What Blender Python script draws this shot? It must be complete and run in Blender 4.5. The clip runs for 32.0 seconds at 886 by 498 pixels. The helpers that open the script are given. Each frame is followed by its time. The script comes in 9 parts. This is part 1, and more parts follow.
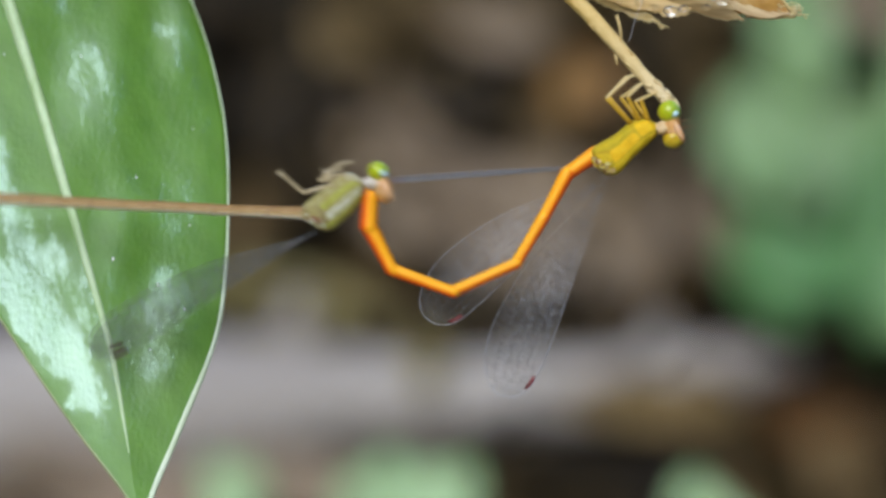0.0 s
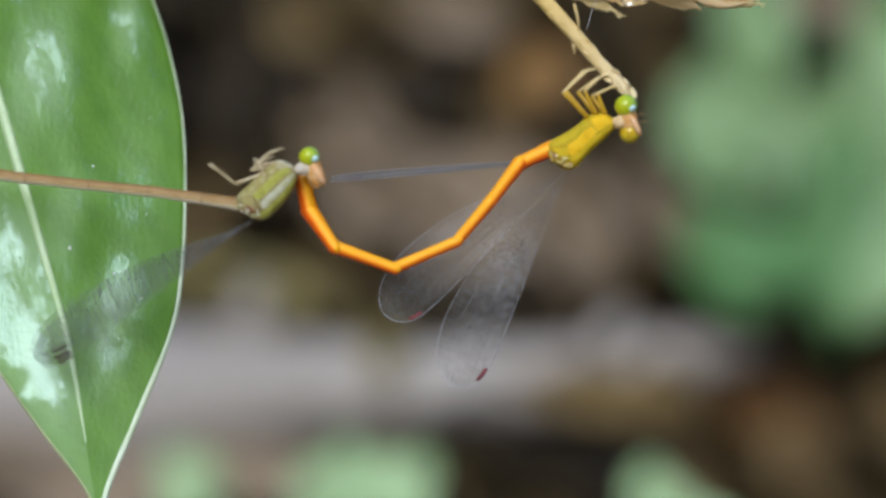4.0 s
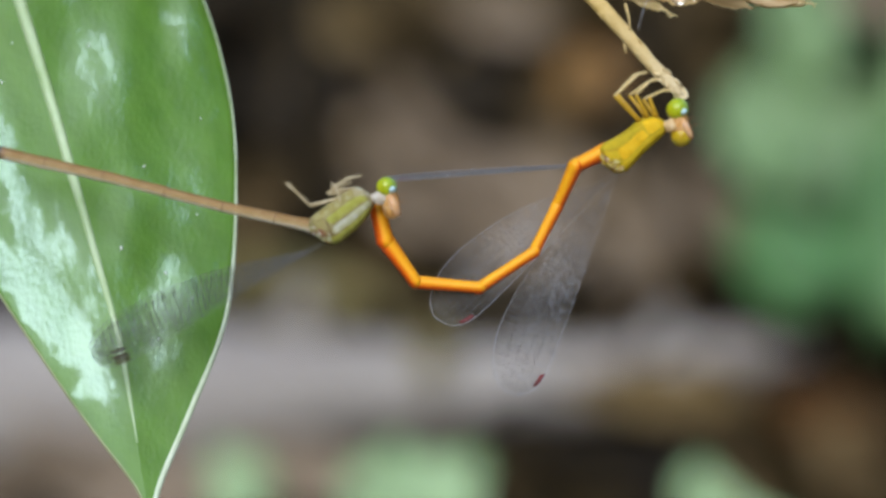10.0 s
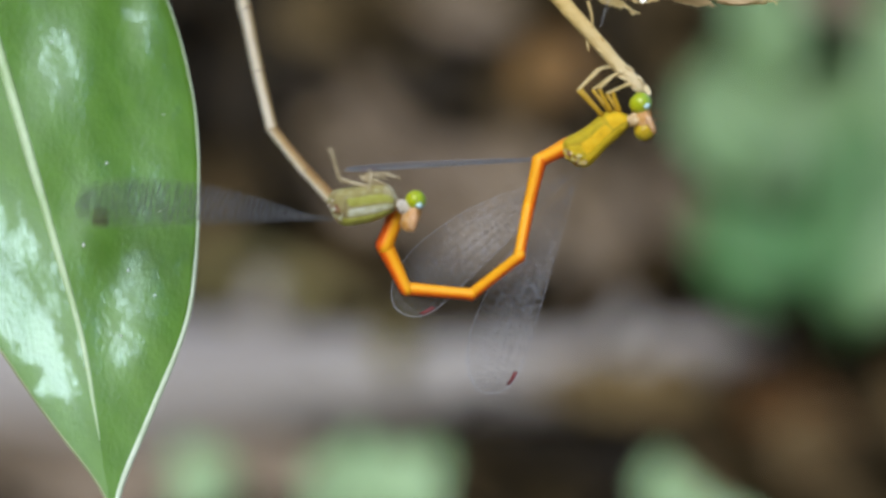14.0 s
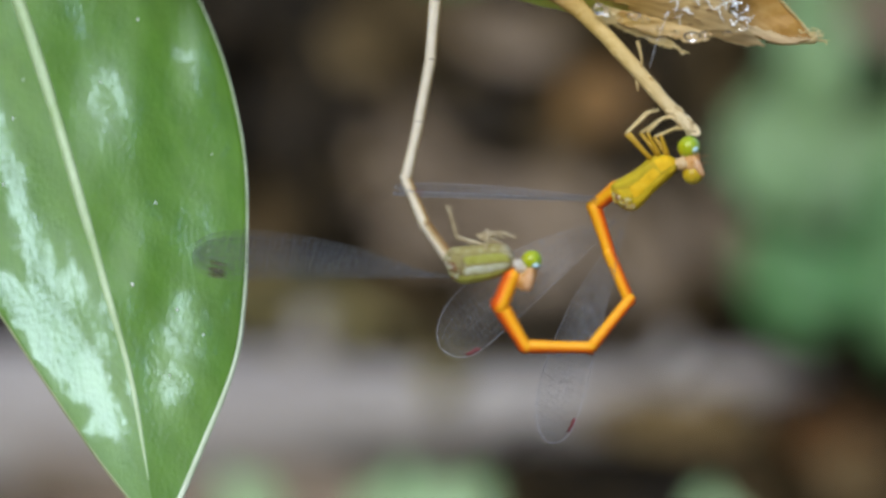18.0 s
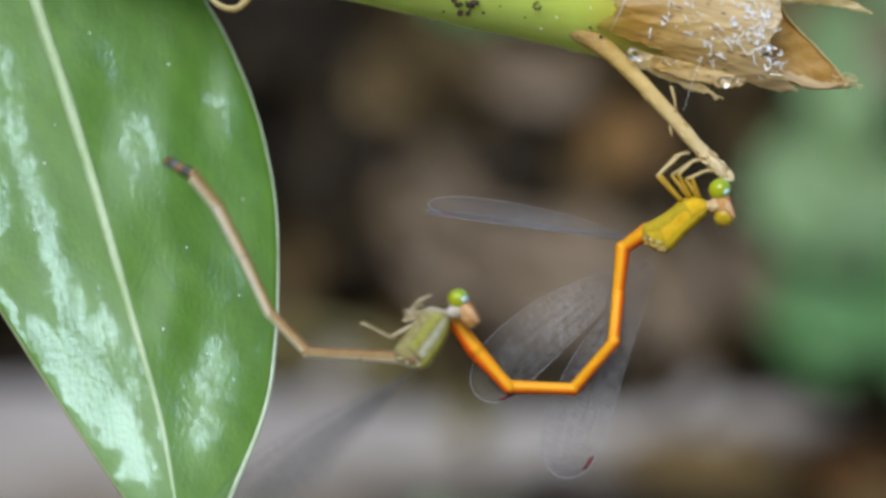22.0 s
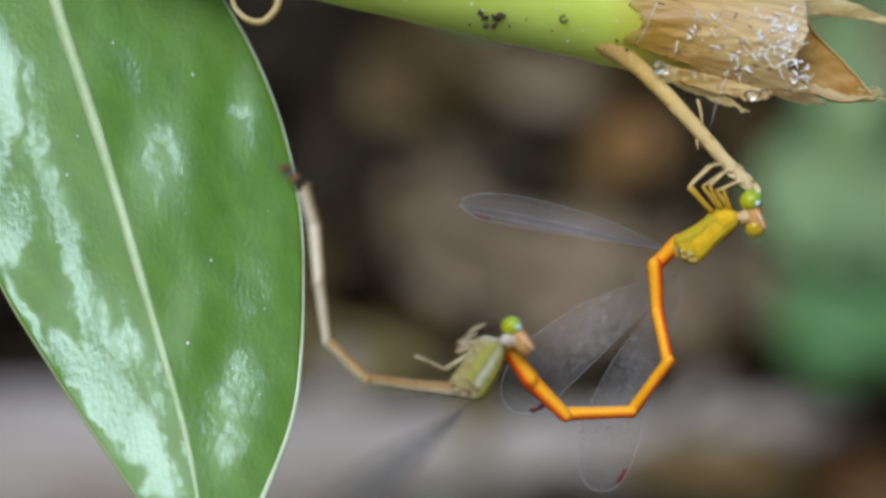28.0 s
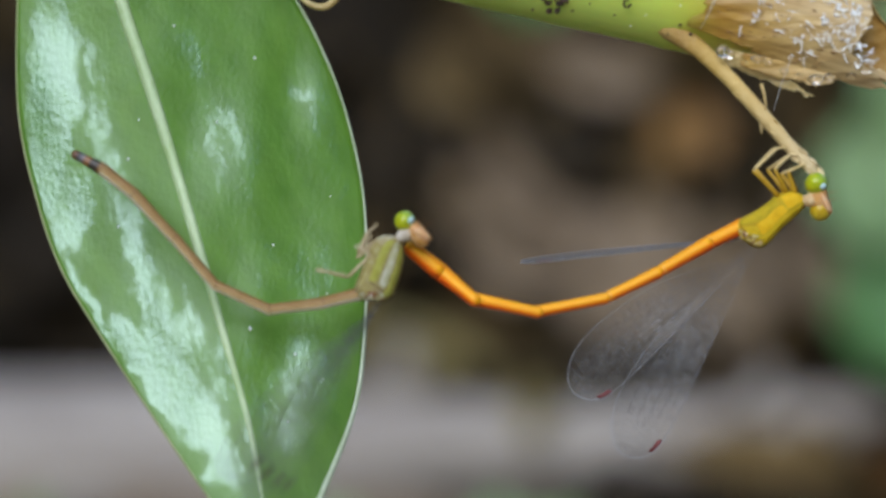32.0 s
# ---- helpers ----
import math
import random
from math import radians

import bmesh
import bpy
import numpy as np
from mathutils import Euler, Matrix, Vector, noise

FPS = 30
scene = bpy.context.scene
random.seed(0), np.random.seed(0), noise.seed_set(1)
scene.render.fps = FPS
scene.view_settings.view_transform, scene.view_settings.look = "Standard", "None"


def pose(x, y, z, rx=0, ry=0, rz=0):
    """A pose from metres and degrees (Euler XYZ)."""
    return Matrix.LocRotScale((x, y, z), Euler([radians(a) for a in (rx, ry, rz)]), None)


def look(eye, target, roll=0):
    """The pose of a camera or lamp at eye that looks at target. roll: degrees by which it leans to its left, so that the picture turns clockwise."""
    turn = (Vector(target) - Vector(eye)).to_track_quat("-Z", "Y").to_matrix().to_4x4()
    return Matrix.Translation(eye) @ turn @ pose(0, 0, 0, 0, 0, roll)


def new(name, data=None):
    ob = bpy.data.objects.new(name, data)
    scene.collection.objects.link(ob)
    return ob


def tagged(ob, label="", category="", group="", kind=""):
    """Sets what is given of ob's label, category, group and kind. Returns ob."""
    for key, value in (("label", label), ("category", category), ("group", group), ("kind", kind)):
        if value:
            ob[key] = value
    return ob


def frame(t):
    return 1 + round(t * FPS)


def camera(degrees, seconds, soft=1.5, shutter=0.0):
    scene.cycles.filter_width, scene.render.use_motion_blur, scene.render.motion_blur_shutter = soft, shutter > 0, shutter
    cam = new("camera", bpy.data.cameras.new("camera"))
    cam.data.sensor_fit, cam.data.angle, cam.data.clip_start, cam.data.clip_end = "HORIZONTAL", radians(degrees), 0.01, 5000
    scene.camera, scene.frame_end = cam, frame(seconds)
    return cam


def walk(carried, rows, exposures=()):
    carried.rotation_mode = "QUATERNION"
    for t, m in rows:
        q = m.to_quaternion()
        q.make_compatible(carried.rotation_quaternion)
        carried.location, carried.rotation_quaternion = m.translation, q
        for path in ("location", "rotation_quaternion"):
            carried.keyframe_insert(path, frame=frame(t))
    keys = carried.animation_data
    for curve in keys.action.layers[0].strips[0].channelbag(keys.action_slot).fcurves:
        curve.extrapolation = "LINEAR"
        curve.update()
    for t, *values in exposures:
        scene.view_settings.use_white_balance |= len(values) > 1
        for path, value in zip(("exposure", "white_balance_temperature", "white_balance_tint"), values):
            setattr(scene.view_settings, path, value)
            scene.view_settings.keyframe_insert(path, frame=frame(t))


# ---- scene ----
EXPOSURES = [(0, 0.52), (14, 0.49), (17, 0.44), (25, 0.40), (32, 0.28)]
cam = camera(17.0, 32.0, soft=3.0, shutter=0.5)
cam.data.dof.use_dof = True
cam.data.dof.focus_distance = 0.253
cam.data.dof.aperture_fstop = 11.5
walk(cam, [
    (0, look((-0.01655, -0.25000, -0.01080), (-0.01931, -0.00002, -0.01216))),
    (0.5, look((-0.01657, -0.25000, -0.01081), (-0.01981, -0.00002, -0.01158))),
    (1, look((-0.01659, -0.25000, -0.01082), (-0.01793, -0.00001, -0.01188))),
    (1.5, look((-0.01662, -0.25000, -0.01082), (-0.01807, -0.00001, -0.01304))),
    (2, look((-0.01664, -0.25000, -0.01083), (-0.01814, -0.00002, -0.01340))),
    (2.5, look((-0.01666, -0.25000, -0.01084), (-0.01756, -0.00001, -0.01290))),
    (3, look((-0.01669, -0.25000, -0.01085), (-0.01604, -0.00001, -0.01276))),
    (3.5, look((-0.01671, -0.25000, -0.01086), (-0.01567, -0.00001, -0.01312))),
    (5.5, look((-0.01680, -0.25000, -0.01090), (-0.01865, -0.00001, -0.01268))),
    (6, look((-0.01682, -0.25000, -0.01091), (-0.02097, -0.00004, -0.01245))),
    (6.5, look((-0.01684, -0.25000, -0.01092), (-0.02010, -0.00002, -0.01209))),
    (7, look((-0.01687, -0.25000, -0.01092), (-0.01895, -0.00001, -0.01151))),
    (7.5, look((-0.01689, -0.25000, -0.01093), (-0.02177, -0.00005, -0.01245))),
    (8, look((-0.01691, -0.25000, -0.01094), (-0.02098, -0.00003, -0.01165))),
    (8.5, look((-0.01693, -0.25000, -0.01095), (-0.01996, -0.00002, -0.01107))),
    (9, look((-0.01696, -0.25000, -0.01096), (-0.02119, -0.00004, -0.01282))),
    (9.5, look((-0.01697, -0.25000, -0.01090), (-0.02176, -0.00006, -0.01303))),
    (10, look((-0.01698, -0.25000, -0.01084), (-0.02003, -0.00003, -0.01311))),
    (10.5, look((-0.01699, -0.25000, -0.01078), (-0.02082, -0.00006, -0.01449))),
    (11, look((-0.01700, -0.25000, -0.01072), (-0.02125, -0.00007, -0.01492))),
    (11.5, look((-0.01701, -0.25000, -0.01065), (-0.02010, -0.00003, -0.01326))),
    (12, look((-0.01702, -0.25000, -0.01059), (-0.01763, -0.00001, -0.01261))),
    (12.5, look((-0.01703, -0.25000, -0.01053), (-0.02060, -0.00006, -0.01493))),
    (13, look((-0.01704, -0.25000, -0.01047), (-0.01930, -0.00002, -0.01275))),
    (13.5, look((-0.01705, -0.25000, -0.01039), (-0.01720, -0.00001, -0.01297))),
    (14, look((-0.01706, -0.25000, -0.01031), (-0.01690, -0.00002, -0.01334))),
    (14.5, look((-0.01707, -0.25000, -0.01023), (-0.02024, -0.00004, -0.01304))),
    (16.5, look((-0.01711, -0.25000, -0.00990), (-0.02018, -0.00002, -0.01071))),
    (17, look((-0.01712, -0.25000, -0.00982), (-0.01982, -0.00001, -0.00990))),
    (17.5, look((-0.01726, -0.25000, -0.00945), (-0.01982, -0.00001, -0.00954))),
    (18, look((-0.01741, -0.25000, -0.00908), (-0.02105, -0.00003, -0.00998))),
    (18.5, look((-0.01755, -0.25000, -0.00871), (-0.01910, -0.00001, -0.00721))),
    (19, look((-0.01769, -0.25000, -0.00835), (-0.01729, -0.00001, -0.00649))),
    (19.5, look((-0.01777, -0.25000, -0.00839), (-0.01954, -0.00001, -0.00772))),
    (20, look((-0.01786, -0.25000, -0.00843), (-0.02048, -0.00002, -0.00611))),
    (20.5, look((-0.01794, -0.25000, -0.00847), (-0.02034, -0.00003, -0.00561))),
    (21, look((-0.01802, -0.25000, -0.00851), (-0.02208, -0.00005, -0.00604))),
    (21.5, look((-0.01826, -0.25000, -0.00853), (-0.02425, -0.00008, -0.00647))),
    (22, look((-0.01851, -0.25000, -0.00855), (-0.02389, -0.00007, -0.00618))),
    (22.5, look((-0.01875, -0.25000, -0.00857), (-0.02295, -0.00004, -0.00691))),
    (23, look((-0.01900, -0.25000, -0.00859), (-0.02382, -0.00005, -0.00655))),
    (23.5, look((-0.01912, -0.25000, -0.00857), (-0.02454, -0.00006, -0.00683))),
    (24, look((-0.01925, -0.25000, -0.00855), (-0.02404, -0.00006, -0.00618))),
    (24.5, look((-0.01937, -0.25000, -0.00853), (-0.02331, -0.00004, -0.00713))),
    (25, look((-0.01949, -0.25000, -0.00851), (-0.02375, -0.00004, -0.00786))),
    (25.5, look((-0.01983, -0.25000, -0.00824), (-0.02389, -0.00004, -0.00582))),
    (27.5, look((-0.02119, -0.25000, -0.00715), (-0.02663, -0.00006, -0.00600))),
    (28, look((-0.02153, -0.25000, -0.00688), (-0.02612, -0.00005, -0.00505))),
    (28.2, look((-0.02160, -0.25000, -0.00692), (-0.02560, -0.00003, -0.00685))),
    (28.5, look((-0.02170, -0.25000, -0.00700), (-0.02663, -0.00005, -0.00592))),
    (28.8, look((-0.02179, -0.25000, -0.00707), (-0.02862, -0.00009, -0.00646))),
    (29, look((-0.02186, -0.25000, -0.00712), (-0.02958, -0.00012, -0.00569))),
    (29.5, look((-0.02182, -0.25000, -0.00704), (-0.02908, -0.00011, -0.00569))),
    (30, look((-0.02178, -0.25000, -0.00696), (-0.02850, -0.00009, -0.00592))),
    (30.5, look((-0.02182, -0.25000, -0.00684), (-0.03081, -0.00016, -0.00577))),
    (31, look((-0.02186, -0.25000, -0.00671), (-0.03009, -0.00014, -0.00496))),
    (31.5, look((-0.02206, -0.25000, -0.00720), (-0.03016, -0.00014, -0.00460))),
    (32, look((-0.02227, -0.25000, -0.00769), (-0.03145, -0.00017, -0.00634))),
], exposures=EXPOSURES)

# ---- light: a bright hazy sky with a wide soft sun, high behind the camera ----
world = bpy.data.worlds.new("world")
scene.world = world
world.use_nodes = True
sky = world.node_tree.nodes.new("ShaderNodeTexSky")
sky.sky_type, sky.sun_disc = "NISHITA", False
sky.sun_elevation, sky.sun_rotation = radians(33), radians(192)
sky.air_density, sky.dust_density, sky.ozone_density = 1.0, 0.6, 4.0
back = world.node_tree.nodes["Background"]
back.inputs["Strength"].default_value = 0.19
world.node_tree.links.new(sky.outputs["Color"], back.inputs["Color"])
sun = new("sun", bpy.data.lights.new("sun", "SUN"))
sun.data.energy, sun.data.angle, sun.data.color = 1.9, radians(46), (0.97, 1.0, 0.96)
sun.matrix_world = look((-0.21 * 5, -0.98 * 5, 0.65 * 5), (0, 0, 0))

# ---- measures ----
S = 4.77e-5      # the plan's unit, in metres
MM = 0.001
rng = random.Random(7)


# ---- materials ----
def surface(name, colours, scale, rough=0.5, bump=0.2, fine=6.0, metal=0.0, sub=0.0, alpha=1.0, spec=0.5, coat=0.0,
            transmit=0.0, stretch=(1, 1, 1), per_object=0.0, bump_scale=None, rough_var=0.1, distance=0.0002, thin=0.0, per_island=0.0):
    """A surface with coarse and fine variation: colours along a ramp, and a fine relief."""
    m = bpy.data.materials.new(name)
    m.use_nodes = True
    n, link = m.node_tree.nodes, m.node_tree.links.new
    b = n["Principled BSDF"]
    co = n.new("ShaderNodeTexCoord")
    mp = n.new("ShaderNodeMapping")
    mp.inputs["Scale"].default_value = stretch
    link(co.outputs["Object"], mp.inputs["Vector"])
    n1, n2 = n.new("ShaderNodeTexNoise"), n.new("ShaderNodeTexNoise")
    n1.inputs["Scale"].default_value, n2.inputs["Scale"].default_value = scale, scale * fine
    n1.inputs["Detail"].default_value, n2.inputs["Detail"].default_value = 3, 4
    for q in (n1, n2):
        link(mp.outputs["Vector"], q.inputs["Vector"])
    mix = n.new("ShaderNodeMix")
    mix.inputs["Factor"].default_value = 0.35
    link(n1.outputs["Fac"], mix.inputs["A"])
    link(n2.outputs["Fac"], mix.inputs["B"])
    ramp = n.new("ShaderNodeValToRGB")
    els = ramp.color_ramp.elements
    while len(els) < len(colours):
        els.new(0.5)
    for i, c in enumerate(colours):
        els[i].position, els[i].color = 0.3 + 0.4 * i / max(1, len(colours) - 1), (*c, 1)
    if per_object or per_island:
        info, add = n.new("ShaderNodeObjectInfo" if per_object else "ShaderNodeNewGeometry"), n.new("ShaderNodeMath")
        per_object = per_object or per_island
        add.operation = "MULTIPLY_ADD"
        add.inputs[1].default_value = per_object
        link(info.outputs["Random Per Island" if per_island else "Random"], add.inputs[0])
        link(mix.outputs["Result"], add.inputs[2])
        sh = n.new("ShaderNodeMath")
        sh.operation = "SUBTRACT"
        sh.inputs[1].default_value = per_object / 2
        link(add.outputs[0], sh.inputs[0])
        link(sh.outputs[0], ramp.inputs["Fac"])
    else:
        link(mix.outputs["Result"], ramp.inputs["Fac"])
    link(ramp.outputs["Color"], b.inputs["Base Color"])
    rr = n.new("ShaderNodeMapRange")
    rr.inputs["To Min"].default_value, rr.inputs["To Max"].default_value = max(0.02, rough - rough_var), min(1, rough + rough_var)
    link(n2.outputs["Fac"], rr.inputs["Value"])
    link(rr.outputs["Result"], b.inputs["Roughness"])
    if bump:
        bp = n.new("ShaderNodeBump")
        bp.inputs["Strength"].default_value, bp.inputs["Distance"].default_value = bump, distance
        src = n2
        if bump_scale:
            src = n.new("ShaderNodeTexNoise")
            src.inputs["Scale"].default_value = bump_scale
            link(mp.outputs["Vector"], src.inputs["Vector"])
        link(src.outputs["Fac"], bp.inputs["Height"])
        link(bp.outputs["Normal"], b.inputs["Normal"])
        link(bp.outputs["Normal"], b.inputs["Coat Normal"])
    b.inputs["Metallic"].default_value = metal
    b.inputs["Specular IOR Level"].default_value = spec
    b.inputs["Coat Weight"].default_value = coat
    b.inputs["Coat Roughness"].default_value = 0.055
    b.inputs["Transmission Weight"].default_value = transmit
    b.inputs["Alpha"].default_value = alpha
    if sub:
        b.inputs["Subsurface Weight"].default_value = sub
        b.inputs["Subsurface Radius"].default_value = (0.0012, 0.0008, 0.0003)
        b.inputs["Subsurface Scale"].default_value = 0.5
    if thin:
        tl, ms = n.new("ShaderNodeBsdfTranslucent"), n.new("ShaderNodeMixShader")
        link(ramp.outputs["Color"], tl.inputs["Color"])
        ms.inputs["Fac"].default_value = thin
        link(b.outputs["BSDF"], ms.inputs[1])
        link(tl.outputs["BSDF"], ms.inputs[2])
        link(ms.outputs["Shader"], n["Material Output"].inputs["Surface"])
    return m


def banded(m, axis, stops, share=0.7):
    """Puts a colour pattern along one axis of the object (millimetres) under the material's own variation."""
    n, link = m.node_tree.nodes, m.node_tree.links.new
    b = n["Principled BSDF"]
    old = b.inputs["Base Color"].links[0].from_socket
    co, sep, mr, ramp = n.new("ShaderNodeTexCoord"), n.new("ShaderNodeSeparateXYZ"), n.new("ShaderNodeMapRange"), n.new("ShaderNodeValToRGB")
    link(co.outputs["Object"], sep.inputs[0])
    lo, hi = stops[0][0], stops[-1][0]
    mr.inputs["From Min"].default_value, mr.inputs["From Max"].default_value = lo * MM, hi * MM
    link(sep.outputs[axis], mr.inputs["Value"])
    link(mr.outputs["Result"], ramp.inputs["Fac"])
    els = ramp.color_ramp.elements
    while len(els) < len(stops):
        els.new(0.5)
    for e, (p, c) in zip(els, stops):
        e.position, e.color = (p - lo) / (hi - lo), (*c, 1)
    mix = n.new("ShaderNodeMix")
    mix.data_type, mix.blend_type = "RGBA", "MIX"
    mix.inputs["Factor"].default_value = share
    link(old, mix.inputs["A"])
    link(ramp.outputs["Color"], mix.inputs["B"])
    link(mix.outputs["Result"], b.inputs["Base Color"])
    for q in n:
        if q.bl_idname == "ShaderNodeBsdfTranslucent":
            link(mix.outputs["Result"], q.inputs["Color"])
    return m


LEAF = surface("glossy_leaf", [(0.074, 0.185, 0.016), (0.102, 0.225, 0.026), (0.138, 0.265, 0.042)], 60, rough=0.42, bump=0.26, fine=12, bump_scale=2600,
               spec=0.35, stretch=(1, 1, 0.6), distance=0.00016, rough_var=0.07)
LEAF.node_tree.nodes["Principled BSDF"].inputs["IOR"].default_value = 1.45


def veined(m):
    """Faint slanting side veins in the blade's colour."""
    n, link = m.node_tree.nodes, m.node_tree.links.new
    b = n["Principled BSDF"]
    old = b.inputs["Base Color"].links[0].from_socket
    co, mp, wv, mix = n.new("ShaderNodeTexCoord"), n.new("ShaderNodeMapping"), n.new("ShaderNodeTexWave"), n.new("ShaderNodeMix")
    mp.inputs["Rotation"].default_value = (0, radians(38), 0)
    wv.inputs["Scale"].default_value, wv.inputs["Distortion"].default_value, wv.inputs["Detail"].default_value = 105, 5.0, 4
    link(co.outputs["Object"], mp.inputs["Vector"])
    link(mp.outputs["Vector"], wv.inputs["Vector"])
    mix.data_type, mix.blend_type = "RGBA", "MULTIPLY"
    mix.inputs["Factor"].default_value = 0.10
    link(old, mix.inputs["A"])
    link(wv.outputs["Color"], mix.inputs["B"])
    link(mix.outputs["Result"], b.inputs["Base Color"])


veined(LEAF)


# where the sky's reflection is put on the blade as gloss: x and z of the middle (mm), half length, half width, lean
# (degrees), share
SHEEN_PATCHES = ((-64.8, 6.4, 8.6, 2.1, 0, 1.0), (-65.2, -0.6, 3.6, 1.6, -6, 0.95), (-66.2, -2.4, 4.6, 1.0, -10, 0.95), (-63.0, -3.0, 3.6, 1.5, -8, 0.9), (-61.2, 9.2, 2.6, 0.9, 14, 0.45), (-60.2, 1.6, 5.6, 1.0, 12, 0.64), (-57.4, -5.6, 6.0, 1.0, 18, 0.75),
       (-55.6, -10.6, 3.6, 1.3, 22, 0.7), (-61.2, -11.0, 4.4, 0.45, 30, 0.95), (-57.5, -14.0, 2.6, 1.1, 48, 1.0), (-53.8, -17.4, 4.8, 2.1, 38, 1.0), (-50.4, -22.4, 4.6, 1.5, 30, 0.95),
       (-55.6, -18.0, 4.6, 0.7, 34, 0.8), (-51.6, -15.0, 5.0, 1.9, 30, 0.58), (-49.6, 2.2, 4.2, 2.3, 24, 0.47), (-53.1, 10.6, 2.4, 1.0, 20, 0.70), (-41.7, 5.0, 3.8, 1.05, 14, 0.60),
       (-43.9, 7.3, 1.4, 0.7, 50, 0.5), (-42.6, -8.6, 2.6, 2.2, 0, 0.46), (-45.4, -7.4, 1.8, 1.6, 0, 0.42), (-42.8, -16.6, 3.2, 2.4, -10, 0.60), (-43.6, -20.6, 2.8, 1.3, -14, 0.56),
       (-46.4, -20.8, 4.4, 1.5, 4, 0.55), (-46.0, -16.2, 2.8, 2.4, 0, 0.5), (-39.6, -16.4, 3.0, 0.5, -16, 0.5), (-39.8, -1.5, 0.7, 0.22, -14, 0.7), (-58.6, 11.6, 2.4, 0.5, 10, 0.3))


def sky_sheen(m):
    """Sky reflections put on as glossy patches with ragged, streaky edges: only the gloss changes."""
    n, link = m.node_tree.nodes, m.node_tree.links.new

    def math_node(op, a, b):
        q = n.new("ShaderNodeMath")
        q.operation = op
        for i, v in enumerate((a, b)):
            if isinstance(v, float):
                q.inputs[i].default_value = v
            else:
                link(v, q.inputs[i])
        return q.outputs[0]

    co = n.new("ShaderNodeTexCoord").outputs["Object"]
    flat = n.new("ShaderNodeVectorMath")
    flat.operation = "MULTIPLY"
    flat.inputs[1].default_value = (1, 0, 1)
    link(co, flat.inputs[0])
    warp, shift, moved = n.new("ShaderNodeTexNoise"), n.new("ShaderNodeVectorMath"), n.new("ShaderNodeVectorMath")
    warp.inputs["Scale"].default_value, warp.inputs["Detail"].default_value = 420, 5
    link(flat.outputs[0], warp.inputs["Vector"])
    shift.operation, moved.operation = "MULTIPLY_ADD", "ADD"
    shift.inputs[1].default_value, shift.inputs[2].default_value = (0.0026, 0, 0.0032), (-0.0013, 0, -0.0016)
    link(warp.outputs["Color"], shift.inputs[0])
    link(flat.outputs[0], moved.inputs[0])
    link(shift.outputs[0], moved.inputs[1])
    total = soft_sheen = None
    for x, z, long, wide, lean, share in SHEEN_PATCHES:
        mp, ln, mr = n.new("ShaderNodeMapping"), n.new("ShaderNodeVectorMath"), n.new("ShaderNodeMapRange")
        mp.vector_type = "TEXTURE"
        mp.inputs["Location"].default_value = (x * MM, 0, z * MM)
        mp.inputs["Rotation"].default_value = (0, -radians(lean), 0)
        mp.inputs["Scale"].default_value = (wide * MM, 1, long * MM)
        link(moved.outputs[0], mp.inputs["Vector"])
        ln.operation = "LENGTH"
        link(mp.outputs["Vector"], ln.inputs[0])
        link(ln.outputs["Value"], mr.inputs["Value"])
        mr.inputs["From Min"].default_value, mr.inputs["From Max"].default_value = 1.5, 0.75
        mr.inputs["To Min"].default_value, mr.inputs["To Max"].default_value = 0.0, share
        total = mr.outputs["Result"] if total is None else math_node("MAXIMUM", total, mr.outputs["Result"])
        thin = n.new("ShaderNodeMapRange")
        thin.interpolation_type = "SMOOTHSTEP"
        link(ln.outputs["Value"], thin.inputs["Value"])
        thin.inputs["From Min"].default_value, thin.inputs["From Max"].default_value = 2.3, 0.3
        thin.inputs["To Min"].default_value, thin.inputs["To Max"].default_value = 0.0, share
        soft_sheen = thin.outputs["Result"] if soft_sheen is None else math_node("MAXIMUM", soft_sheen, thin.outputs["Result"])
    # streaks along the blade break up the placed sheen
    streak_mix = None
    for scale, stretch, weight in ((900, (1, 1, 4.5), 0.62), (2300, (1, 1, 1.7), 0.38)):
        mp, q = n.new("ShaderNodeMapping"), n.new("ShaderNodeTexNoise")
        mp.vector_type = "TEXTURE"
        mp.inputs["Scale"].default_value, mp.inputs["Rotation"].default_value = stretch, (0, radians(-15), 0)
        q.inputs["Scale"].default_value, q.inputs["Detail"].default_value = scale, 3
        link(co, mp.inputs["Vector"])
        link(mp.outputs["Vector"], q.inputs["Vector"])
        w = math_node("MULTIPLY", q.outputs["Fac"], weight)
        streak_mix = w if streak_mix is None else math_node("ADD", streak_mix, w)
    rest = math_node("MULTIPLY_ADD", streak_mix, -3.1)
    rest.node.inputs[2].default_value = 1.08
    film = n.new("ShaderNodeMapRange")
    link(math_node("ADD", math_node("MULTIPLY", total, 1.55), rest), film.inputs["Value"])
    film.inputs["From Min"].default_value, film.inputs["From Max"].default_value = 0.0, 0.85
    sheen = math_node("MAXIMUM", math_node("MULTIPLY", film.outputs["Result"], math_node("GREATER_THAN", total, 0.001)), math_node("MULTIPLY_ADD", soft_sheen, 0.22))
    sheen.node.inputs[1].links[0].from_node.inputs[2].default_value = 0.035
    # the gloss is tinted bluish like the sky it imitates
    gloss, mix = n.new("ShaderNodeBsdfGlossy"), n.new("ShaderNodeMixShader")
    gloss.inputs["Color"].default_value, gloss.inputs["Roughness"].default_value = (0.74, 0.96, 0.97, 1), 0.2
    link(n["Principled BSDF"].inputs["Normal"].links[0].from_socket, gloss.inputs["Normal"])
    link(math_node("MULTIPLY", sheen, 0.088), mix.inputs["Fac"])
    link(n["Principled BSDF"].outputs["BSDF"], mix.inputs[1])
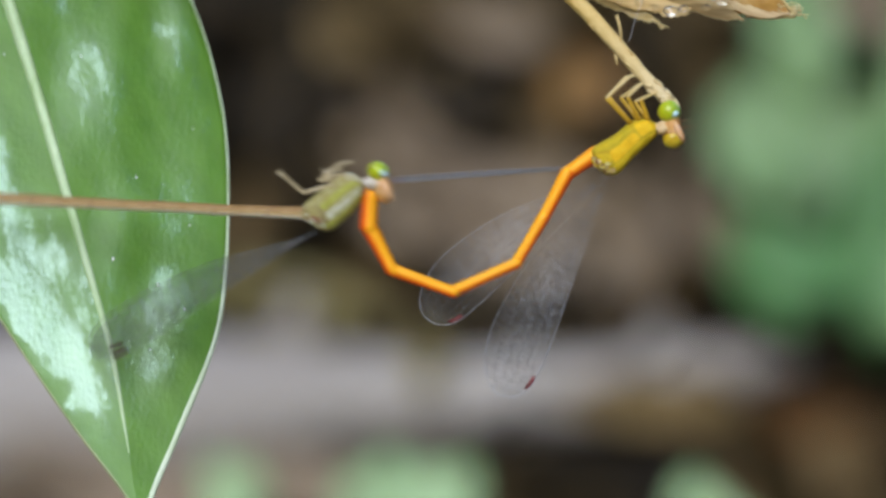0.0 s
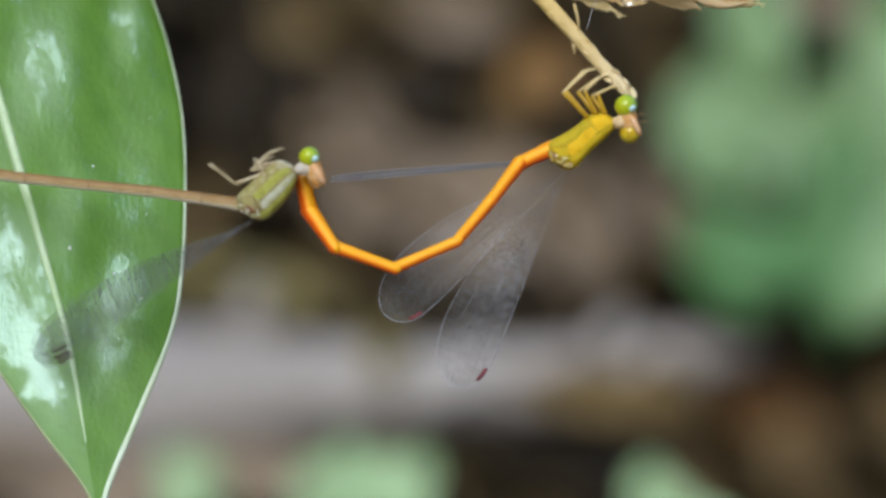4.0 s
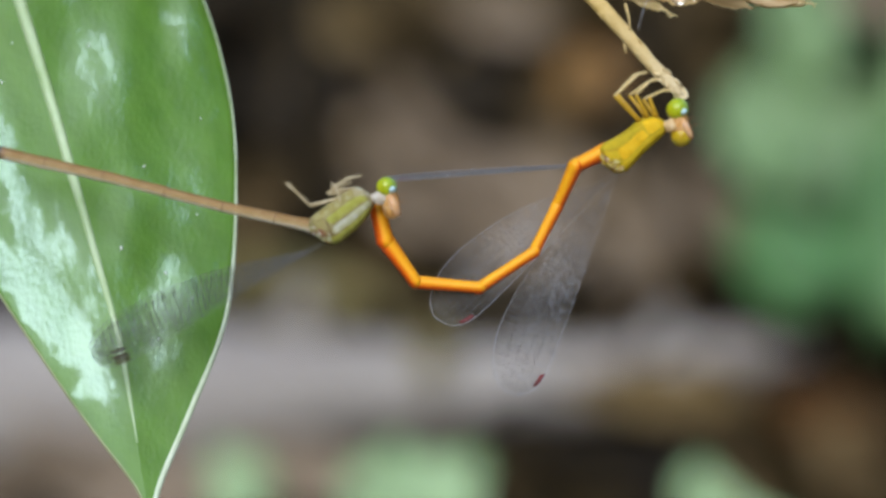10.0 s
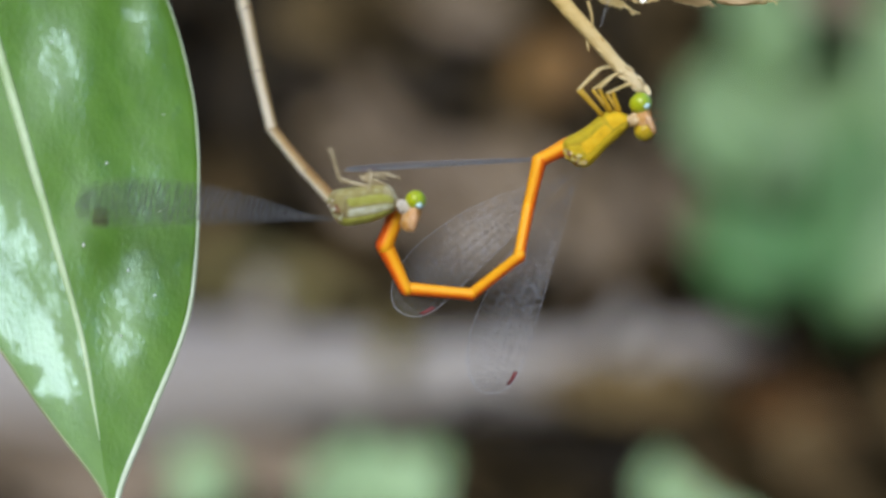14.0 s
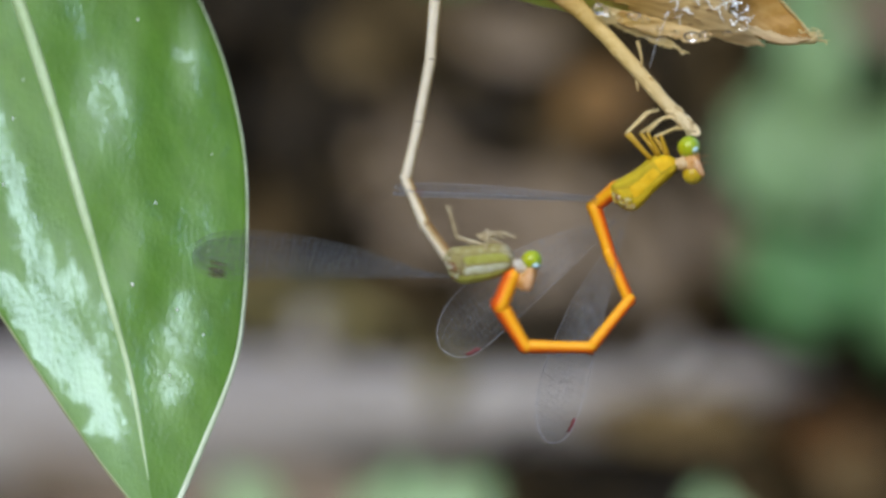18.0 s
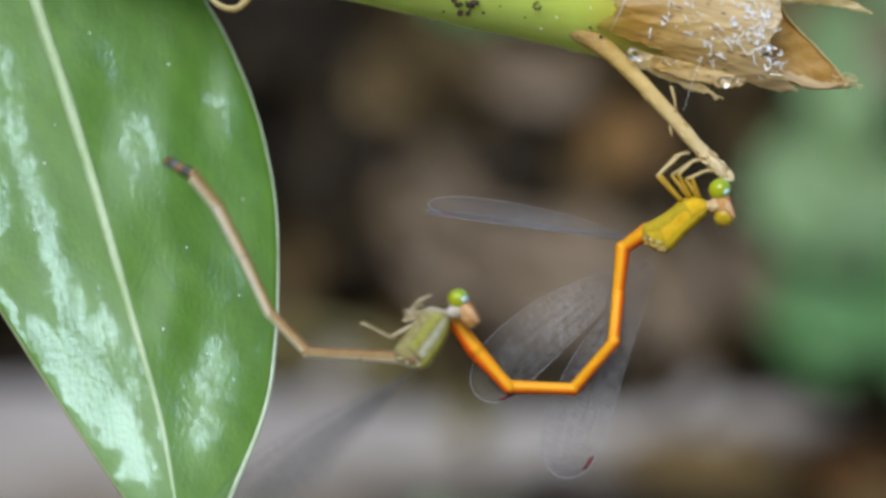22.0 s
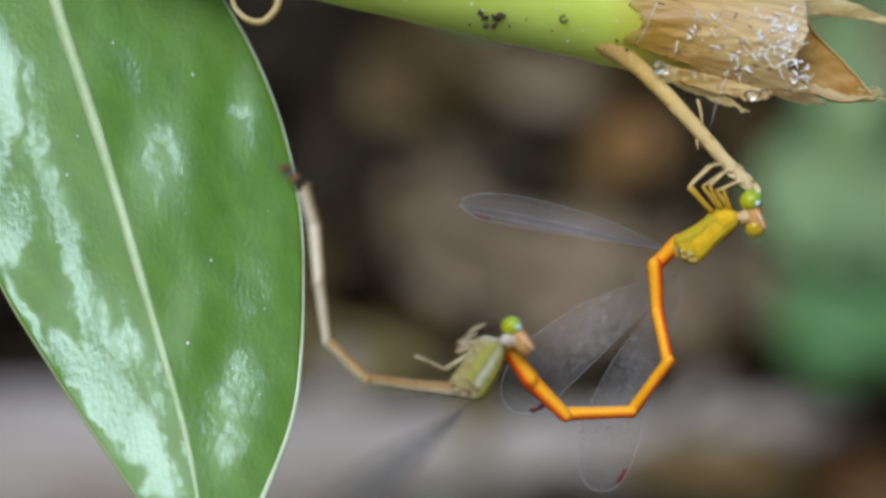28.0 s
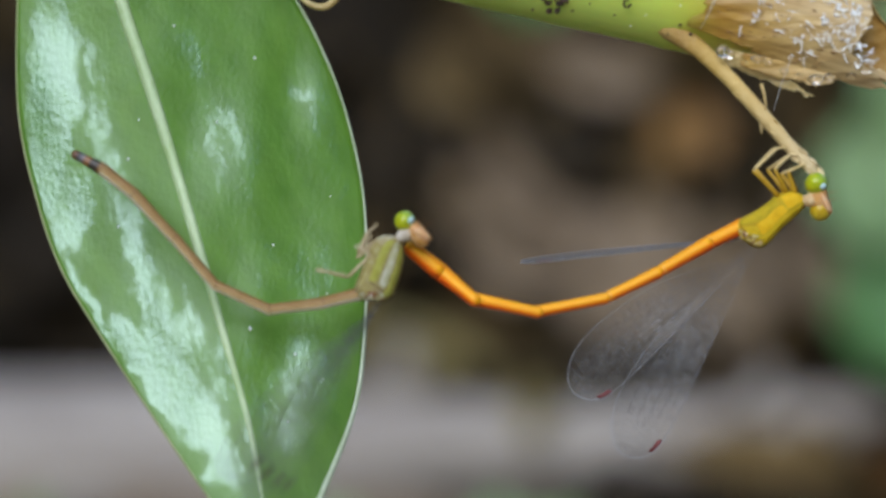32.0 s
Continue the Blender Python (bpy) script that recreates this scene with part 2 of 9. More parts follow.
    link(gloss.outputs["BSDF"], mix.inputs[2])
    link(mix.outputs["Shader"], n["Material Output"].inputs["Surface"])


sky_sheen(LEAF)
LEAF_RIB = surface("leaf_rib", [(0.30, 0.44, 0.18), (0.48, 0.60, 0.36)], 300, rough=0.35, bump=0.2)
LEAF_EDGE = surface("leaf_edge", [(0.20, 0.26, 0.09), (0.34, 0.36, 0.18)], 400, rough=0.4, bump=0.2)
LEAF_RIM = surface("leaf_rim", [(0.40, 0.50, 0.28), (0.62, 0.69, 0.52)], 400, rough=0.4, bump=0.2)
STEM = surface("green_stem", [(0.36, 0.49, 0.04), (0.47, 0.58, 0.08), (0.58, 0.66, 0.17)], 140, rough=0.42, bump=0.15, fine=5, stretch=(0.12, 1, 1), sub=0.4)
STEM.node_tree.nodes["Principled BSDF"].inputs["Subsurface Scale"].default_value = 3.5
HUSK = surface("dry_husk", [(0.38, 0.17, 0.016), (0.64, 0.38, 0.07), (0.74, 0.51, 0.17), (0.86, 0.72, 0.42)], 420, rough=0.45, bump=0.5, fine=4,
               stretch=(0.3, 1, 1.0), spec=0.7, rough_var=0.2, distance=0.0003, thin=0.2, bump_scale=1500)
banded(HUSK, "X", [(-11.5, (0.52, 0.62, 0.09)), (-9.8, (0.56, 0.56, 0.06)), (-8.2, (0.66, 0.42, 0.04)), (-6.2, (0.74, 0.47, 0.08)), (-3, (0.84, 0.60, 0.20)), (2, (0.88, 0.66, 0.28)), (7, (0.88, 0.66, 0.30))], 0.6)


def fibrous(m, share):
    """Fine fibres along the husk, darker and lighter."""
    n, link = m.node_tree.nodes, m.node_tree.links.new
    b = n["Principled BSDF"]
    old = b.inputs["Base Color"].links[0].from_socket
    co, mp, q, ramp, mix = n.new("ShaderNodeTexCoord"), n.new("ShaderNodeMapping"), n.new("ShaderNodeTexNoise"), n.new("ShaderNodeValToRGB"), n.new("ShaderNodeMix")
    mp.vector_type = "TEXTURE"
    mp.inputs["Rotation"].default_value, mp.inputs["Scale"].default_value = (0, radians(16), 0), (14, 1, 1)
    q.inputs["Scale"].default_value, q.inputs["Detail"].default_value, q.inputs["Distortion"].default_value = 2200, 4, 0.6
    link(co.outputs["Object"], mp.inputs["Vector"])
    link(mp.outputs["Vector"], q.inputs["Vector"])
    link(q.outputs["Fac"], ramp.inputs["Fac"])
    els = ramp.color_ramp.elements
    els[0].position, els[0].color = 0.36, (0.42, 0.26, 0.10, 1)
    els[1].position, els[1].color = 0.60, (1, 1, 1, 1)
    mix.data_type, mix.blend_type = "RGBA", "MULTIPLY"
    mix.inputs["Factor"].default_value = share
    link(old, mix.inputs["A"])
    link(ramp.outputs["Color"], mix.inputs["B"])
    link(mix.outputs["Result"], b.inputs["Base Color"])


banded(HUSK, "X", [(-11, (0.44, 0.40, 0.04)), (-9.4, (0.46, 0.25, 0.025)), (-7.6, (0.50, 0.25, 0.035)), (-5.0, (0.60, 0.37, 0.11)), (0, (0.68, 0.48, 0.23)), (5, (0.72, 0.56, 0.34))], 0.65)
fibrous(HUSK, 0.5)
fibrous(STEM, 0.16)
HUSK_AMBER = surface("amber_husk", [(0.26, 0.11, 0.015), (0.50, 0.27, 0.06), (0.72, 0.48, 0.18)], 420, rough=0.4, bump=0.5, fine=5, stretch=(0.3, 1, 0.5), thin=0.15, distance=0.0003)
HUSK_PALE = surface("pale_husk", [(0.56, 0.38, 0.11), (0.72, 0.56, 0.25), (0.80, 0.70, 0.42)], 330, rough=0.38, bump=0.45, distance=0.0003, coat=0.5, thin=0.4)
TWIG = surface("dry_twig", [(0.40, 0.26, 0.09), (0.62, 0.45, 0.21), (0.76, 0.62, 0.38)], 900, rough=0.6, bump=0.6, fine=4, distance=0.0003)
SILK = surface("white_silk", [(0.78, 0.78, 0.76), (0.90, 0.90, 0.88)], 500, rough=0.3, bump=0.0)
GLINT_SKIN = surface("glinting_skin", [(0.80, 0.78, 0.74), (0.93, 0.92, 0.90)], 700, rough=0.25, bump=0.3, coat=0.6, distance=0.0001)
SPOT = surface("dark_spot", [(0.012, 0.008, 0.005), (0.07, 0.035, 0.015)], 900, rough=0.7, bump=0.5)
MALE_TH = surface("yellow_thorax", [(0.36, 0.22, 0.008), (0.52, 0.34, 0.012), (0.62, 0.42, 0.03)], 1500, rough=0.55, bump=0.6, sub=0.1, spec=0.2)
MALE_AMBER = surface("amber_plate", [(0.60, 0.34, 0.006), (0.78, 0.46, 0.008), (0.82, 0.54, 0.03)], 1100, rough=0.5, bump=0.7, sub=0.1, spec=0.2)
MALE_YELLOW = surface("yellow_plate", [(0.50, 0.34, 0.01), (0.66, 0.44, 0.012), (0.74, 0.52, 0.04)], 1300, rough=0.5, bump=0.7, sub=0.1, spec=0.2)
MALE_OLIVE = surface("olive_yellow_plate", [(0.34, 0.26, 0.01), (0.48, 0.35, 0.012), (0.62, 0.42, 0.016)], 1300, rough=0.5, bump=0.7, sub=0.1, spec=0.2)
MALE_AB = banded(surface("orange_abdomen", [(0.72, 0.15, 0.004), (0.86, 0.27, 0.006), (0.92, 0.40, 0.012)], 700, rough=0.45, bump=0.3, sub=0.15, spec=0.25),
                 "Z", [(-0.6, (0.84, 0.28, 0.006)), (-0.3, (0.94, 0.43, 0.012)), (-0.02, (0.95, 0.42, 0.012)), (0.14, (0.90, 0.27, 0.008)), (0.30, (0.80, 0.11, 0.004)), (0.5, (0.62, 0.05, 0.004))], 0.85)
JOINT = surface("pale_joint", [(0.88, 0.36, 0.03), (0.92, 0.50, 0.14)], 900, rough=0.4, bump=0.1)
LEG_Y = surface("yellow_leg", [(0.42, 0.23, 0.008), (0.62, 0.37, 0.02)], 900, rough=0.45, bump=0.2)
SHIN = surface("pale_shin", [(0.60, 0.42, 0.13), (0.78, 0.62, 0.34)], 600, rough=0.45, bump=0.1)
LEG_PALE = surface("pale_leg", [(0.26, 0.18, 0.08), (0.46, 0.36, 0.20), (0.62, 0.54, 0.40)], 900, rough=0.45, bump=0.2)
EYE = banded(surface("green_eye", [(0.24, 0.30, 0.004), (0.38, 0.42, 0.008)], 900, rough=0.28, bump=0.0, spec=0.4, coat=0.2),
             "X", [(-0.9, (0.48, 0.46, 0.01)), (0.1, (0.38, 0.45, 0.006)), (0.5, (0.30, 0.45, 0.03)), (0.9, (0.28, 0.48, 0.16))])
EYE_PATCH = surface("pale_eye_patch", [(0.36, 0.56, 0.60), (0.55, 0.72, 0.74)], 900, rough=0.15, bump=0.0, coat=0.5)
EYE_LOW = surface("yellow_green_eye", [(0.40, 0.20, 0.01), (0.52, 0.34, 0.015), (0.56, 0.46, 0.03)], 700, rough=0.3, bump=0.0, spec=0.3, coat=0.15)
FACE = surface("orange_face", [(0.46, 0.18, 0.03), (0.62, 0.32, 0.10), (0.72, 0.48, 0.28)], 1400, rough=0.4, bump=0.3, sub=0.15, spec=0.3)
WING_BASE = surface("horny_wing_base", [(0.40, 0.30, 0.06), (0.62, 0.52, 0.22)], 900, rough=0.45, bump=0.4)
COLLAR = surface("pale_collar", [(0.46, 0.26, 0.08), (0.62, 0.42, 0.20), (0.72, 0.58, 0.40)], 1300, rough=0.5, bump=0.5)
FEM_TH = surface("olive_thorax", [(0.15, 0.10, 0.04), (0.28, 0.22, 0.08), (0.42, 0.38, 0.24)], 1900, rough=0.5, bump=0.7, sub=0.1, spec=0.25)
FEM_OLIVE = surface("dull_olive_plate", [(0.20, 0.15, 0.06), (0.35, 0.29, 0.10), (0.46, 0.42, 0.24)], 1700, rough=0.5, bump=0.7, sub=0.1, spec=0.25)
FEM_GREEN = surface("lime_plate", [(0.24, 0.22, 0.05), (0.37, 0.36, 0.06), (0.44, 0.41, 0.14)], 1400, rough=0.5, bump=0.7, sub=0.1, spec=0.25)
FEM_WHITE = surface("whitish_plate", [(0.30, 0.27, 0.11), (0.46, 0.44, 0.27), (0.60, 0.59, 0.50)], 1700, rough=0.5, bump=0.7, sub=0.1, spec=0.25)
FEM_BEIGE = surface("beige_plate", [(0.30, 0.23, 0.10), (0.46, 0.40, 0.24), (0.60, 0.57, 0.48)], 1700, rough=0.5, bump=0.7, sub=0.1, spec=0.25)
COLLAR_WHITE = surface("white_collar", [(0.40, 0.30, 0.18), (0.60, 0.52, 0.42), (0.78, 0.77, 0.76)], 1700, rough=0.45, bump=0.7, spec=0.3)
FACE_PINK = surface("pink_face", [(0.54, 0.24, 0.07), (0.68, 0.38, 0.18), (0.76, 0.54, 0.40)], 1400, rough=0.4, bump=0.3, sub=0.15, spec=0.3)
# brown back, pale belly; sky sheen is painted into the pale side too
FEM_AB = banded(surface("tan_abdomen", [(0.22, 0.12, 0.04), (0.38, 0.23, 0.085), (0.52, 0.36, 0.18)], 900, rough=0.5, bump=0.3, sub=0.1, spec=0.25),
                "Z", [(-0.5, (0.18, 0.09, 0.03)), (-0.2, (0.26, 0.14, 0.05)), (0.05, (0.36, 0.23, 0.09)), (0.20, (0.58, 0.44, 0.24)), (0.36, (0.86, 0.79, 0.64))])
RING = surface("brown_ring", [(0.16, 0.06, 0.015), (0.26, 0.11, 0.03)], 800, rough=0.5, bump=0.1)
FEM_RING = surface("dull_brown_ring", [(0.10, 0.04, 0.012), (0.18, 0.08, 0.025)], 800, rough=0.5, bump=0.1)
TAIL = banded(surface("dark_tail", [(0.02, 0.015, 0.012), (0.06, 0.04, 0.03)], 800, rough=0.35, bump=0.2),
              "X", [(0, (0.42, 0.20, 0.05)), (0.35, (0.03, 0.02, 0.015)), (0.95, (0.02, 0.015, 0.014)), (1.15, (0.34, 0.13, 0.03)), (1.5, (0.26, 0.11, 0.05)), (1.8, (0.14, 0.15, 0.19)), (2.1, (0.03, 0.025, 0.03)), (2.5, (0.20, 0.06, 0.02))])
WING_VEIN = surface("wing_vein", [(0.06, 0.055, 0.055), (0.14, 0.13, 0.13)], 600, rough=0.4, bump=0.0)
WING_VEIN_F = surface("grey_wing_vein", [(0.04, 0.036, 0.036), (0.10, 0.09, 0.09)], 600, rough=0.4, bump=0.0)
WING_RIM = surface("wing_rim", [(0.24, 0.24, 0.26), (0.38, 0.38, 0.41)], 600, rough=0.35, bump=0.0)
WING_RIM_F = surface("grey_wing_rim", [(0.05, 0.05, 0.05), (0.11, 0.11, 0.11)], 600, rough=0.35, bump=0.0)
STIGMA = surface("wing_cell", [(0.10, 0.012, 0.015), (0.20, 0.03, 0.03)], 900, rough=0.5, bump=0.0)
WING = surface("wing_film", [(0.54, 0.54, 0.57), (0.68, 0.68, 0.72)], 260, rough=0.4, bump=0.1, alpha=0.062, spec=0.4)
WING_F = surface("grey_wing_film", [(0.09, 0.095, 0.095), (0.16, 0.165, 0.17)], 260, rough=0.4, bump=0.15, alpha=0.055, spec=0.3)


def hazy_film(m, thin, thick, along):
    """A film whose opacity holds painted glitter and, towards mid-wing, painted haze."""
    n, link = m.node_tree.nodes, m.node_tree.links.new
    co, q, w, mr, mul = n.new("ShaderNodeTexCoord"), n.new("ShaderNodeTexVoronoi"), n.new("ShaderNodeTexNoise"), n.new("ShaderNodeMapRange"), n.new("ShaderNodeMath")
    q.inputs["Scale"].default_value, w.inputs["Scale"].default_value = 3600, 170
    link(co.outputs["Object"], q.inputs["Vector"])
    link(co.outputs["Object"], w.inputs["Vector"])
    mul.operation = "MULTIPLY"
    link(q.outputs["Color"], mul.inputs[0])
    link(w.outputs["Fac"], mul.inputs[1])
    link(mul.outputs[0], mr.inputs["Value"])
    mr.inputs["From Min"].default_value, mr.inputs["From Max"].default_value = 0.12, 0.48
    mr.inputs["To Min"].default_value, mr.inputs["To Max"].default_value = thin, thick
    # haze of the overlapping wings, painted as opacity along and across
    sep, curve, haze = n.new("ShaderNodeSeparateXYZ"), n.new("ShaderNodeFloatCurve"), n.new("ShaderNodeMath")
    link(co.outputs["Object"], sep.inputs[0])
    reach = n.new("ShaderNodeMath")
    reach.operation = "MULTIPLY"
    reach.inputs[1].default_value = 50.0
    link(sep.outputs["X"], reach.inputs[0])
    link(reach.outputs[0], curve.inputs["Value"])
    pts = curve.mapping.curves[0].points
    while len(pts) < len(along):
        pts.new(0.5, 0.5)
    for p, (x, y) in zip(pts, along):
        p.location = (x, y)
    curve.mapping.update()
    haze.operation = "MULTIPLY"
    across, mid = n.new("ShaderNodeMapRange"), n.new("ShaderNodeMath")
    across.interpolation_type = "SMOOTHSTEP"
    mid.operation = "SUBTRACT"
    mid.inputs[1].default_value = -0.0009
    link(sep.outputs["Z"], mid.inputs[0])
    far = n.new("ShaderNodeMath")
    far.operation = "ABSOLUTE"
    link(mid.outputs[0], far.inputs[0])
    link(far.outputs[0], across.inputs["Value"])
    across.inputs["From Min"].default_value, across.inputs["From Max"].default_value = 0.0006, 0.0030
    across.inputs["To Min"].default_value, across.inputs["To Max"].default_value = 1.0, 0.4
    both = n.new("ShaderNodeMath")
    both.operation = "MULTIPLY"
    link(curve.outputs["Value"], both.inputs[0])
    link(across.outputs["Result"], both.inputs[1])
    link(mr.outputs["Result"], haze.inputs[0])
    link(both.outputs[0], haze.inputs[1])
    link(haze.outputs[0], n["Principled BSDF"].inputs["Alpha"])


hazy_film(WING, 0.045, 0.21, ((0, 0.26), (0.22, 0.30), (0.42, 0.80), (0.58, 1.0), (0.72, 0.80), (0.85, 0.5), (1, 0.42)))
hazy_film(WING_F, 0.05, 0.11, ((0, 1.0), (0.3, 0.8), (0.6, 0.9), (1, 0.8)))
CELL_F = surface("brown_wing_cell", [(0.05, 0.025, 0.01), (0.13, 0.07, 0.03)], 900, rough=0.5, bump=0.0, alpha=0.4)
DROP = surface("water_drop", [(0.98, 0.98, 0.98), (1, 1, 1)], 100, rough=0.03, bump=0.0, transmit=1.0, rough_var=0.01)
SOIL = surface("forest_soil", [(0.0165, 0.0105, 0.0040), (0.041, 0.0262, 0.0105), (0.089, 0.0585, 0.024)], 22, rough=0.9, bump=0.9, fine=7, distance=0.01, spec=0.15)
DEAD = surface("dead_leaf", [(0.034, 0.0220, 0.0080), (0.088, 0.0570, 0.022), (0.178, 0.120, 0.051)], 30, rough=0.75, bump=0.5, per_object=0.4, distance=0.001, spec=0.15)
LITTER = surface("litter", [(0.007, 0.005, 0.002), (0.038, 0.025, 0.0085), (0.15, 0.100, 0.046)], 14, rough=0.8, bump=0.5, distance=0.001, spec=0.15, per_island=0.6)
PALE_DEAD = surface("pale_dead_leaf", [(0.155, 0.112, 0.076), (0.29, 0.216, 0.15)], 30, rough=0.7, bump=0.4, distance=0.001, spec=0.15)
# the unseen flat before the bank is paled to bounce light upward, dark soil on the bank itself
banded(SOIL, "Y", [(-8000, (0.46, 0.41, 0.31)), (80, (0.46, 0.41, 0.31)), (230, (0.04, 0.027, 0.0125)), (8000, (0.04, 0.027, 0.0125))])
# near-black leaf colour that stands in for shaded gaps of the bank
DARK_GAP = surface("dark_gap_leaf", [(0.005, 0.0033, 0.0015), (0.012, 0.008, 0.004), (0.026, 0.018, 0.009)], 30, rough=0.7, bump=0.5, distance=0.001, spec=0.15)
RUST_DEAD = surface("rusty_dead_leaf", [(0.08, 0.03, 0.008), (0.17, 0.075, 0.022)], 35, rough=0.7, bump=0.4, distance=0.001, spec=0.15)
ORANGE_DEAD = surface("orange_dead_leaf", [(0.17, 0.08, 0.017), (0.33, 0.17, 0.043)], 35, rough=0.7, bump=0.4, distance=0.001)
OLIVE_DEAD = surface("olive_dead_leaf", [(0.12, 0.10, 0.03), (0.24, 0.19, 0.06)], 35, rough=0.7, bump=0.4, distance=0.001)
BARK = surface("grey_bark", [(0.205, 0.168, 0.142), (0.34, 0.294, 0.26), (0.46, 0.412, 0.37)], 26, rough=0.8, bump=0.7, fine=5, stretch=(0.3, 1, 1), distance=0.003)
GREEN = surface("pale_green_leaf", [(0.11, 0.19, 0.07), (0.18, 0.285, 0.112), (0.255, 0.37, 0.165)], 16, rough=0.45, bump=0.2, per_object=0.25, distance=0.001)
GREEN_DEEP = surface("deep_green_leaf", [(0.05, 0.145, 0.035), (0.09, 0.23, 0.06)], 16, rough=0.5, bump=0.2, distance=0.001)
GREEN_PALE = surface("light_green_leaf", [(0.27, 0.42, 0.18), (0.43, 0.58, 0.31)], 16, rough=0.45, bump=0.2, distance=0.001)
UNSEEN_FOLIAGE = surface("unseen_foliage", [(0.015, 0.035, 0.010), (0.035, 0.07, 0.02)], 1.2, rough=0.7, bump=0.0)


# ---- shapes ----
def limb(x, z, turn, lean=0.0, y=0.0, roll=0.0):
    """A pose in the picture's upright plane: millimetres, and degrees anticlockwise as seen by the camera."""
    return Matrix.Translation((x * MM, y * MM, z * MM)) @ Matrix.Rotation(-radians(turn), 4, "Y") @ Matrix.Rotation(radians(lean), 4, "Z") @ Matrix.Rotation(radians(roll), 4, "X")


def wing_pose(x, z, y, turn, spread, lean=0.0):
    """A wing rooted at x, z, y; spread 90 shows its full width, 0 its edge; lean: degrees by which its tip goes away."""
    return (Matrix.Translation((x * MM, y * MM, z * MM)) @ Matrix.Rotation(-radians(turn), 4, "Y") @ Matrix.Rotation(radians(lean), 4, "Z")
            @ Matrix.Rotation(radians(90 - spread), 4, "X"))


def finish(name, bm, material, smooth=True):
    me = bpy.data.meshes.new(name)
    bm.normal_update()
    bm.to_mesh(me)
    bm.free()
    me.materials.append(material)
    if smooth:
        for p in me.polygons:
            p.use_smooth = True
    return me


def part(name, bm, material, parent, label="", smooth=True):
    ob = new(name, finish(name, bm, material, smooth))
    ob.parent = parent
    return tagged(ob, label)


def tube(bm, pts, radii, sides=10, flat=1.0, wobble=0.0, seed=0):
    """A closed tube along pts; radii: one number, or a pair (across y, across the other way), for each point."""
    r = random.Random(seed)
    pts = [Vector(p) for p in pts]
    rings = []
    for i, p in enumerate(pts):
        d = (pts[min(i + 1, len(pts) - 1)] - pts[max(i - 1, 0)]).normalized()
        a = Vector((0, 1, 0))
        if abs(d.y) > 0.95:
            a = Vector((1, 0, 0))
        c = d.cross(a).normalized()
        a = c.cross(d).normalized()
        ra = radii[i]
        ry, rz = ra if isinstance(ra, tuple) else (ra * flat, ra)
        ring = []
        for k in range(sides):
            w = 2 * math.pi * k / sides
            f = 1 + wobble * r.uniform(-1, 1)
            ring.append(bm.verts.new(p + a * (math.cos(w) * ry * f) + c * (math.sin(w) * rz * f)))
        rings.append(ring)
    for q, w in zip(rings, rings[1:]):
        for k in range(sides):
            bm.faces.new((q[k], q[(k + 1) % sides], w[(k + 1) % sides], w[k]))
    bm.faces.new(rings[0][::-1])
    bm.faces.new(rings[-1])
    bmesh.ops.recalc_face_normals(bm, faces=bm.faces[:])
    return bm


def rounded(bm, x0, x1, radius, sides=14, end=0.5, flat=1.0, bulge=0.0, steps=9):
    """A round rod along x with domed ends."""
    xs, rs = [], []
    for i in range(4):
        w = i / 4 * math.pi / 2
        xs.append(x0 + end * radius * math.sin(w) - end * radius)
        rs.append(radius * max(0.12, math.sqrt(1 - (1 - math.sin(w)) ** 2)))
    for i in range(steps):
        f = i / (steps - 1)
        xs.append(x0 + (x1 - x0) * f)
        rs.append(radius * (1 + bulge * (0.5 - abs(f - 0.5))))
    for i in range(3, -1, -1):
        w = i / 4 * math.pi / 2
        xs.append(x1 + end * radius * (1 - math.sin(w)))
        rs.append(radius * max(0.12, math.sqrt(1 - (1 - math.sin(w)) ** 2)))
    return tube(bm, [(x, 0, 0) for x in xs], rs, sides, flat)


def ball(bm, centre, size, u=16, v=10):
    m = Matrix.Translation(centre) @ Matrix.Diagonal((*size, 1))
    bmesh.ops.create_uvsphere(bm, u_segments=u, v_segments=v, radius=1.0, matrix=m)
    return bm


def smooth_line(pts, n):
    """Catmull-Rom points through pts."""
    pts = [Vector(p) for p in pts]
    q = [pts[0] * 2 - pts[1], *pts, pts[-1] * 2 - pts[-2]]
    out = []
    for i in range(n):
        f = i / (n - 1) * (len(pts) - 1)
        k = min(int(f), len(pts) - 2)
        t = f - k
        a, b, c, d = q[k:k + 4]
        out.append(0.5 * (2 * b + (c - a) * t + (2 * a - 5 * b + 4 * c - d) * t * t + (3 * b - a - 3 * c + d) * t ** 3))
    return out


def spline(xs, ys, x):
    pts = smooth_line([(a, 0, b) for a, b in zip(xs, ys)], 8 * len(xs))
    return float(np.interp(x, [p.x for p in pts], [p.z for p in pts]))


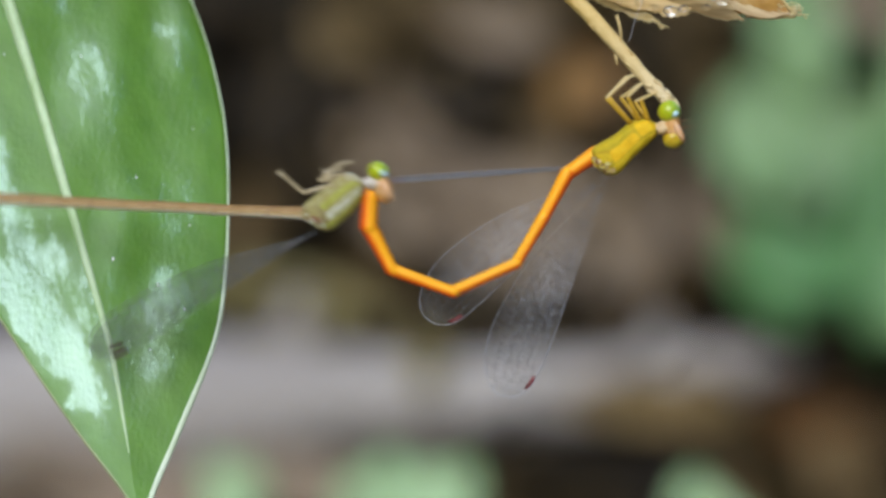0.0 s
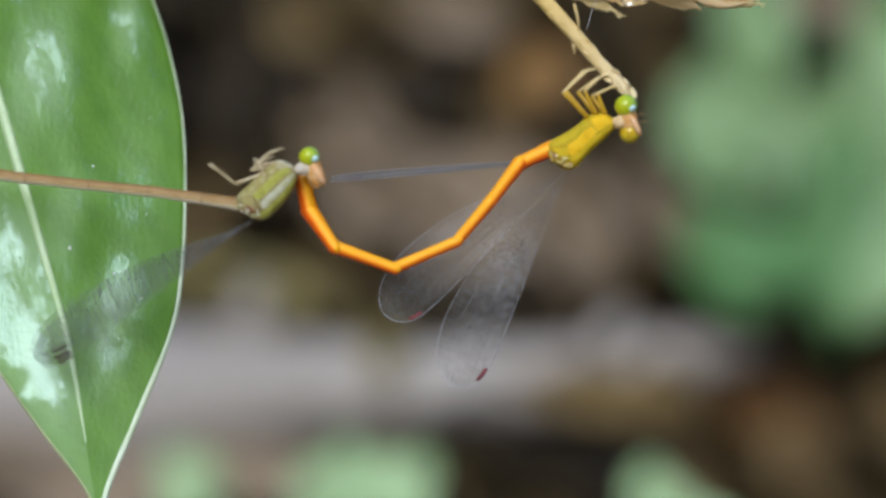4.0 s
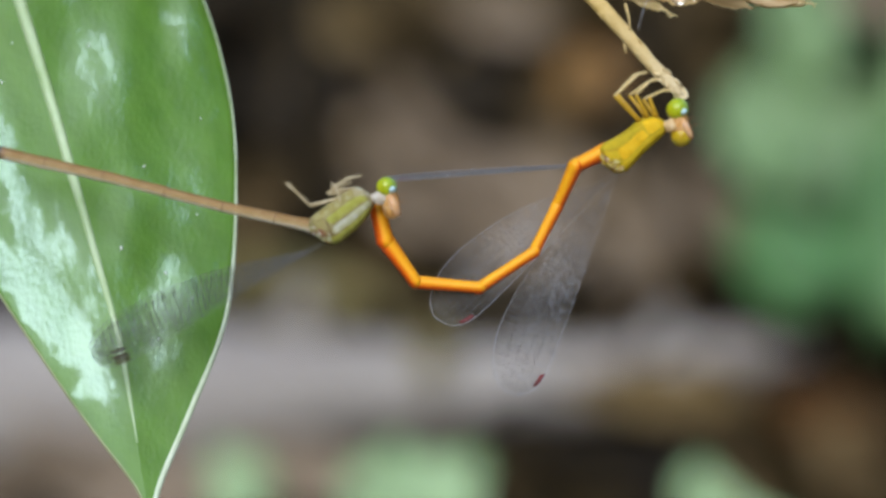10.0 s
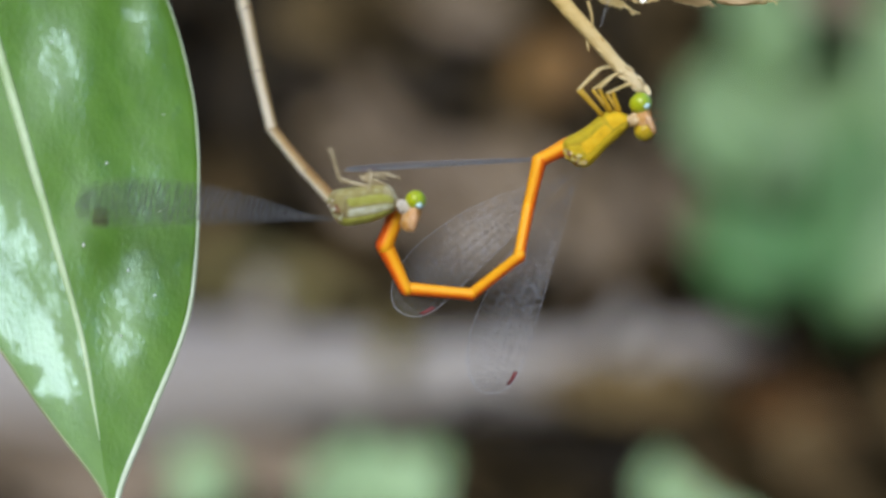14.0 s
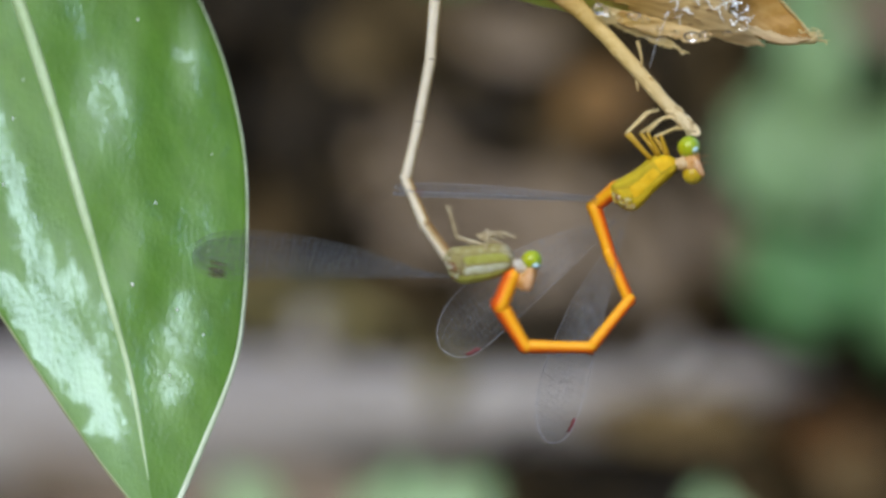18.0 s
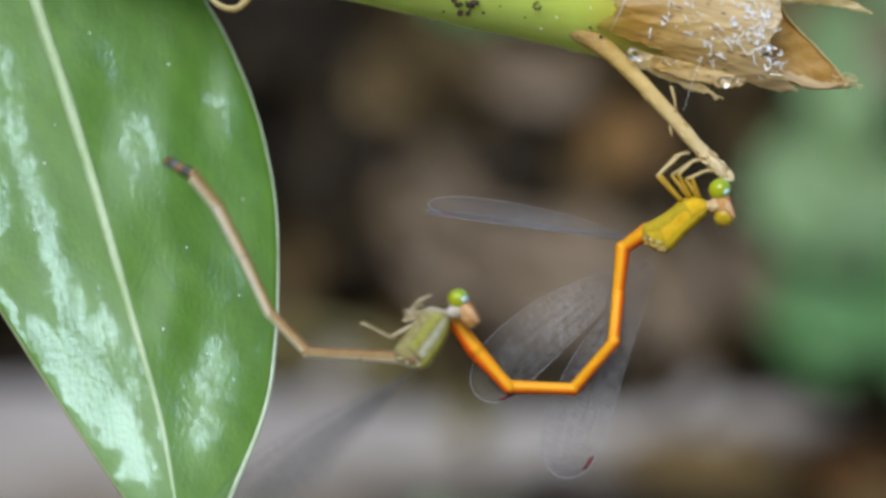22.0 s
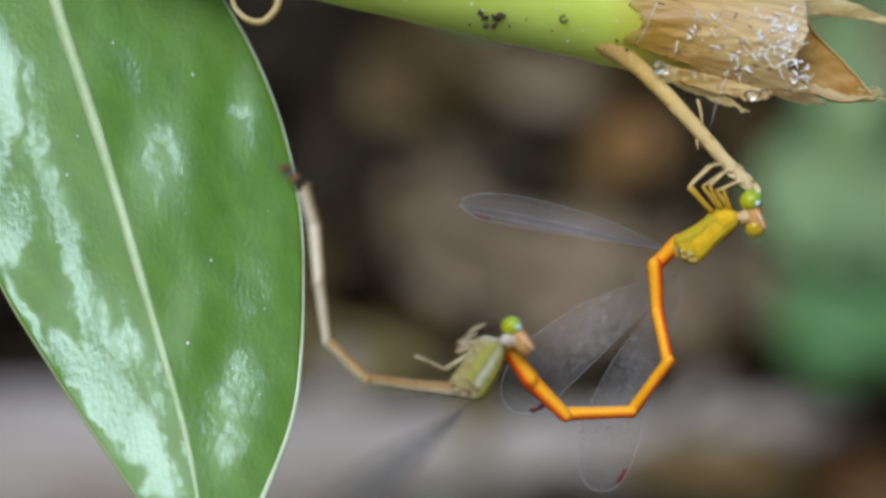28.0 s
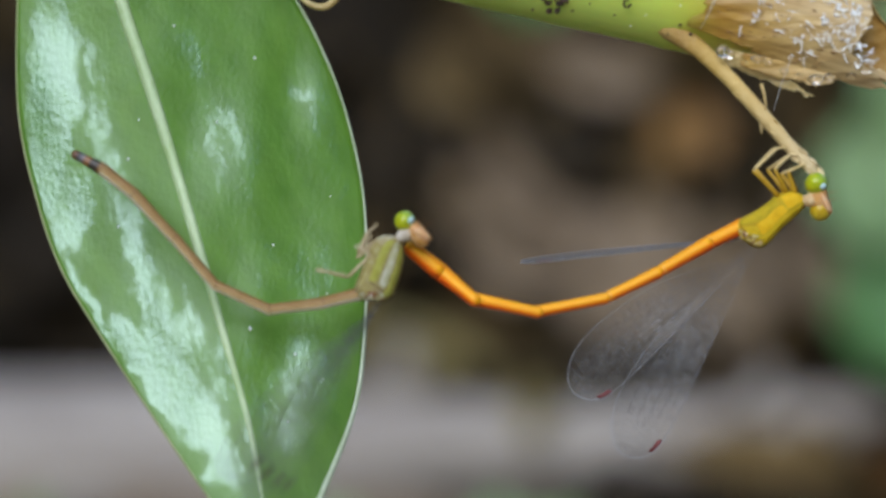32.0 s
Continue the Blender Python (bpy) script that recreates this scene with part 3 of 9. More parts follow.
def sheet(bm, grid, thick, push=(0, 1, 0)):
    """A thickened sheet through a grid of points; push: the way of its thickness."""
    d = Vector(push) * thick
    top = [[bm.verts.new(p) for p in row] for row in grid]
    low = [[bm.verts.new(Vector(p) + d) for p in row] for row in grid]
    nu, nv = len(grid), len(grid[0])
    for i in range(nu - 1):
        for j in range(nv - 1):
            bm.faces.new((top[i][j], top[i][j + 1], top[i + 1][j + 1], top[i + 1][j]))
            bm.faces.new((low[i][j], low[i + 1][j], low[i + 1][j + 1], low[i][j + 1]))
    for i in range(nu - 1):
        bm.faces.new((top[i][0], top[i + 1][0], low[i + 1][0], low[i][0]))
        bm.faces.new((top[i][-1], low[i][-1], low[i + 1][-1], top[i + 1][-1]))
    for j in range(nv - 1):
        bm.faces.new((top[0][j], low[0][j], low[0][j + 1], top[0][j + 1]))
        bm.faces.new((top[-1][j], top[-1][j + 1], low[-1][j + 1], low[-1][j]))
    bmesh.ops.recalc_face_normals(bm, faces=bm.faces[:])
    return bm


# ---- ground: one sheet, flat before, a bank of leaf litter behind, flat again to the horizon ----
def bank(x, y):
    f = min(1.0, max(0.0, (y - 0.2) / 0.35))
    base = -0.2 + 0.5 * f * f * (3 - 2 * f)
    near = math.exp(-((x / 0.6) ** 2)) * math.exp(-(((y - 0.36) / 0.3) ** 2))
    return base + near * 0.014 * noise.noise((x * 26, y * 26, 3.0)) + near * 0.008 * noise.noise((x * 70, y * 70, 8.0))


def ground():
    near = [i * 0.01 for i in range(-45, 46)]
    xs = [-300, -60, -12, -4, -1.5, -0.8, *near, 0.8, 1.5, 4, 12, 60, 300]
    ys = [-300, -60, -12, -4, -1.5, -0.6, -0.2, 0, 0.1, *[0.15 + i * 0.008 for i in range(70)], 0.8, 1.5, 4, 12, 60, 300]
    bm = bmesh.new()
    v = [[bm.verts.new((x, y, bank(x, y))) for x in xs] for y in ys]
    for i in range(len(ys) - 1):
        for j in range(len(xs) - 1):
            bm.faces.new((v[i][j], v[i][j + 1], v[i + 1][j + 1], v[i + 1][j]))
    ob = new("ground", finish("ground", bm, SOIL))
    tagged(ob, "dark brown forest soil rising to a shady bank", "ground", kind="structure")


ground()


def spot(u, v, lift=0.0):
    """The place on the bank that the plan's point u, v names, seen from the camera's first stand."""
    d = 0.6
    for _ in range(12):
        x = -0.0166 + ((u - 784) / 5245 - 0.0105) * d
        z = -0.0108 + (441 - v) / 5245 * d
        lo, hi = 0.2, 0.55
        for _ in range(24):
            mid = (lo + hi) / 2
            f = (mid - 0.2) / 0.35
            if -0.2 + 0.5 * f * f * (3 - 2 * f) < z:
                lo = mid
            else:
                hi = mid
        d = lo + 0.25
    return Vector((x, lo - lift, z))


def leaf_shape(bm, m, length, width, curl=0.2, cup=0.15, r=rng, nu=9, nv=5, thick=0.0004):
    """A leaf from its stalk along +x, facing -y, of the given length and width."""
    grid, ph = [], r.uniform(0, 6)
    for i in range(nu):
        u = i / (nu - 1)
        w = width * 0.5 * (math.sin(math.pi * min(1, u * 0.96 + 0.03)) ** 0.8)
        row = []
        for j in range(nv):
            t = 2 * j / (nv - 1) - 1
            y = -curl * length * (u - 0.5) ** 2 * 2 - cup * width * t * t + 0.03 * length * math.sin(5 * u + 3 * t + ph)
            row.append(m @ Vector((u * length - length / 2, y, t * w)))
        grid.append(row)
    n = m.to_3x3() @ Vector((0, 1, 0))
    return sheet(bm, grid, thick, n)


def lying(p, turn, tilt=0.0, yaw=0.0):
    """A leaf's pose on the bank, turned in its face."""
    return Matrix.Translation(p) @ Matrix.Rotation(radians(yaw), 4, "Z") @ Matrix.Rotation(radians(-25 + tilt), 4, "X") @ Matrix.Rotation(radians(turn), 4, "Y")


def dead_leaves():
    rows = [  # u, v, length, width, turn, material, lift, label
        (1035, 215, 150, 150, 70, ORANGE_DEAD, 0.012, "curled orange-brown dead leaf on the bank"),
        (1440, 790, 200, 120, 20, RUST_DEAD, 0.010, "rust-brown dead leaf at the foot of the bank"),
        (730, 355, 380, 200, 60, PALE_DEAD, 0.012, "pale grey-brown dead leaf on the litter"),
        (640, 250, 280, 140, 100, DEAD, 0.008, "faded brown dead leaf on the litter"),
        (1085, 470, 260, 170, 80, PALE_DEAD, 0.014, "pinkish brown dead leaf lying in the litter"),
        (880, 440, 360, 220, 20, PALE_DEAD, 0.018, "broad pinkish grey dead leaf on the litter"),
        (1230, 420, 260, 110, 85, PALE_DEAD, 0.014, "pinkish grey dead leaf standing on edge"),
        (520, 570, 360, 120, 10, OLIVE_DEAD, 0.012, "yellowish olive dead leaf on the litter"),
        (800, 90, 420, 130, 15, DEAD, 0.010, "long brown dead leaf high on the bank"),
        (480, 60, 300, 150, 150, DARK_GAP, 0.014, "near-black leaf as a shaded gap high on the bank"),
        (740, 50, 300, 150, 15, DEAD, 0.016, "faded brown dead leaf high on the bank"),
        (1000, 70, 260, 110, 170, DEAD, 0.010, "brown dead leaf beside the orange one"),
        (700, 540, 300, 140, 170, DEAD, 0.009, "dull brown dead leaf above the branch"),
        (1360, 660, 300, 140, 5, DARK_GAP, 0.014, "near-black leaf as shade by the branch"),
        (560, 400, 200, 90, 120, DEAD, 0.006, "small brown dead leaf on the litter"),
        (1490, 60, 200, 130, 60, PALE_DEAD, 0.03, "beige dead leaf among the green ones"),
        (260, 480, 360, 160, 30, DEAD, 0.004, "dark brown dead leaf on the litter"),
        (-80, 300, 360, 160, 80, DEAD, 0.004, "dark brown dead leaf in the shade"),
        # the near-black leaves are laid in as the shade of hollows and gaps
        (330, 20, 420, 260, 30, DARK_GAP, 0.012, "large near-black leaf as a shaded hollow in the bank"),
        (430, 120, 340, 220, 80, DARK_GAP, 0.010, "near-black leaf as a shaded hollow in the bank"),
        (230, 190, 420, 260, 60, DARK_GAP, 0.011, "large near-black leaf as a shaded hollow in the bank"),
        (430, -110, 420, 240, 10, DARK_GAP, 0.012, "near-black leaf as deep shade high on the bank"),
        (1140, 310, 240, 200, 70, DARK_GAP, 0.013, "near-black leaf as the dark gap beside the green shrub"),
        (420, 560, 260, 90, 10, DARK_GAP, 0.012, "near-black leaf as shade above the branch"),
        (880, 580, 320, 120, 0, DARK_GAP, 0.020, "near-black leaf as shade above the branch"),
        (560, 170, 300, 150, 40, DARK_GAP, 0.016, "near-black curled leaf as a shaded gap in the bank"),
        (60, 40, 420, 300, 50, DARK_GAP, 0.012, "near-black leaf as deep shade on the litter"),
        (-60, 520, 420, 240, 20, DARK_GAP, 0.012, "near-black leaf as deep shade above the branch"),
        (-200, 430, 420, 300, 15, DARK_GAP, 0.016, "large near-black leaf as deep shade above the branch"),
        (-260, 210, 420, 320, 70, DARK_GAP, 0.014, "large near-black leaf as deep shade on the litter"),
        (-60, 330, 380, 280, 120, DARK_GAP, 0.013, "near-black leaf as deep shade on the litter"),
        (110, 420, 300, 200, 40, DARK_GAP, 0.010, "near-black leaf as deep shade on the litter"),
        (860, 85, 240, 110, 20, PALE_DEAD, 0.020, "pale dead leaf high on the bank"),
        (790, 170, 110, 60, 120, DEAD, 0.020, "small brown dead leaf on the litter"),
        (965, 390, 190, 120, 70, PALE_DEAD, 0.022, "small pale dead leaf on the litter"),
        (820, 235, 210, 140, 20, DARK_GAP, 0.026, "small near-black leaf as a dark hollow in the litter"),
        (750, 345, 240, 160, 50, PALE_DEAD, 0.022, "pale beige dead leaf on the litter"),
        (500, 250, 260, 150, 100, DARK_GAP, 0.020, "near-black leaf as a shaded hollow in the bank"),
        (580, 385, 180, 110, 30, DARK_GAP, 0.020, "small near-black leaf as a dark hollow in the litter"),
        # added to dim this end of the branch, as shade does
        (1130, 735, 300, 90, 5, DEAD, 0.030, "dull brown dead leaf laid on to shade the branch"),
        (730, 420, 220, 120, 30, PALE_DEAD, 0.022, "small pale dead leaf on the litter"),
        (1130, 130, 150, 90, 100, DARK_GAP, 0.020, "small near-black leaf as a dark gap beside the orange one"),
        (760, 300, 120, 60, 10, PALE_DEAD, 0.022, "small greyish dead leaf on the litter"),
        (610, 120, 160, 80, 60, DEAD, 0.022, "small brown dead leaf on the litter"),
        (1010, 560, 150, 70, 15, DARK_GAP, 0.020, "small near-black leaf as a dark gap above the branch"),
        (900, 30, 160, 70, 160, DARK_GAP, 0.020, "small near-black leaf as a dark gap high on the bank"),
        (250, 900, 420, 150, 5, PALE_DEAD, 0.022, "pale grey dead leaf below the branch"),
        (-80, 880, 420, 170, 170, PALE_DEAD, 0.022, "pale grey dead leaf below the branch"),
        (540, 880, 300, 120, 10, PALE_DEAD, 0.020, "pale grey dead leaf behind the seedlings"),
        (1050, 868, 460, 130, 5, DARK_GAP, 0.014, "near-black leaf as the shade below the branch"),
        (760, 660, 160, 60, 80, OLIVE_DEAD, 0.022, "small olive dead leaf on the branch"),
    ]
    k = 1.144e-4
    for u, v, l, w, a, m, lift, label in rows:
        bm = bmesh.new()
        leaf_shape(bm, Matrix.Identity(4), l * k, w * k, 0.25, 0.2)
        ob = new("dead_leaf", finish("dead_leaf", bm, m))
        ob.matrix_world = lying(spot(u, v, lift), a, rng.uniform(-15, 15), rng.uniform(-15, 15))
        tagged(ob, label, "dead leaf", "dead leaves on the bank")
        bm = bmesh.new()
        q = l * k
        tube(bm, [Vector((t * q - q / 2, -0.25 * q * (t - 0.5) ** 2 * 2 - 0.0004, 0)) for t in (0.02, 0.25, 0.5, 0.75, 0.96)], [0.0008, 0.0007, 0.0006, 0.0004, 0.0002], 6)
        part("midrib", bm, DEAD, ob)
        bm = bmesh.new()
        tube(bm, [Vector((-q / 2, -0.125 * q, 0)), Vector((-q * 0.6, -0.11 * q, 0.001)), Vector((-q * 0.68, -0.06 * q, 0.002))], [0.0007, 0.0006, 0.0005], 6)
        part("stalk", bm, DEAD, ob)
    bm = bmesh.new()
    r = random.Random(3)
    for _ in range(900):
        p = spot(r.uniform(-900, 2400), r.uniform(-500, 1300), r.uniform(0.0, 0.012))
        leaf_shape(bm, lying(p, r.uniform(0, 360), r.uniform(-40, 40), r.uniform(-40, 40)), r.uniform(0.012, 0.035), r.uniform(0.008, 0.017), 0.3, 0.25, r, 6, 4)
    ob = new("leaf_litter", finish("leaf_litter", bm, LITTER))
    tagged(ob, "dark brown leaf litter covering the bank", "leaf litter", kind="stuff")


dead_leaves()


def branch():
    bm = bmesh.new()
    pts = [spot(u, v, 0.012) for u, v in ((-1500, 690), (-700, 740), (-100, 768), (400, 748), (760, 732), (1080, 716), (1290, 682), (1430, 676))]
    k = 1.144e-4
    line = smooth_line(pts, 60)
    tube(bm, line, [k * (88 - 0.3 * i + 70 * max(0, min(1, (33 - i) / 12)) + 8 * noise.noise((i * 0.35, 0, 0)) - 1.0 * max(0, i - 33) - 2.0 * max(0, i - 48)) for i in range(60)], 18, wobble=0.06, seed=2)
    root = new("fallen_branch")
    tagged(root, "grey weathered fallen branch lying across the bank", "branch")
    part("bark", bm, BARK, root)
    for u, v, a in ((520, 655, 80), (1110, 690, 60), (-300, 660, 100)):
        bm = bmesh.new()
        p = spot(u, v, 0.018)
        q = p + Vector((0.012 * math.cos(radians(a)), -0.004, 0.012 * math.sin(radians(a))))
        tube(bm, [p, (p + q) / 2, q], [0.004, 0.003, 0.0022], 8, wobble=0.1, seed=a)
        part("twig_stub", bm, BARK, root)


branch()


def green_plants():
    """Broad-leaved shrub beside the bank, and low seedlings before the branch."""
    def shrub(label, leaves, mats, base):
        root = new("shrub")
        root.location = base
        tagged(root, label, "shrub", "green plants on the bank")
        for i, (u, v, l, w, a, lift, deep) in enumerate(leaves):
            p = spot(u, v, lift)
            bm = bmesh.new()
            k = 1.144e-4
            m = lying(p - base, a, rng.uniform(-10, 10), rng.uniform(-12, 12))
            leaf_shape(bm, m, l * k, w * k, 0.15, 0.12, nu=11, nv=6)
            lf = part("leaf", bm, mats[deep], root)
            bm = bmesh.new()
            ends = [m @ Vector((t * l * k - l * k / 2, -0.0006 - 0.15 * l * k * (t - 0.5) ** 2 * 2, 0)) for t in (0.0, 0.5, 0.97)]
            tube(bm, ends, [0.0009, 0.0007, 0.0003], 6)
            part("midrib", bm, mats[0], lf)
            bm = bmesh.new()
            a0 = m @ Vector((-l * k / 2, -0.15 * l * k * 0.5, 0))
            tube(bm, smooth_line([a0, a0 * 0.5 + Vector((0, 0.012, -0.004)), Vector((0, 0.01, 0))], 8), [0.0008] * 8, 6)
            part("stalk", bm, mats[1], root)

    mats = (GREEN, GREEN_DEEP)
    q = random.Random(17)
    crown = [(q.uniform(1290, 1440), q.uniform(0, 330), q.uniform(200, 300), q.uniform(90, 140), q.uniform(60, 120), q.uniform(0.02, 0.04), 0) for _ in range(9)]
    crown += [(q.uniform(1320, 1560), q.uniform(380, 570), q.uniform(180, 280), q.uniform(90, 140), q.uniform(20, 140), q.uniform(0.02, 0.04), 1) for _ in range(8)]
    crown += [(q.uniform(1450, 1950), q.uniform(-200, 520), q.uniform(240, 380), q.uniform(110, 180), q.uniform(50, 130), q.uniform(0.015, 0.04), int(q.random() < 0.3)) for _ in range(24)]
    shrub("broad-leaved shrub with pale green leaves beside the bank", crown, mats, spot(1560, 760))
    low = [(u + q.uniform(-8, 8), v, q.uniform(85, 120), q.uniform(55, 74), q.uniform(40, 140), q.uniform(0.028, 0.036), 0)
           for u, v in ((418, 880), (446, 874), (432, 915), (648, 878), (704, 864), (752, 888), (804, 872), (700, 925), (790, 930), (648, 935))]
    shrub("low pale green seedling in front of the branch", low, (GREEN_PALE, GREEN_PALE), spot(620, 1050))
    shrub("single young seedling with a pale green leaf",
          [(1205, 905, 110, 70, 95, 0.03, 0), (1240, 925, 120, 70, 60, 0.03, 0), (1330, 987, 170, 90, 40, 0.03, 0)], (GREEN_PALE, GREEN_PALE), spot(1220, 1050))
    shrub("small green shoot at the shaded end of the branch",
          [(-90, 800, 170, 46, 88, 0.025, 1), (-60, 900, 160, 60, 60, 0.025, 1)], mats, spot(-90, 980))
    shrub("dull green plant high on the bank",
          [(760, -60, 220, 110, 20, 0.02, 1), (880, -90, 200, 100, 160, 0.02, 1)], mats, spot(820, -30))


green_plants()


def woods():
    """Unseen dense foliage added behind the camera, to close the place, darken the reflections and shape the light."""
    r = random.Random(11)
    bm = bmesh.new()
    for _ in range(9000):
        a = r.uniform(150, 390)
        d = r.uniform(3.5, 6)
        # kept low towards the sun, so that its light still gets in
        gap = math.exp(-((a - 257) / 38) ** 4)
        p = Vector((math.cos(radians(a)) * d, math.sin(radians(a)) * d, r.uniform(-0.2, 2.9 - 2.3 * gap)))
        q = Euler((r.uniform(0, 6), r.uniform(0, 6), r.uniform(0, 6))).to_matrix()
        s = r.uniform(0.1, 0.28)
        vs = [bm.verts.new(p + q @ Vector(c) * s) for c in ((-1, 0, 0), (0, -0.5, 0.1), (1, 0, 0), (0, 0.5, 0.1))]
        bm.faces.new(vs)
    tagged(new("woods", finish("woods", bm, UNSEEN_FOLIAGE, False)), "unseen dark green foliage added to shape light and reflections", "woods", kind="stuff")


woods()


def seen(x, depth, z):
    """A point of the plan set back by depth along the line of sight, so that the plan holds from the camera's stand."""
    f = (0.25 + depth) / 0.25
    return Vector((-0.0195 + (x + 0.0195) * f, depth, -0.009 + (z + 0.009) * f))


# ---- the broad leaf ----
LEAF_DENTS = ((-1035, -45, 80, 100, 0.06, 0.20), (-885, -120, 50, 95, 0.08, 0.24), (-905, 400, 80, 120, 0.06, 0.22), (-1000, 240, 60, 80, 0.05, 0.14))


def leaf_point(u, t):
    """u from the stalk (0) to the tip (1), t across from -1 to 1; metres."""
    v = -690 + u * 1437
    mid = spline((-690, -480, -303, -150, 0, 150, 300, 440, 580, 690, 747), (-1300, -1256, -1209, -1158, -1111, -1067, -1024, -985, -960, -942, -929), v)
    left = spline((-690, -560, -430, -303, -100, 60, 177, 297, 437, 577, 685, 747), (-1300, -1350, -1378, -1388, -1386, -1351, -1308, -1235, -1143, -1046, -963, -929), v)
    right = spline((-690, -560, -430, -303, -223, -123, -13, 77, 177, 297, 417, 580, 685, 747), (-1290, -1110, -985, -905, -862, -822, -794, -782, -780, -785, -804, -868, -912, -929), v)
    edge = right if t > 0 else left
    x = mid + (edge - mid) * abs(t)
    a = x - mid
    # it leans back towards its stalk, droops at the margins, and is gently waved
    y = -v * 0.165 - 0.00007 * v * v + 25 + (0.23 * a + 0.00008 * a * a if a > 0 else -0.10 * a)
    y += (8 if t < 0 else 3) * abs(t) * noise.noise((x * 0.006, v * 0.0045, 1.0)) + 2.5 * noise.noise((x * 0.014, v * 0.007, 5.0))
    # shallow dents whose faces turn a little to the sky
    for x0, v0, sx, sv, tilt, side in LEAF_DENTS:
        e = ((x - x0) / sx) ** 2 + ((v - v0) / sv) ** 2
        if e < 9:
            y -= (tilt * (v - v0) + side * (x - x0)) * math.exp(-e)
    return seen(x * S, (y + 120) * S, -v * S)


def broad_leaf():
    root = new("broad_leaf")
    tagged(root, "glossy green broad leaf hanging with its tip down", "leaf")
    nu, nv = 130, 60
    bm = bmesh.new()
    sheet(bm, [[leaf_point(i / (nu - 1), 2 * j / (nv - 1) - 1) for j in range(nv)] for i in range(nu)], 0.00025)
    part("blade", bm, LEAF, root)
    bm = bmesh.new()
    n = 60
    pts = [leaf_point(i / (n - 1), 0.0) + Vector((0, 0.0001, 0)) for i in range(n)]
    tube(bm, pts, [(S * max(1.0, 9 - 8 * i / n), S * max(1.2, 13.0 - 12.5 * (i / n) ** 2.2)) for i in range(n)], 10)
    part("midrib", bm, LEAF_RIB, root, "pale green midrib")
    for t in (-1, 1):
        bm = bmesh.new()
        tube(bm, [leaf_point(i / (n - 1), t) + Vector((0, 0.0001, 0)) for i in range(n)], [(S * 3.0, S * (2.4 + (4.2 if t > 0 else 0.4) * max(0, min(1, (i - 34) / 14)))) for i in range(n)], 8)
        part("margin", bm, LEAF_RIM if t > 0 else LEAF_EDGE, root, "pale translucent margin" if t > 0 else "thin brownish margin")
    r = random.Random(21)
    for u, t in ((0.62, 0.75), (0.58, 0.45), (0.70, 0.5), (0.44, 0.3), (0.36, 0.62), (0.52, 0.82), (0.66, 0.2), (0.75, 0.7), (0.48, -0.3), (0.56, -0.5), (0.4, -0.15), (0.31, 0.25), (0.8, 0.4)):
        bm = bmesh.new()
        k = r.uniform(1.2, 2.6) * S
        ball(bm, leaf_point(u + r.uniform(-0.02, 0.02), t) - Vector((0, 0.4 * k, 0)), (k, k * 0.6, k * r.uniform(0.8, 1.6)), 8, 6)
        part("dust_speck", bm, SILK, root)
    bm = bmesh.new()
    a = leaf_point(0, 0)
    tube(bm, smooth_line([a, a + Vector((0.0006, 0.0015, 0.004)), a + Vector((0.001, 0.004, 0.008))], 10), [0.0009] * 10, 10)
    part("stalk", bm, LEAF_RIB, root)
    return root


leaf = broad_leaf()


# ---- the plant's stem with its dry husk ----
def at(x, y, depth=0.0):
    """The plan's point, from the end of the dry twig: right, down, and away from the camera."""
    return seen(x * S, depth * S, -y * S)


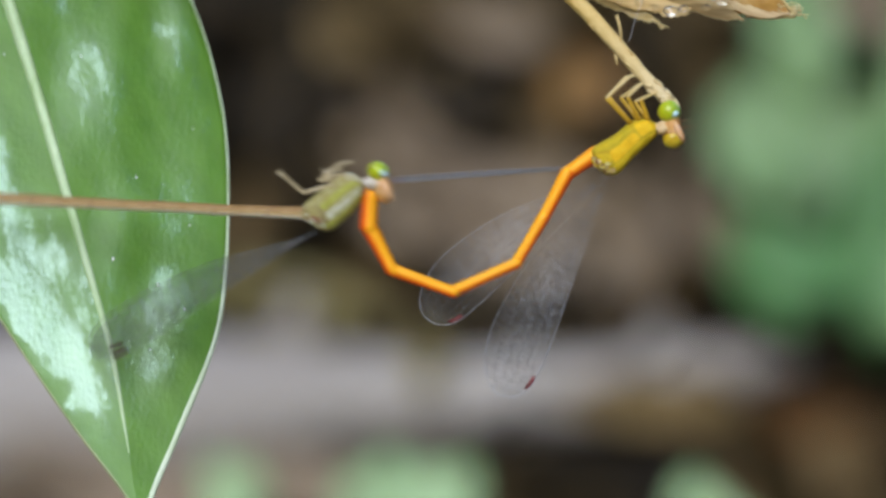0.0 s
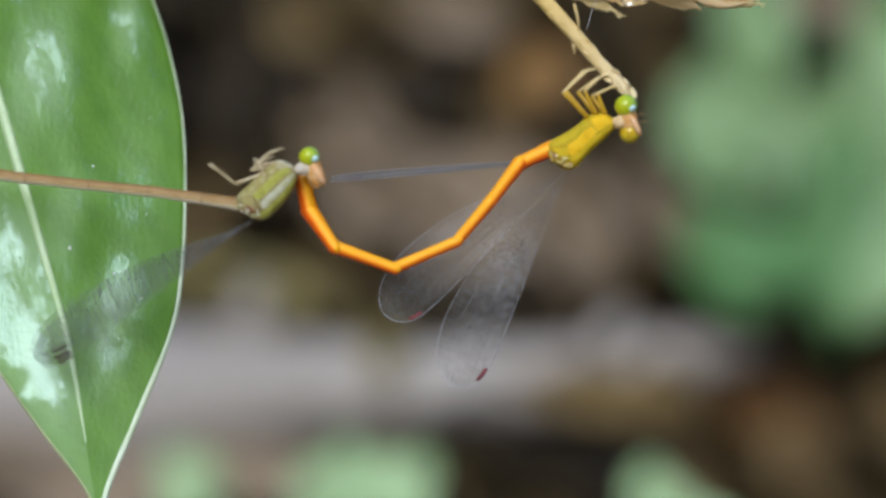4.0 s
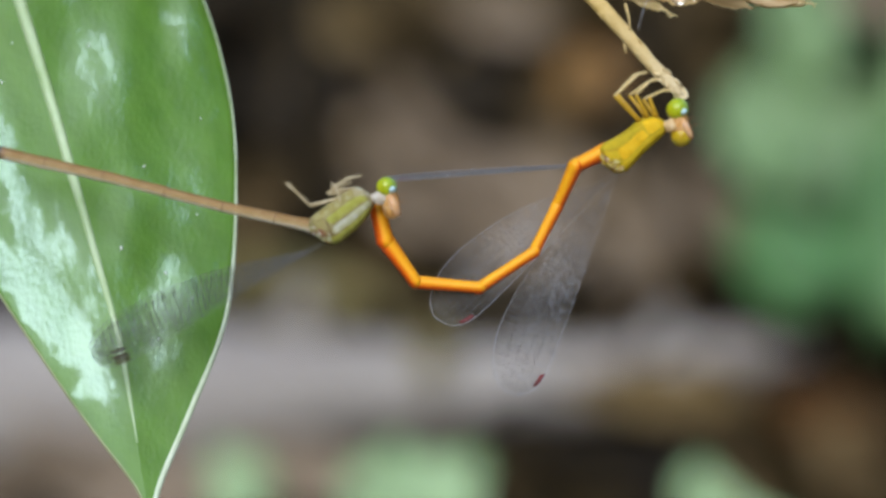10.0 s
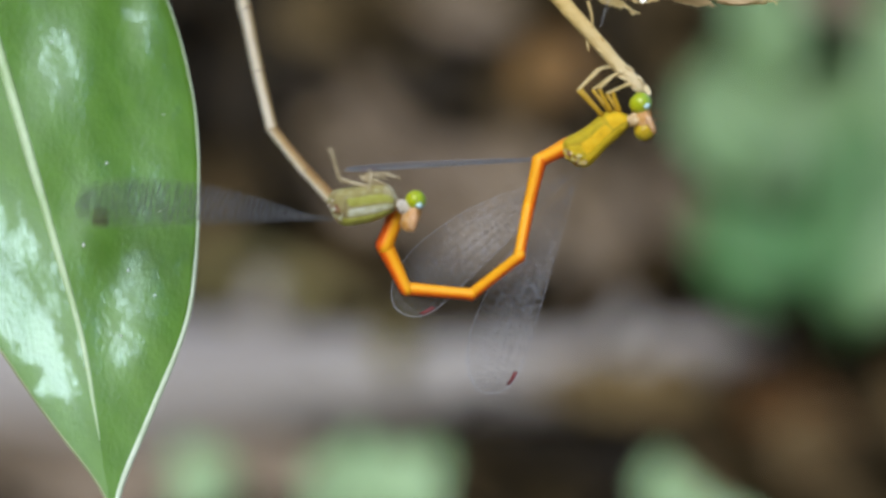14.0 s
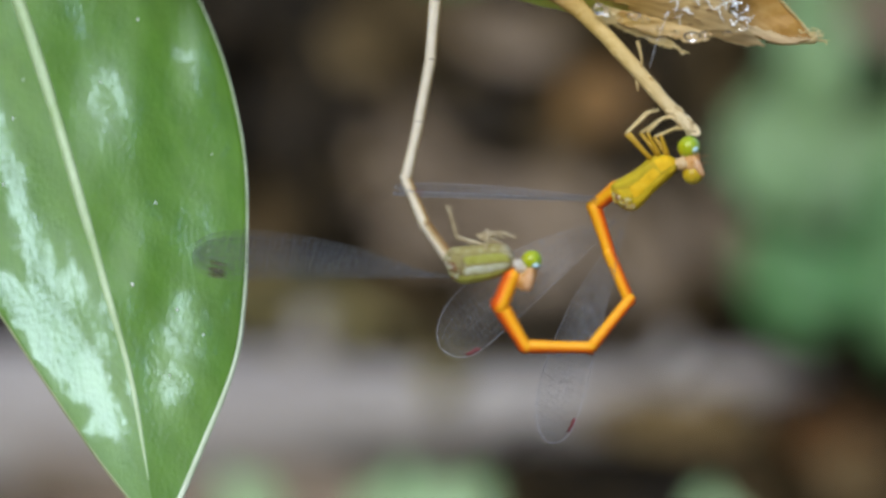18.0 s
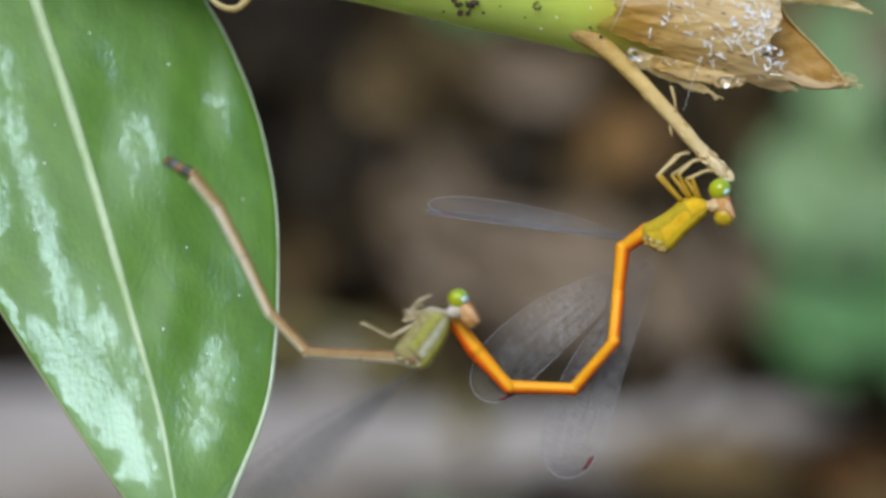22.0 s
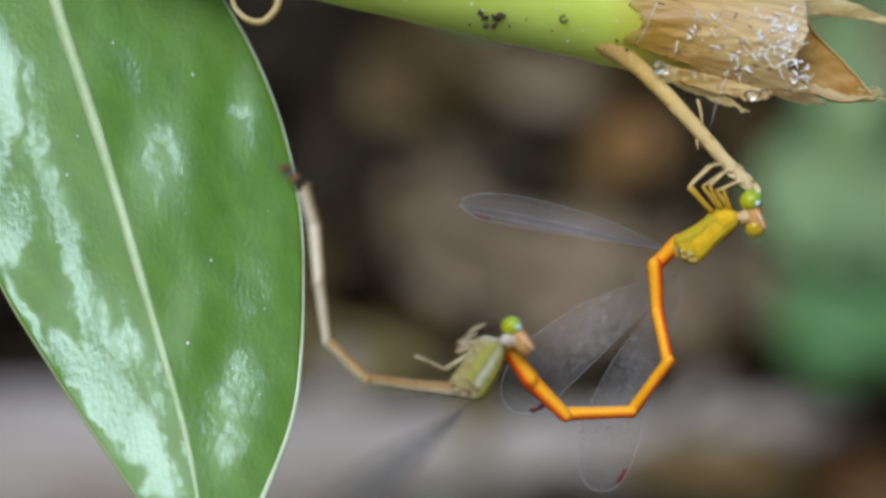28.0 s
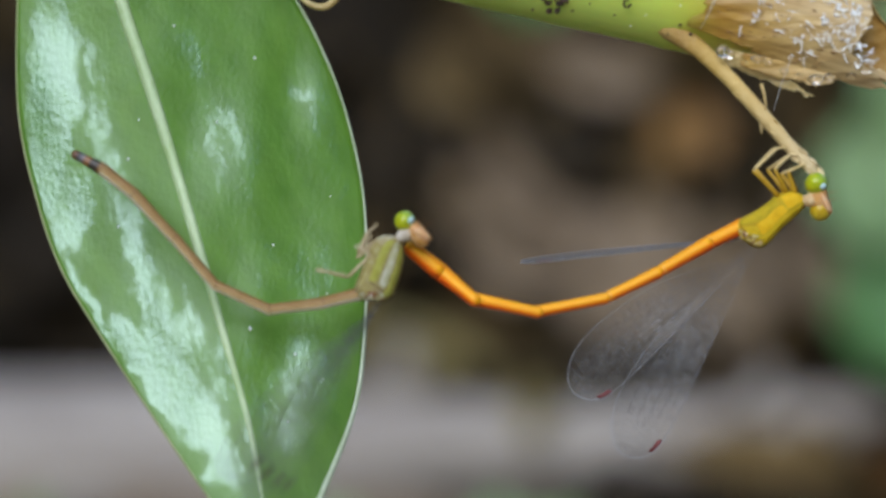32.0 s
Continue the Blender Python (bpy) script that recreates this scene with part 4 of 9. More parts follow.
def plant_stem():
    root = new("plant_stem")
    tagged(root, "stout green plant stem ending in a torn brown papery husk", "plant stem")
    axis = [(-5500, 4400), (-5300, 1500), (-4700, -500), (-3900, -1080), (-2900, -960), (-2000, -740), (-1300, -575), (-900, -469), (-700, -422), (-500, -376), (-300, -333), (-200, -309), (-120, -290), (-40, -270)]
    bm = bmesh.new()
    line = smooth_line([at(x, y - 3, 110) for x, y in axis], 90)
    tube(bm, line, [S * (107 + 3 * noise.noise((i * 0.3, 0, 0)) - max(0, i - 86) * 3.6) for i in range(90)], 28)
    banded(STEM, "X", [(-40, (0.60, 0.76, 0.15)), (-18, (0.64, 0.80, 0.16)), (-12.5, (0.66, 0.76, 0.13)), (-10, (0.66, 0.60, 0.08)), (-7, (0.66, 0.52, 0.09)), (0, (0.66, 0.46, 0.14))])
    part("stem", bm, STEM, root)

    def front(x, y):
        """A point on the stem's near side, just proud of it."""
        c = -336 + (x + 300) * 0.243
        off = (y - c) * 0.97
        return at(x, y, 110 - math.sqrt(max(0, 107 * 107 - off * off)) - 2.5)

    r = random.Random(5)
    marks = [(r.gauss(-466, 13), r.gauss(-303, 7), r.uniform(2, 6.5)) for _ in range(16)] + [(-334 + 6 * math.cos(a), -300 + 6 * math.sin(a), 2.6) for a in (0.3, 1.2, 2.1, 3.0, 3.9, 4.8)]
    marks += [(-430, -288, 2.5), (-356, -280, 2), (-240, -262, 3), (-222, -246, 3), (-262, -246, 2), (-500, -290, 2.5), (-400, -300, 2)]
    for x, y, rad in marks:
        bm = bmesh.new()
        bmesh.ops.create_icosphere(bm, subdivisions=2, radius=1.0)
        for w in bm.verts:
            w.co = Vector((w.co.x * rad * S, w.co.y * 1.2 * S, w.co.z * rad * S)) * (1 + 0.35 * noise.noise(w.co * 2 + Vector((x, y, 0))))
            w.co += front(x, y)
        part("blemish", bm, SPOT, root, "dark brown blemish")
    for _ in range(9):
        x, y = r.uniform(-620, -230), 0
        y = -333 + (x + 300) * 0.243 + r.uniform(20, 90)
        bm = bmesh.new()
        ball(bm, front(x, y), (1.7 * S, 1.2 * S, 1.9 * S), 8, 6)
        part("pale_speck", bm, SILK, root)

    def round_stem(x, y, radius=116):
        """How far back the sleeve's near wall lies."""
        off = (y + 336 - (x + 300) * 0.243) * 0.97
        radius -= 7 * max(0.0, min(1.0, (-60 - x) / 120))
        return 110 - math.sqrt(max(400, radius * radius - off * off))

    def flap(name, low, high, start, end, material, label, depth, seed=0, wrinkle=3.0, ragged=(3, 3, 3, 3), nu=46, nv=26, thick=0.00009, owner=None):
        """A papery piece between four edges; depth(x, y): its distance behind the plan. ragged: the edges' unevenness (low, high, start, end)."""
        edges = []
        for pts, k in ((low, nu), (high, nu), (start, nv), (end, nv)):
            edges.append([(p.x, p.z) for p in smooth_line([(x, 0, y) for x, y in pts], k)])
        lo, hi, st, en = edges

        def torn(a, k):
            return noise.noise((a * 7, seed, k)) + 0.6 * noise.noise((a * 19, seed, k)) + 0.5 * noise.noise((a * 53, seed, k))

        grid = []
        for i in range(nu):
            a, row = i / (nu - 1), []
            for j in range(nv):
                b = j / (nv - 1)
                q = [(1 - b) * lo[i][c] + b * hi[i][c] + (1 - a) * st[j][c] + a * en[j][c]
                     - ((1 - a) * (1 - b) * lo[0][c] + a * (1 - b) * lo[-1][c] + (1 - a) * b * hi[0][c] + a * b * hi[-1][c]) for c in (0, 1)]
                q[1] += 2.2 * (ragged[0] * (1 - b) ** 6 * torn(a, 0.3) + ragged[1] * b ** 6 * torn(a, 7.3))
                q[0] += 2.2 * (ragged[2] * (1 - a) ** 6 * torn(b, 3.3) + ragged[3] * a ** 6 * torn(b, 9.3))
                d = depth(q[0], q[1]) + wrinkle * noise.noise((q[0] * 0.011, q[1] * 0.045, seed)) + 0.45 * wrinkle * noise.noise((q[0] * 0.03, q[1] * 0.11, seed + 5))
                row.append(at(q[0], q[1], d))
            grid.append(row)
        bm = bmesh.new()
        sheet(bm, grid, thick)
        return part(name, bm, material, owner or root, label)

    # the far wall of the sleeve, open to the viewer at its torn end, with a thick pale rim
    def far_wall(x, y):
        return 62 + 0.25 * (x - 60) + 16 * math.sin(max(0.0, min(1.0, (y + 320) / 170)) * math.pi)

    flap("husk_hollow", [(30, -196), (70, -178), (120, -160), (165, -154), (214, -160)], [(30, -400), (60, -396), (78, -360), (84, -335), (88, -322)],
         [(30, -196), (28, -260), (28, -330), (30, -400)], [(214, -160), (184, -197), (150, -233), (112, -272), (88, -322)], HUSK_AMBER, "orange-brown hollow of the husk", far_wall, 21, 4.0, (2, 2, 1, 2))
    bm = bmesh.new()
    rim = smooth_line([at(x, y, far_wall(x, y) - 3) for x, y in ((84, -335), (100, -290), (118, -265), (150, -233), (184, -197), (206, -170), (213, -160), (190, -155), (160, -153), (130, -157))], 60)
    tube(bm, rim, [S * (2.6 + 1.6 * abs(noise.noise((i * 0.5, 4, 0))) + 3.4 * math.exp(-((i - 38) / 5) ** 2)) for i in range(60)], 8, wobble=0.25, seed=6)
    part("husk_rim", bm, HUSK_PALE, root, "thick pale rim of the torn husk")
    flap("husk_lip", [(104, -170), (140, -156), (170, -153), (206, -160)], [(92, -188), (130, -178), (165, -167), (206, -162)], [(104, -170), (98, -179), (92, -188)], [(206, -160), (207, -161), (206, -162)],
         HUSK, "folded straw-coloured lip of the husk", lambda x, y: far_wall(x, y) - 14, 31, 3.0, (1, 2, 2, 0), 40, 8)
    # the near wall
    flap("husk", [(-112, -205), (-60, -190), (0, -172), (40, -162), (84, -150), (132, -147)], [(-200, -410), (-80, -410), (0, -410), (86, -408)],
         [(-112, -205), (-108, -214), (-165, -240), (-214, -266), (-206, -300), (-216, -350), (-200, -410)], [(132, -148), (104, -172), (68, -206), (70, -232), (94, -262), (92, -311), (86, -408)],
         HUSK, "torn golden papery husk", round_stem, 1, 3.0, (2, 1, 9, 3), 80, 50)
    flap("husk_back", [(60, -306), (150, -302), (200, -296), (257, -286)], [(60, -350), (150, -336), (200, -318), (257, -289)], [(60, -306), (60, -328), (60, -350)], [(257, -286), (257, -287), (257, -289)],
         HUSK_PALE, "dry pale husk behind", lambda x, y: 130, 4, 5.0, (1.2, 1.2, 1, 0), 44, 8)
    # a frayed strip under the near wall
    flap("husk_flake", [(-172, -196), (-120, -174), (-70, -154), (-40, -147), (-14, -135)], [(-160, -222), (-110, -204), (-60, -178), (-36, -158), (-14, -137)], [(-172, -196), (-168, -210), (-160, -222)], [(-14, -135), (-14, -136), (-14, -137)],
         HUSK_PALE, "pale frayed strip of husk", lambda x, y: 22 + 0.1 * (x + 100), 12, 5.0, (3, 2, 3, 1), 50, 12)
    flap("husk_flake", [(-134, -188), (-70, -170), (0, -156), (28, -160)], [(-130, -214), (-60, -198), (0, -182), (34, -172)], [(-134, -188), (-134, -200), (-130, -214)], [(28, -160), (32, -166), (34, -172)],
         HUSK, "straw-coloured frayed strip of husk", lambda x, y: 14 + 0.1 * (x + 100), 15, 6.0, (3, 2, 3, 4), 50, 12)
    # brown flecks in the papery wall
    for _ in range(42):
        x = r.uniform(-180, 60)
        y = -258 + 0.243 * x + r.uniform(-50, 78)
        bm = bmesh.new()
        k, l = r.uniform(0.6, 1.3), r.uniform(1.5, 7)
        ball(bm, (0, 0, 0), (l * S, 0.8 * S, k * S), 8, 5)
        bm.transform(Matrix.Translation(at(x, y, round_stem(x, y) - 3)) @ Matrix.Rotation(radians(14), 4, "Y"))
        part("fleck", bm, RING, root)

    bm = bmesh.new()
    pts = [at(x, y, d) for x, y, d in ((-310, -290, 74), (-275, -268, 54), (-236, -242, 46), (-200, -213, 32), (-157, -171, 10), (-106, -115, 0), (-53, -54, 0), (-20, -20, 0), (2, 3, 0))]
    line = smooth_line(pts, 46)
    tube(bm, line, [S * (17.5 - 0.16 * i + 5.0 * max(0, 1 - abs(i - 9) / 10) - 7 * max(0, 1 - i / 6) + (2.2 * noise.noise((i * 0.55, 2, 0)) if i > 28 else 0) - max(0, i - 42) * 2.4) for i in range(46)], 16, flat=0.8, wobble=0.06, seed=4)
    banded(TWIG, "X", [(-15, (0.50, 0.58, 0.09)), (-13.4, (0.40, 0.24, 0.02)), (-11.5, (0.36, 0.18, 0.015)), (-9.5, (0.48, 0.28, 0.04)), (-7, (0.66, 0.44, 0.13)), (-3, (0.74, 0.54, 0.24)), (0, (0.80, 0.66, 0.42))], 0.75)
    twig = part("dry_twig", bm, TWIG, root, "dry straw-coloured twig stub")
    for i in range(60):
        f = 1 - 0.45 * r.random() ** 1.4
        p = line[int(f * 45)]
        bm = bmesh.new()
        bmesh.ops.create_icosphere(bm, subdivisions=1, radius=1.0)
        sx = r.uniform(3, 8) * S
        a = r.uniform(0, 6.28)
        turn = Euler((r.uniform(0, 6), radians(45) + r.uniform(-0.6, 0.6), r.uniform(-0.5, 0.5))).to_matrix()
        for w in bm.verts:
            q = turn @ Vector((w.co.x * sx * 1.5, w.co.y * sx * 0.3, w.co.z * sx * 0.8))
            w.co = q * (1 + 0.5 * noise.noise(w.co * 2 + Vector((i, 0, 0)))) + p + Vector((math.cos(a) * 9 * S, -abs(math.sin(a * 1.7)) * 8 * S, math.sin(a) * 9 * S))
        part("flake", bm, TWIG, twig, smooth=False)

    def thread(pts, rad, material, name, owner):
        bm = bmesh.new()
        line = smooth_line([at(*p) for p in pts], 14)
        tube(bm, line, [rad * S * (1 - 0.5 * i / 13) for i in range(14)], 6)
        part(name, bm, material, owner)

    thread([(-98, -158, -8), (-92, -135, -10), (-90, -112, -8)], 3.2, TWIG, "fibre", root)
    thread([(-100, -88, -8), (-98, -76, -12), (-97, -70, -8)], 2.2, TWIG, "fibre", root)
    thread([(-45, -205, -20), (-62, -160, -20), (-76, -112, -14)], 0.5, SILK, "silk_strand", root)
    thread([(-36, -150, 0), (-20, -142, 0), (-6, -136, 0)], 2.4, HUSK_PALE, "fibre", root)
    for k in range(9):
        x, y = 205 + r.uniform(-20, 22), -166 + r.uniform(-16, 10)
        thread([(x, y, 18), (x + r.uniform(6, 12), y + r.uniform(-4, 8), 14), (x + r.uniform(14, 26), y + r.uniform(-8, 12), 12)], r.uniform(1.2, 2.4), HUSK_PALE, "fibre", root)
    thread([(-170, -330, -60), (-190, -285, -40), (-205, -255, -10)], 0.8, SILK, "silk_strand", root)
    # torn outer skin, in tufts with a few loose hairs, white to stand for wet glints
    for cx, cy, spread, count in ((30, -296, 40, 13), (66, -284, 32, 13), (50, -258, 44, 16), (10, -252, 34, 8), (62, -222, 28, 9), (-36, -232, 10, 4), (-2, -236, 10, 4), (-96, -292, 9, 4), (-72, -300, 8, 3), (-16, -206, 26, 5), (84, -196, 14, 7), (-60, -262, 30, 4), (-120, -262, 20, 3)):
        for _ in range(count):
            x, y = r.gauss(cx, spread * 0.6), min(-176, r.gauss(cy, spread * 0.45))
            d = (round_stem(x, y) if x < 70 else min(round_stem(x, y), far_wall(x, y) - 12)) - 4
            bm = bmesh.new()
            size, sd = r.uniform(2.0, 5.4), r.uniform(0, 50)
            ring = []
            for k in range(24):
                w = 2 * math.pi * k / 24
                f = size * S * max(0.16, 0.30 + 2.2 * noise.noise((math.cos(w) * 1.7, math.sin(w) * 1.7, sd)))
                ring.append(Vector((math.cos(w) * f * 1.6, -S * r.uniform(0, 1.5), math.sin(w) * f)))
            m = Matrix.Translation(at(x, y, d)) @ Matrix.Rotation(r.uniform(-0.8, -0.1), 4, "X") @ Matrix.Rotation(r.uniform(0, 6.28), 4, "Y")
            top = [bm.verts.new(m @ q) for q in ring]
            low = [bm.verts.new(m @ (q + Vector((0, 0.6 * S, 0)))) for q in ring]
            bm.faces.new(top[::-1])
            bm.faces.new(low)
            for k in range(24):
                bm.faces.new((top[k], top[(k + 1) % 24], low[(k + 1) % 24], low[k]))
            bmesh.ops.recalc_face_normals(bm, faces=bm.faces[:])
            part("skin_flake", bm, GLINT_SKIN, root, smooth=False)
        for _ in range(max(1, count // 2)):
            x, y, a = r.gauss(cx, spread * 0.6), r.gauss(cy, spread * 0.5), r.uniform(0, 6.28)
            d = (round_stem(x, y) if x < 70 else min(round_stem(x, y), far_wall(x, y) - 12)) - 6
            pts = [(x, y, d)]
            for _ in range(3):
                a += r.uniform(-0.9, 0.9)
                pts.append((pts[-1][0] + 7 * math.cos(a), pts[-1][1] + 7 * math.sin(a), d - r.uniform(0, 5)))
            thread(pts, r.uniform(0.7, 1.6), SILK, "silk_tuft", root)
    for x, y, d, sx, sz in ((-166, -220, 8, 12, 11), (-152, -214, 6, 7, 8), (-104, -206, 4, 13, 7), (-84, -198, 4, 8, 6), (-58, -184, 4, 8, 6), (-2, -170, 4, 15, 9), (20, -174, 6, 9, 7), (-30, -176, 4, 7, 5), (-128, -200, 6, 6, 5), (60, -176, 10, 9, 5), (88, -184, 16, 8, 4)):
        bm = bmesh.new()
        ball(bm, at(x, y + 4, d - 20), (sx * S, 7 * S, sz * S), 14, 10)
        part("dew_drop", bm, DROP, root, "clear dew drop")
    bm = bmesh.new()
    tube(bm, smooth_line([at(-850, -480, 40), at(-836, -380, 20), at(-840, -330, 10), at(-862, -300, 4), at(-890, -299, 4), at(-914, -318, 8), at(-922, -338, 10)], 40), [S * (9 - 0.12 * i) for i in range(40)], 8, wobble=0.08, seed=9)
    part("curled_tendril", bm, HUSK_PALE, root, "dry brown curled tendril")
    return root


stem = plant_stem()


# ---- damselflies ----
LEAD = smooth_line([(x, 0, y) for x, y in zip((0, 0.12, 0.3, 0.6, 0.82, 0.92, 0.98, 1.0), (0.10, 0.32, 0.70, 1.25, 1.55, 1.40, 0.6, -0.5))], 90)
TRAIL = smooth_line([(x, 0, y) for x, y in zip((0, 0.12, 0.22, 0.45, 0.7, 0.86, 0.95, 0.99, 1.0), (0.10, 0.42, 1.25, 2.7, 3.2, 2.85, 2.0, 1.1, 0.5))], 90)


def wing_outline(s):
    """The wing's leading and trailing reach from its axis, along its length."""
    lead, trail = (float(np.interp(s, [p.x for p in line], [p.z for p in line])) for line in (LEAD, TRAIL))
    return lead, -trail


def wing_meshes(length, film_material, fine=1.0, wide=1.0):
    def outline(s):
        return [wide * q for q in wing_outline(s)]

    nu = 40
    mm = length * MM
    grid = []
    for i in range(nu):
        s = 1 - (1 - i / (nu - 1)) ** 1.35
        a, b = outline(s)
        grid.append([Vector((s * mm, 0.0, (b + (a - b) * t) * MM)) for t in (0, 0.2, 0.4, 0.6, 0.8, 1)])
    bm = bmesh.new()
    rows = [[bm.verts.new(p) for p in row] for row in grid]
    for q, w in zip(rows, rows[1:]):
        for k in range(5):
            bm.faces.new((q[k], q[k + 1], w[k + 1], w[k]))
    film = finish("film", bm, film_material)
    bm = bmesh.new()
    for q in (0.0, 1.0):
        pts = [Vector((s * mm, 0, (outline(s)[1] + (outline(s)[0] - outline(s)[1]) * q) * MM)) for s in [1 - (1 - i / 29) ** 1.35 for i in range(30)]]
        tube(bm, pts, [fine * (0.000006 + 0.000024 * max(0, min(1, (i - 4) / 20))) for i in range(30)], 5)
    rim = finish("edge", bm, WING_RIM if film_material is WING else WING_RIM_F)
    bm = bmesh.new()
    for q in (0.22, 0.42, 0.6, 0.78, 0.9):
        s0 = 0.08
        pts = [Vector((s * mm, 0, (outline(s)[1] + (outline(s)[0] - outline(s)[1]) * (q + (1 - s) * (0.5 - q) * 0.3)) * MM)) for s in [s0 + (0.985 - s0) * i / 17 for i in range(18)]]
        tube(bm, pts, [0.000015 * fine] * 18, 4)
    r = random.Random(2)
    lanes = (0.0, 0.22, 0.42, 0.6, 0.78, 0.9, 1.0)
    columns = [0.16 + 0.81 * k / 38 for k in range(39)]
    for s in columns:
        for q0, q1 in zip(lanes, lanes[1:]):
            if q0 >= 0.78 and r.random() < 0.5:
                continue
            s1 = s + r.uniform(-0.007, 0.007)
            a, b = outline(s1)
            tube(bm, [Vector((s1 * mm, 0, (b + (a - b) * q0) * MM)), Vector((s1 * mm + 0.0001, 0, (b + (a - b) * q1) * MM))], [0.000022 * fine] * 2, 3)
    veins = finish("vein_net", bm, WING_VEIN if film_material is WING else WING_VEIN_F)
    bm = bmesh.new()
    g = []
    for s in (0.865, 0.885, 0.905, 0.925):
        a, b = outline(s)
        g.append([Vector((s * mm, -0.00004, (a - 0.06) * MM)), Vector((s * mm + 0.0002, -0.00004, (a - 0.42) * MM))])
    sheet(bm, g, 0.00009)
    cell = finish("cell", bm, STIGMA if film_material is WING else CELL_F)
    return film, rim, veins, cell


def wing(name, meshes, parent):
    film, rim, veins, cell = meshes
    w = new(name, film)
    w.parent = parent
    for n, me, lab in (("wing_edge", rim, ""), ("vein_net", veins, ""), ("dark_cell", cell, "dark cell near the wing tip")):
        ob = new(n, me)
        ob.parent = w
        tagged(ob, lab)
    return w


def leg(pts, material, parent, name="leg", rad=0.085, shin_material=None):
    """pts: hip, knee, ankle, claw in mm. The thick thigh carries the thin shin, the foot and their bristles."""
    def line_of(ps):
        line = []
        for a, b in zip(ps, ps[1:]):
            line += [Vector(a).lerp(Vector(b), i / 6) * MM for i in range(6)]
        return line + [Vector(ps[-1]) * MM]

    bm = bmesh.new()
    thigh = line_of(pts[:2])
    tube(bm, thigh, [rad * MM * (2.0 - 0.75 * i / 6) for i in range(7)], 8)
    l = part(name, bm, material, parent)
    bm = bmesh.new()
    shin = line_of(pts[1:])
    n = len(shin)
    tube(bm, shin, [rad * MM * (1.15 - 0.6 * i / (n - 1)) for i in range(n)], 7)
    part("shin", bm, shin_material or material, l)
    bm = bmesh.new()
    for i in range(1, n - 1):
        p = shin[i]
        for s in (-1, 1):
            q = p + Vector((s * 0.00026, 0.0001 * s, 0.00020))
            tube(bm, [p, q], [0.000018, 0.000006], 3)
    part("bristles", bm, shin_material or material, l)
    return l


# side outlines of the two bodies: along the back (low, where the wings sit) and along the breast (high, where the legs sit), in mm
MALE_BODY = (((-0.5, -0.45), (-0.45, -1.1), (-0.1, -1.9), (0.5, -2.3), (1.1, -2.3), (2.0, -1.97), (3.0, -1.62), (4.0, -1.36), (4.8, -1.12), (5.3, -0.9), (5.6, -0.7)),
             ((-0.4, 0.3), (-0.1, 0.62), (0.7, 0.66), (1.5, 0.68), (2.3, 0.76), (2.9, 0.88), (3.5, 1.06), (4.1, 1.08), (4.7, 0.92), (5.2, 0.6), (5.6, 0.1)))
FEMALE_BODY = (((0.0, -0.3), (0.1, -0.9), (0.5, -1.75), (1.0, -2.2), (1.6, -2.35), (2.3, -2.2), (3.2, -1.95), (4.1, -1.6), (4.8, -1.2), (5.3, -0.85), (5.6, -0.55)),
               ((-0.05, 0.3), (0.3, 0.62), (0.9, 0.8), (1.6, 0.98), (2.4, 1.2), (3.2, 1.42), (3.9, 1.58), (4.5, 1.58), (5.0, 1.35), (5.4, 0.9), (5.75, 0.2)))


def body_skin(lines):
    """A function of how far forward, how high and how far out: a point on the body's side."""
    back, breast = (smooth_line([(x, 0, z) for x, z in line], 60) for line in lines)

    def skin(f, h, side=-1, out=0.0):
        k = min(f, 0.9999) * (min(len(back), len(breast)) - 1)
        i, w = int(k), k - int(k)
        low, high = back[i].lerp(back[min(i + 1, len(back) - 1)], w), breast[i].lerp(breast[min(i + 1, len(breast) - 1)], w)
        p = low.lerp(high, h)
        e = abs(2 * h - 1)
        wide = 1.08 * min(1.0, (f * 5 + 0.25) ** 0.5, ((1 - f) * 5 + 0.2) ** 0.5)
        return Vector((p.x, side * (wide * (1 - e ** 2.8) ** 0.45 + out), p.z)) * MM
    return skin


def plate(skin, f0, f1, h0, h1, side, lean=0.0, rise=0.05):
    """A domed plate of the body's side, between two stations and two heights; lean shifts its high edge back."""
    bm = bmesh.new()
    n, m = 12, 8
    rows = []
    for i in range(n + 1):
        a, row = i / n, []
        for j in range(m + 1):
            b = j / m
            dome = (1 - abs(2 * a - 1) ** 4) * (1 - abs(2 * b - 1) ** 2.6)
            f = min(0.985, max(0.015, f0 + (f1 - f0) * a - lean * (b - 0.5) * (1 - abs(2 * a - 1) * 0.4)))
            row.append(bm.verts.new(skin(f, h0 + (h1 - h0) * b, side, rise * dome - 0.012)))
        rows.append(row)
    for q, w in zip(rows, rows[1:]):
        for k in range(m):
            bm.faces.new((q[k], q[k + 1], w[k + 1], w[k]) if side < 0 else (q[k], w[k], w[k + 1], q[k + 1]))
    return bm


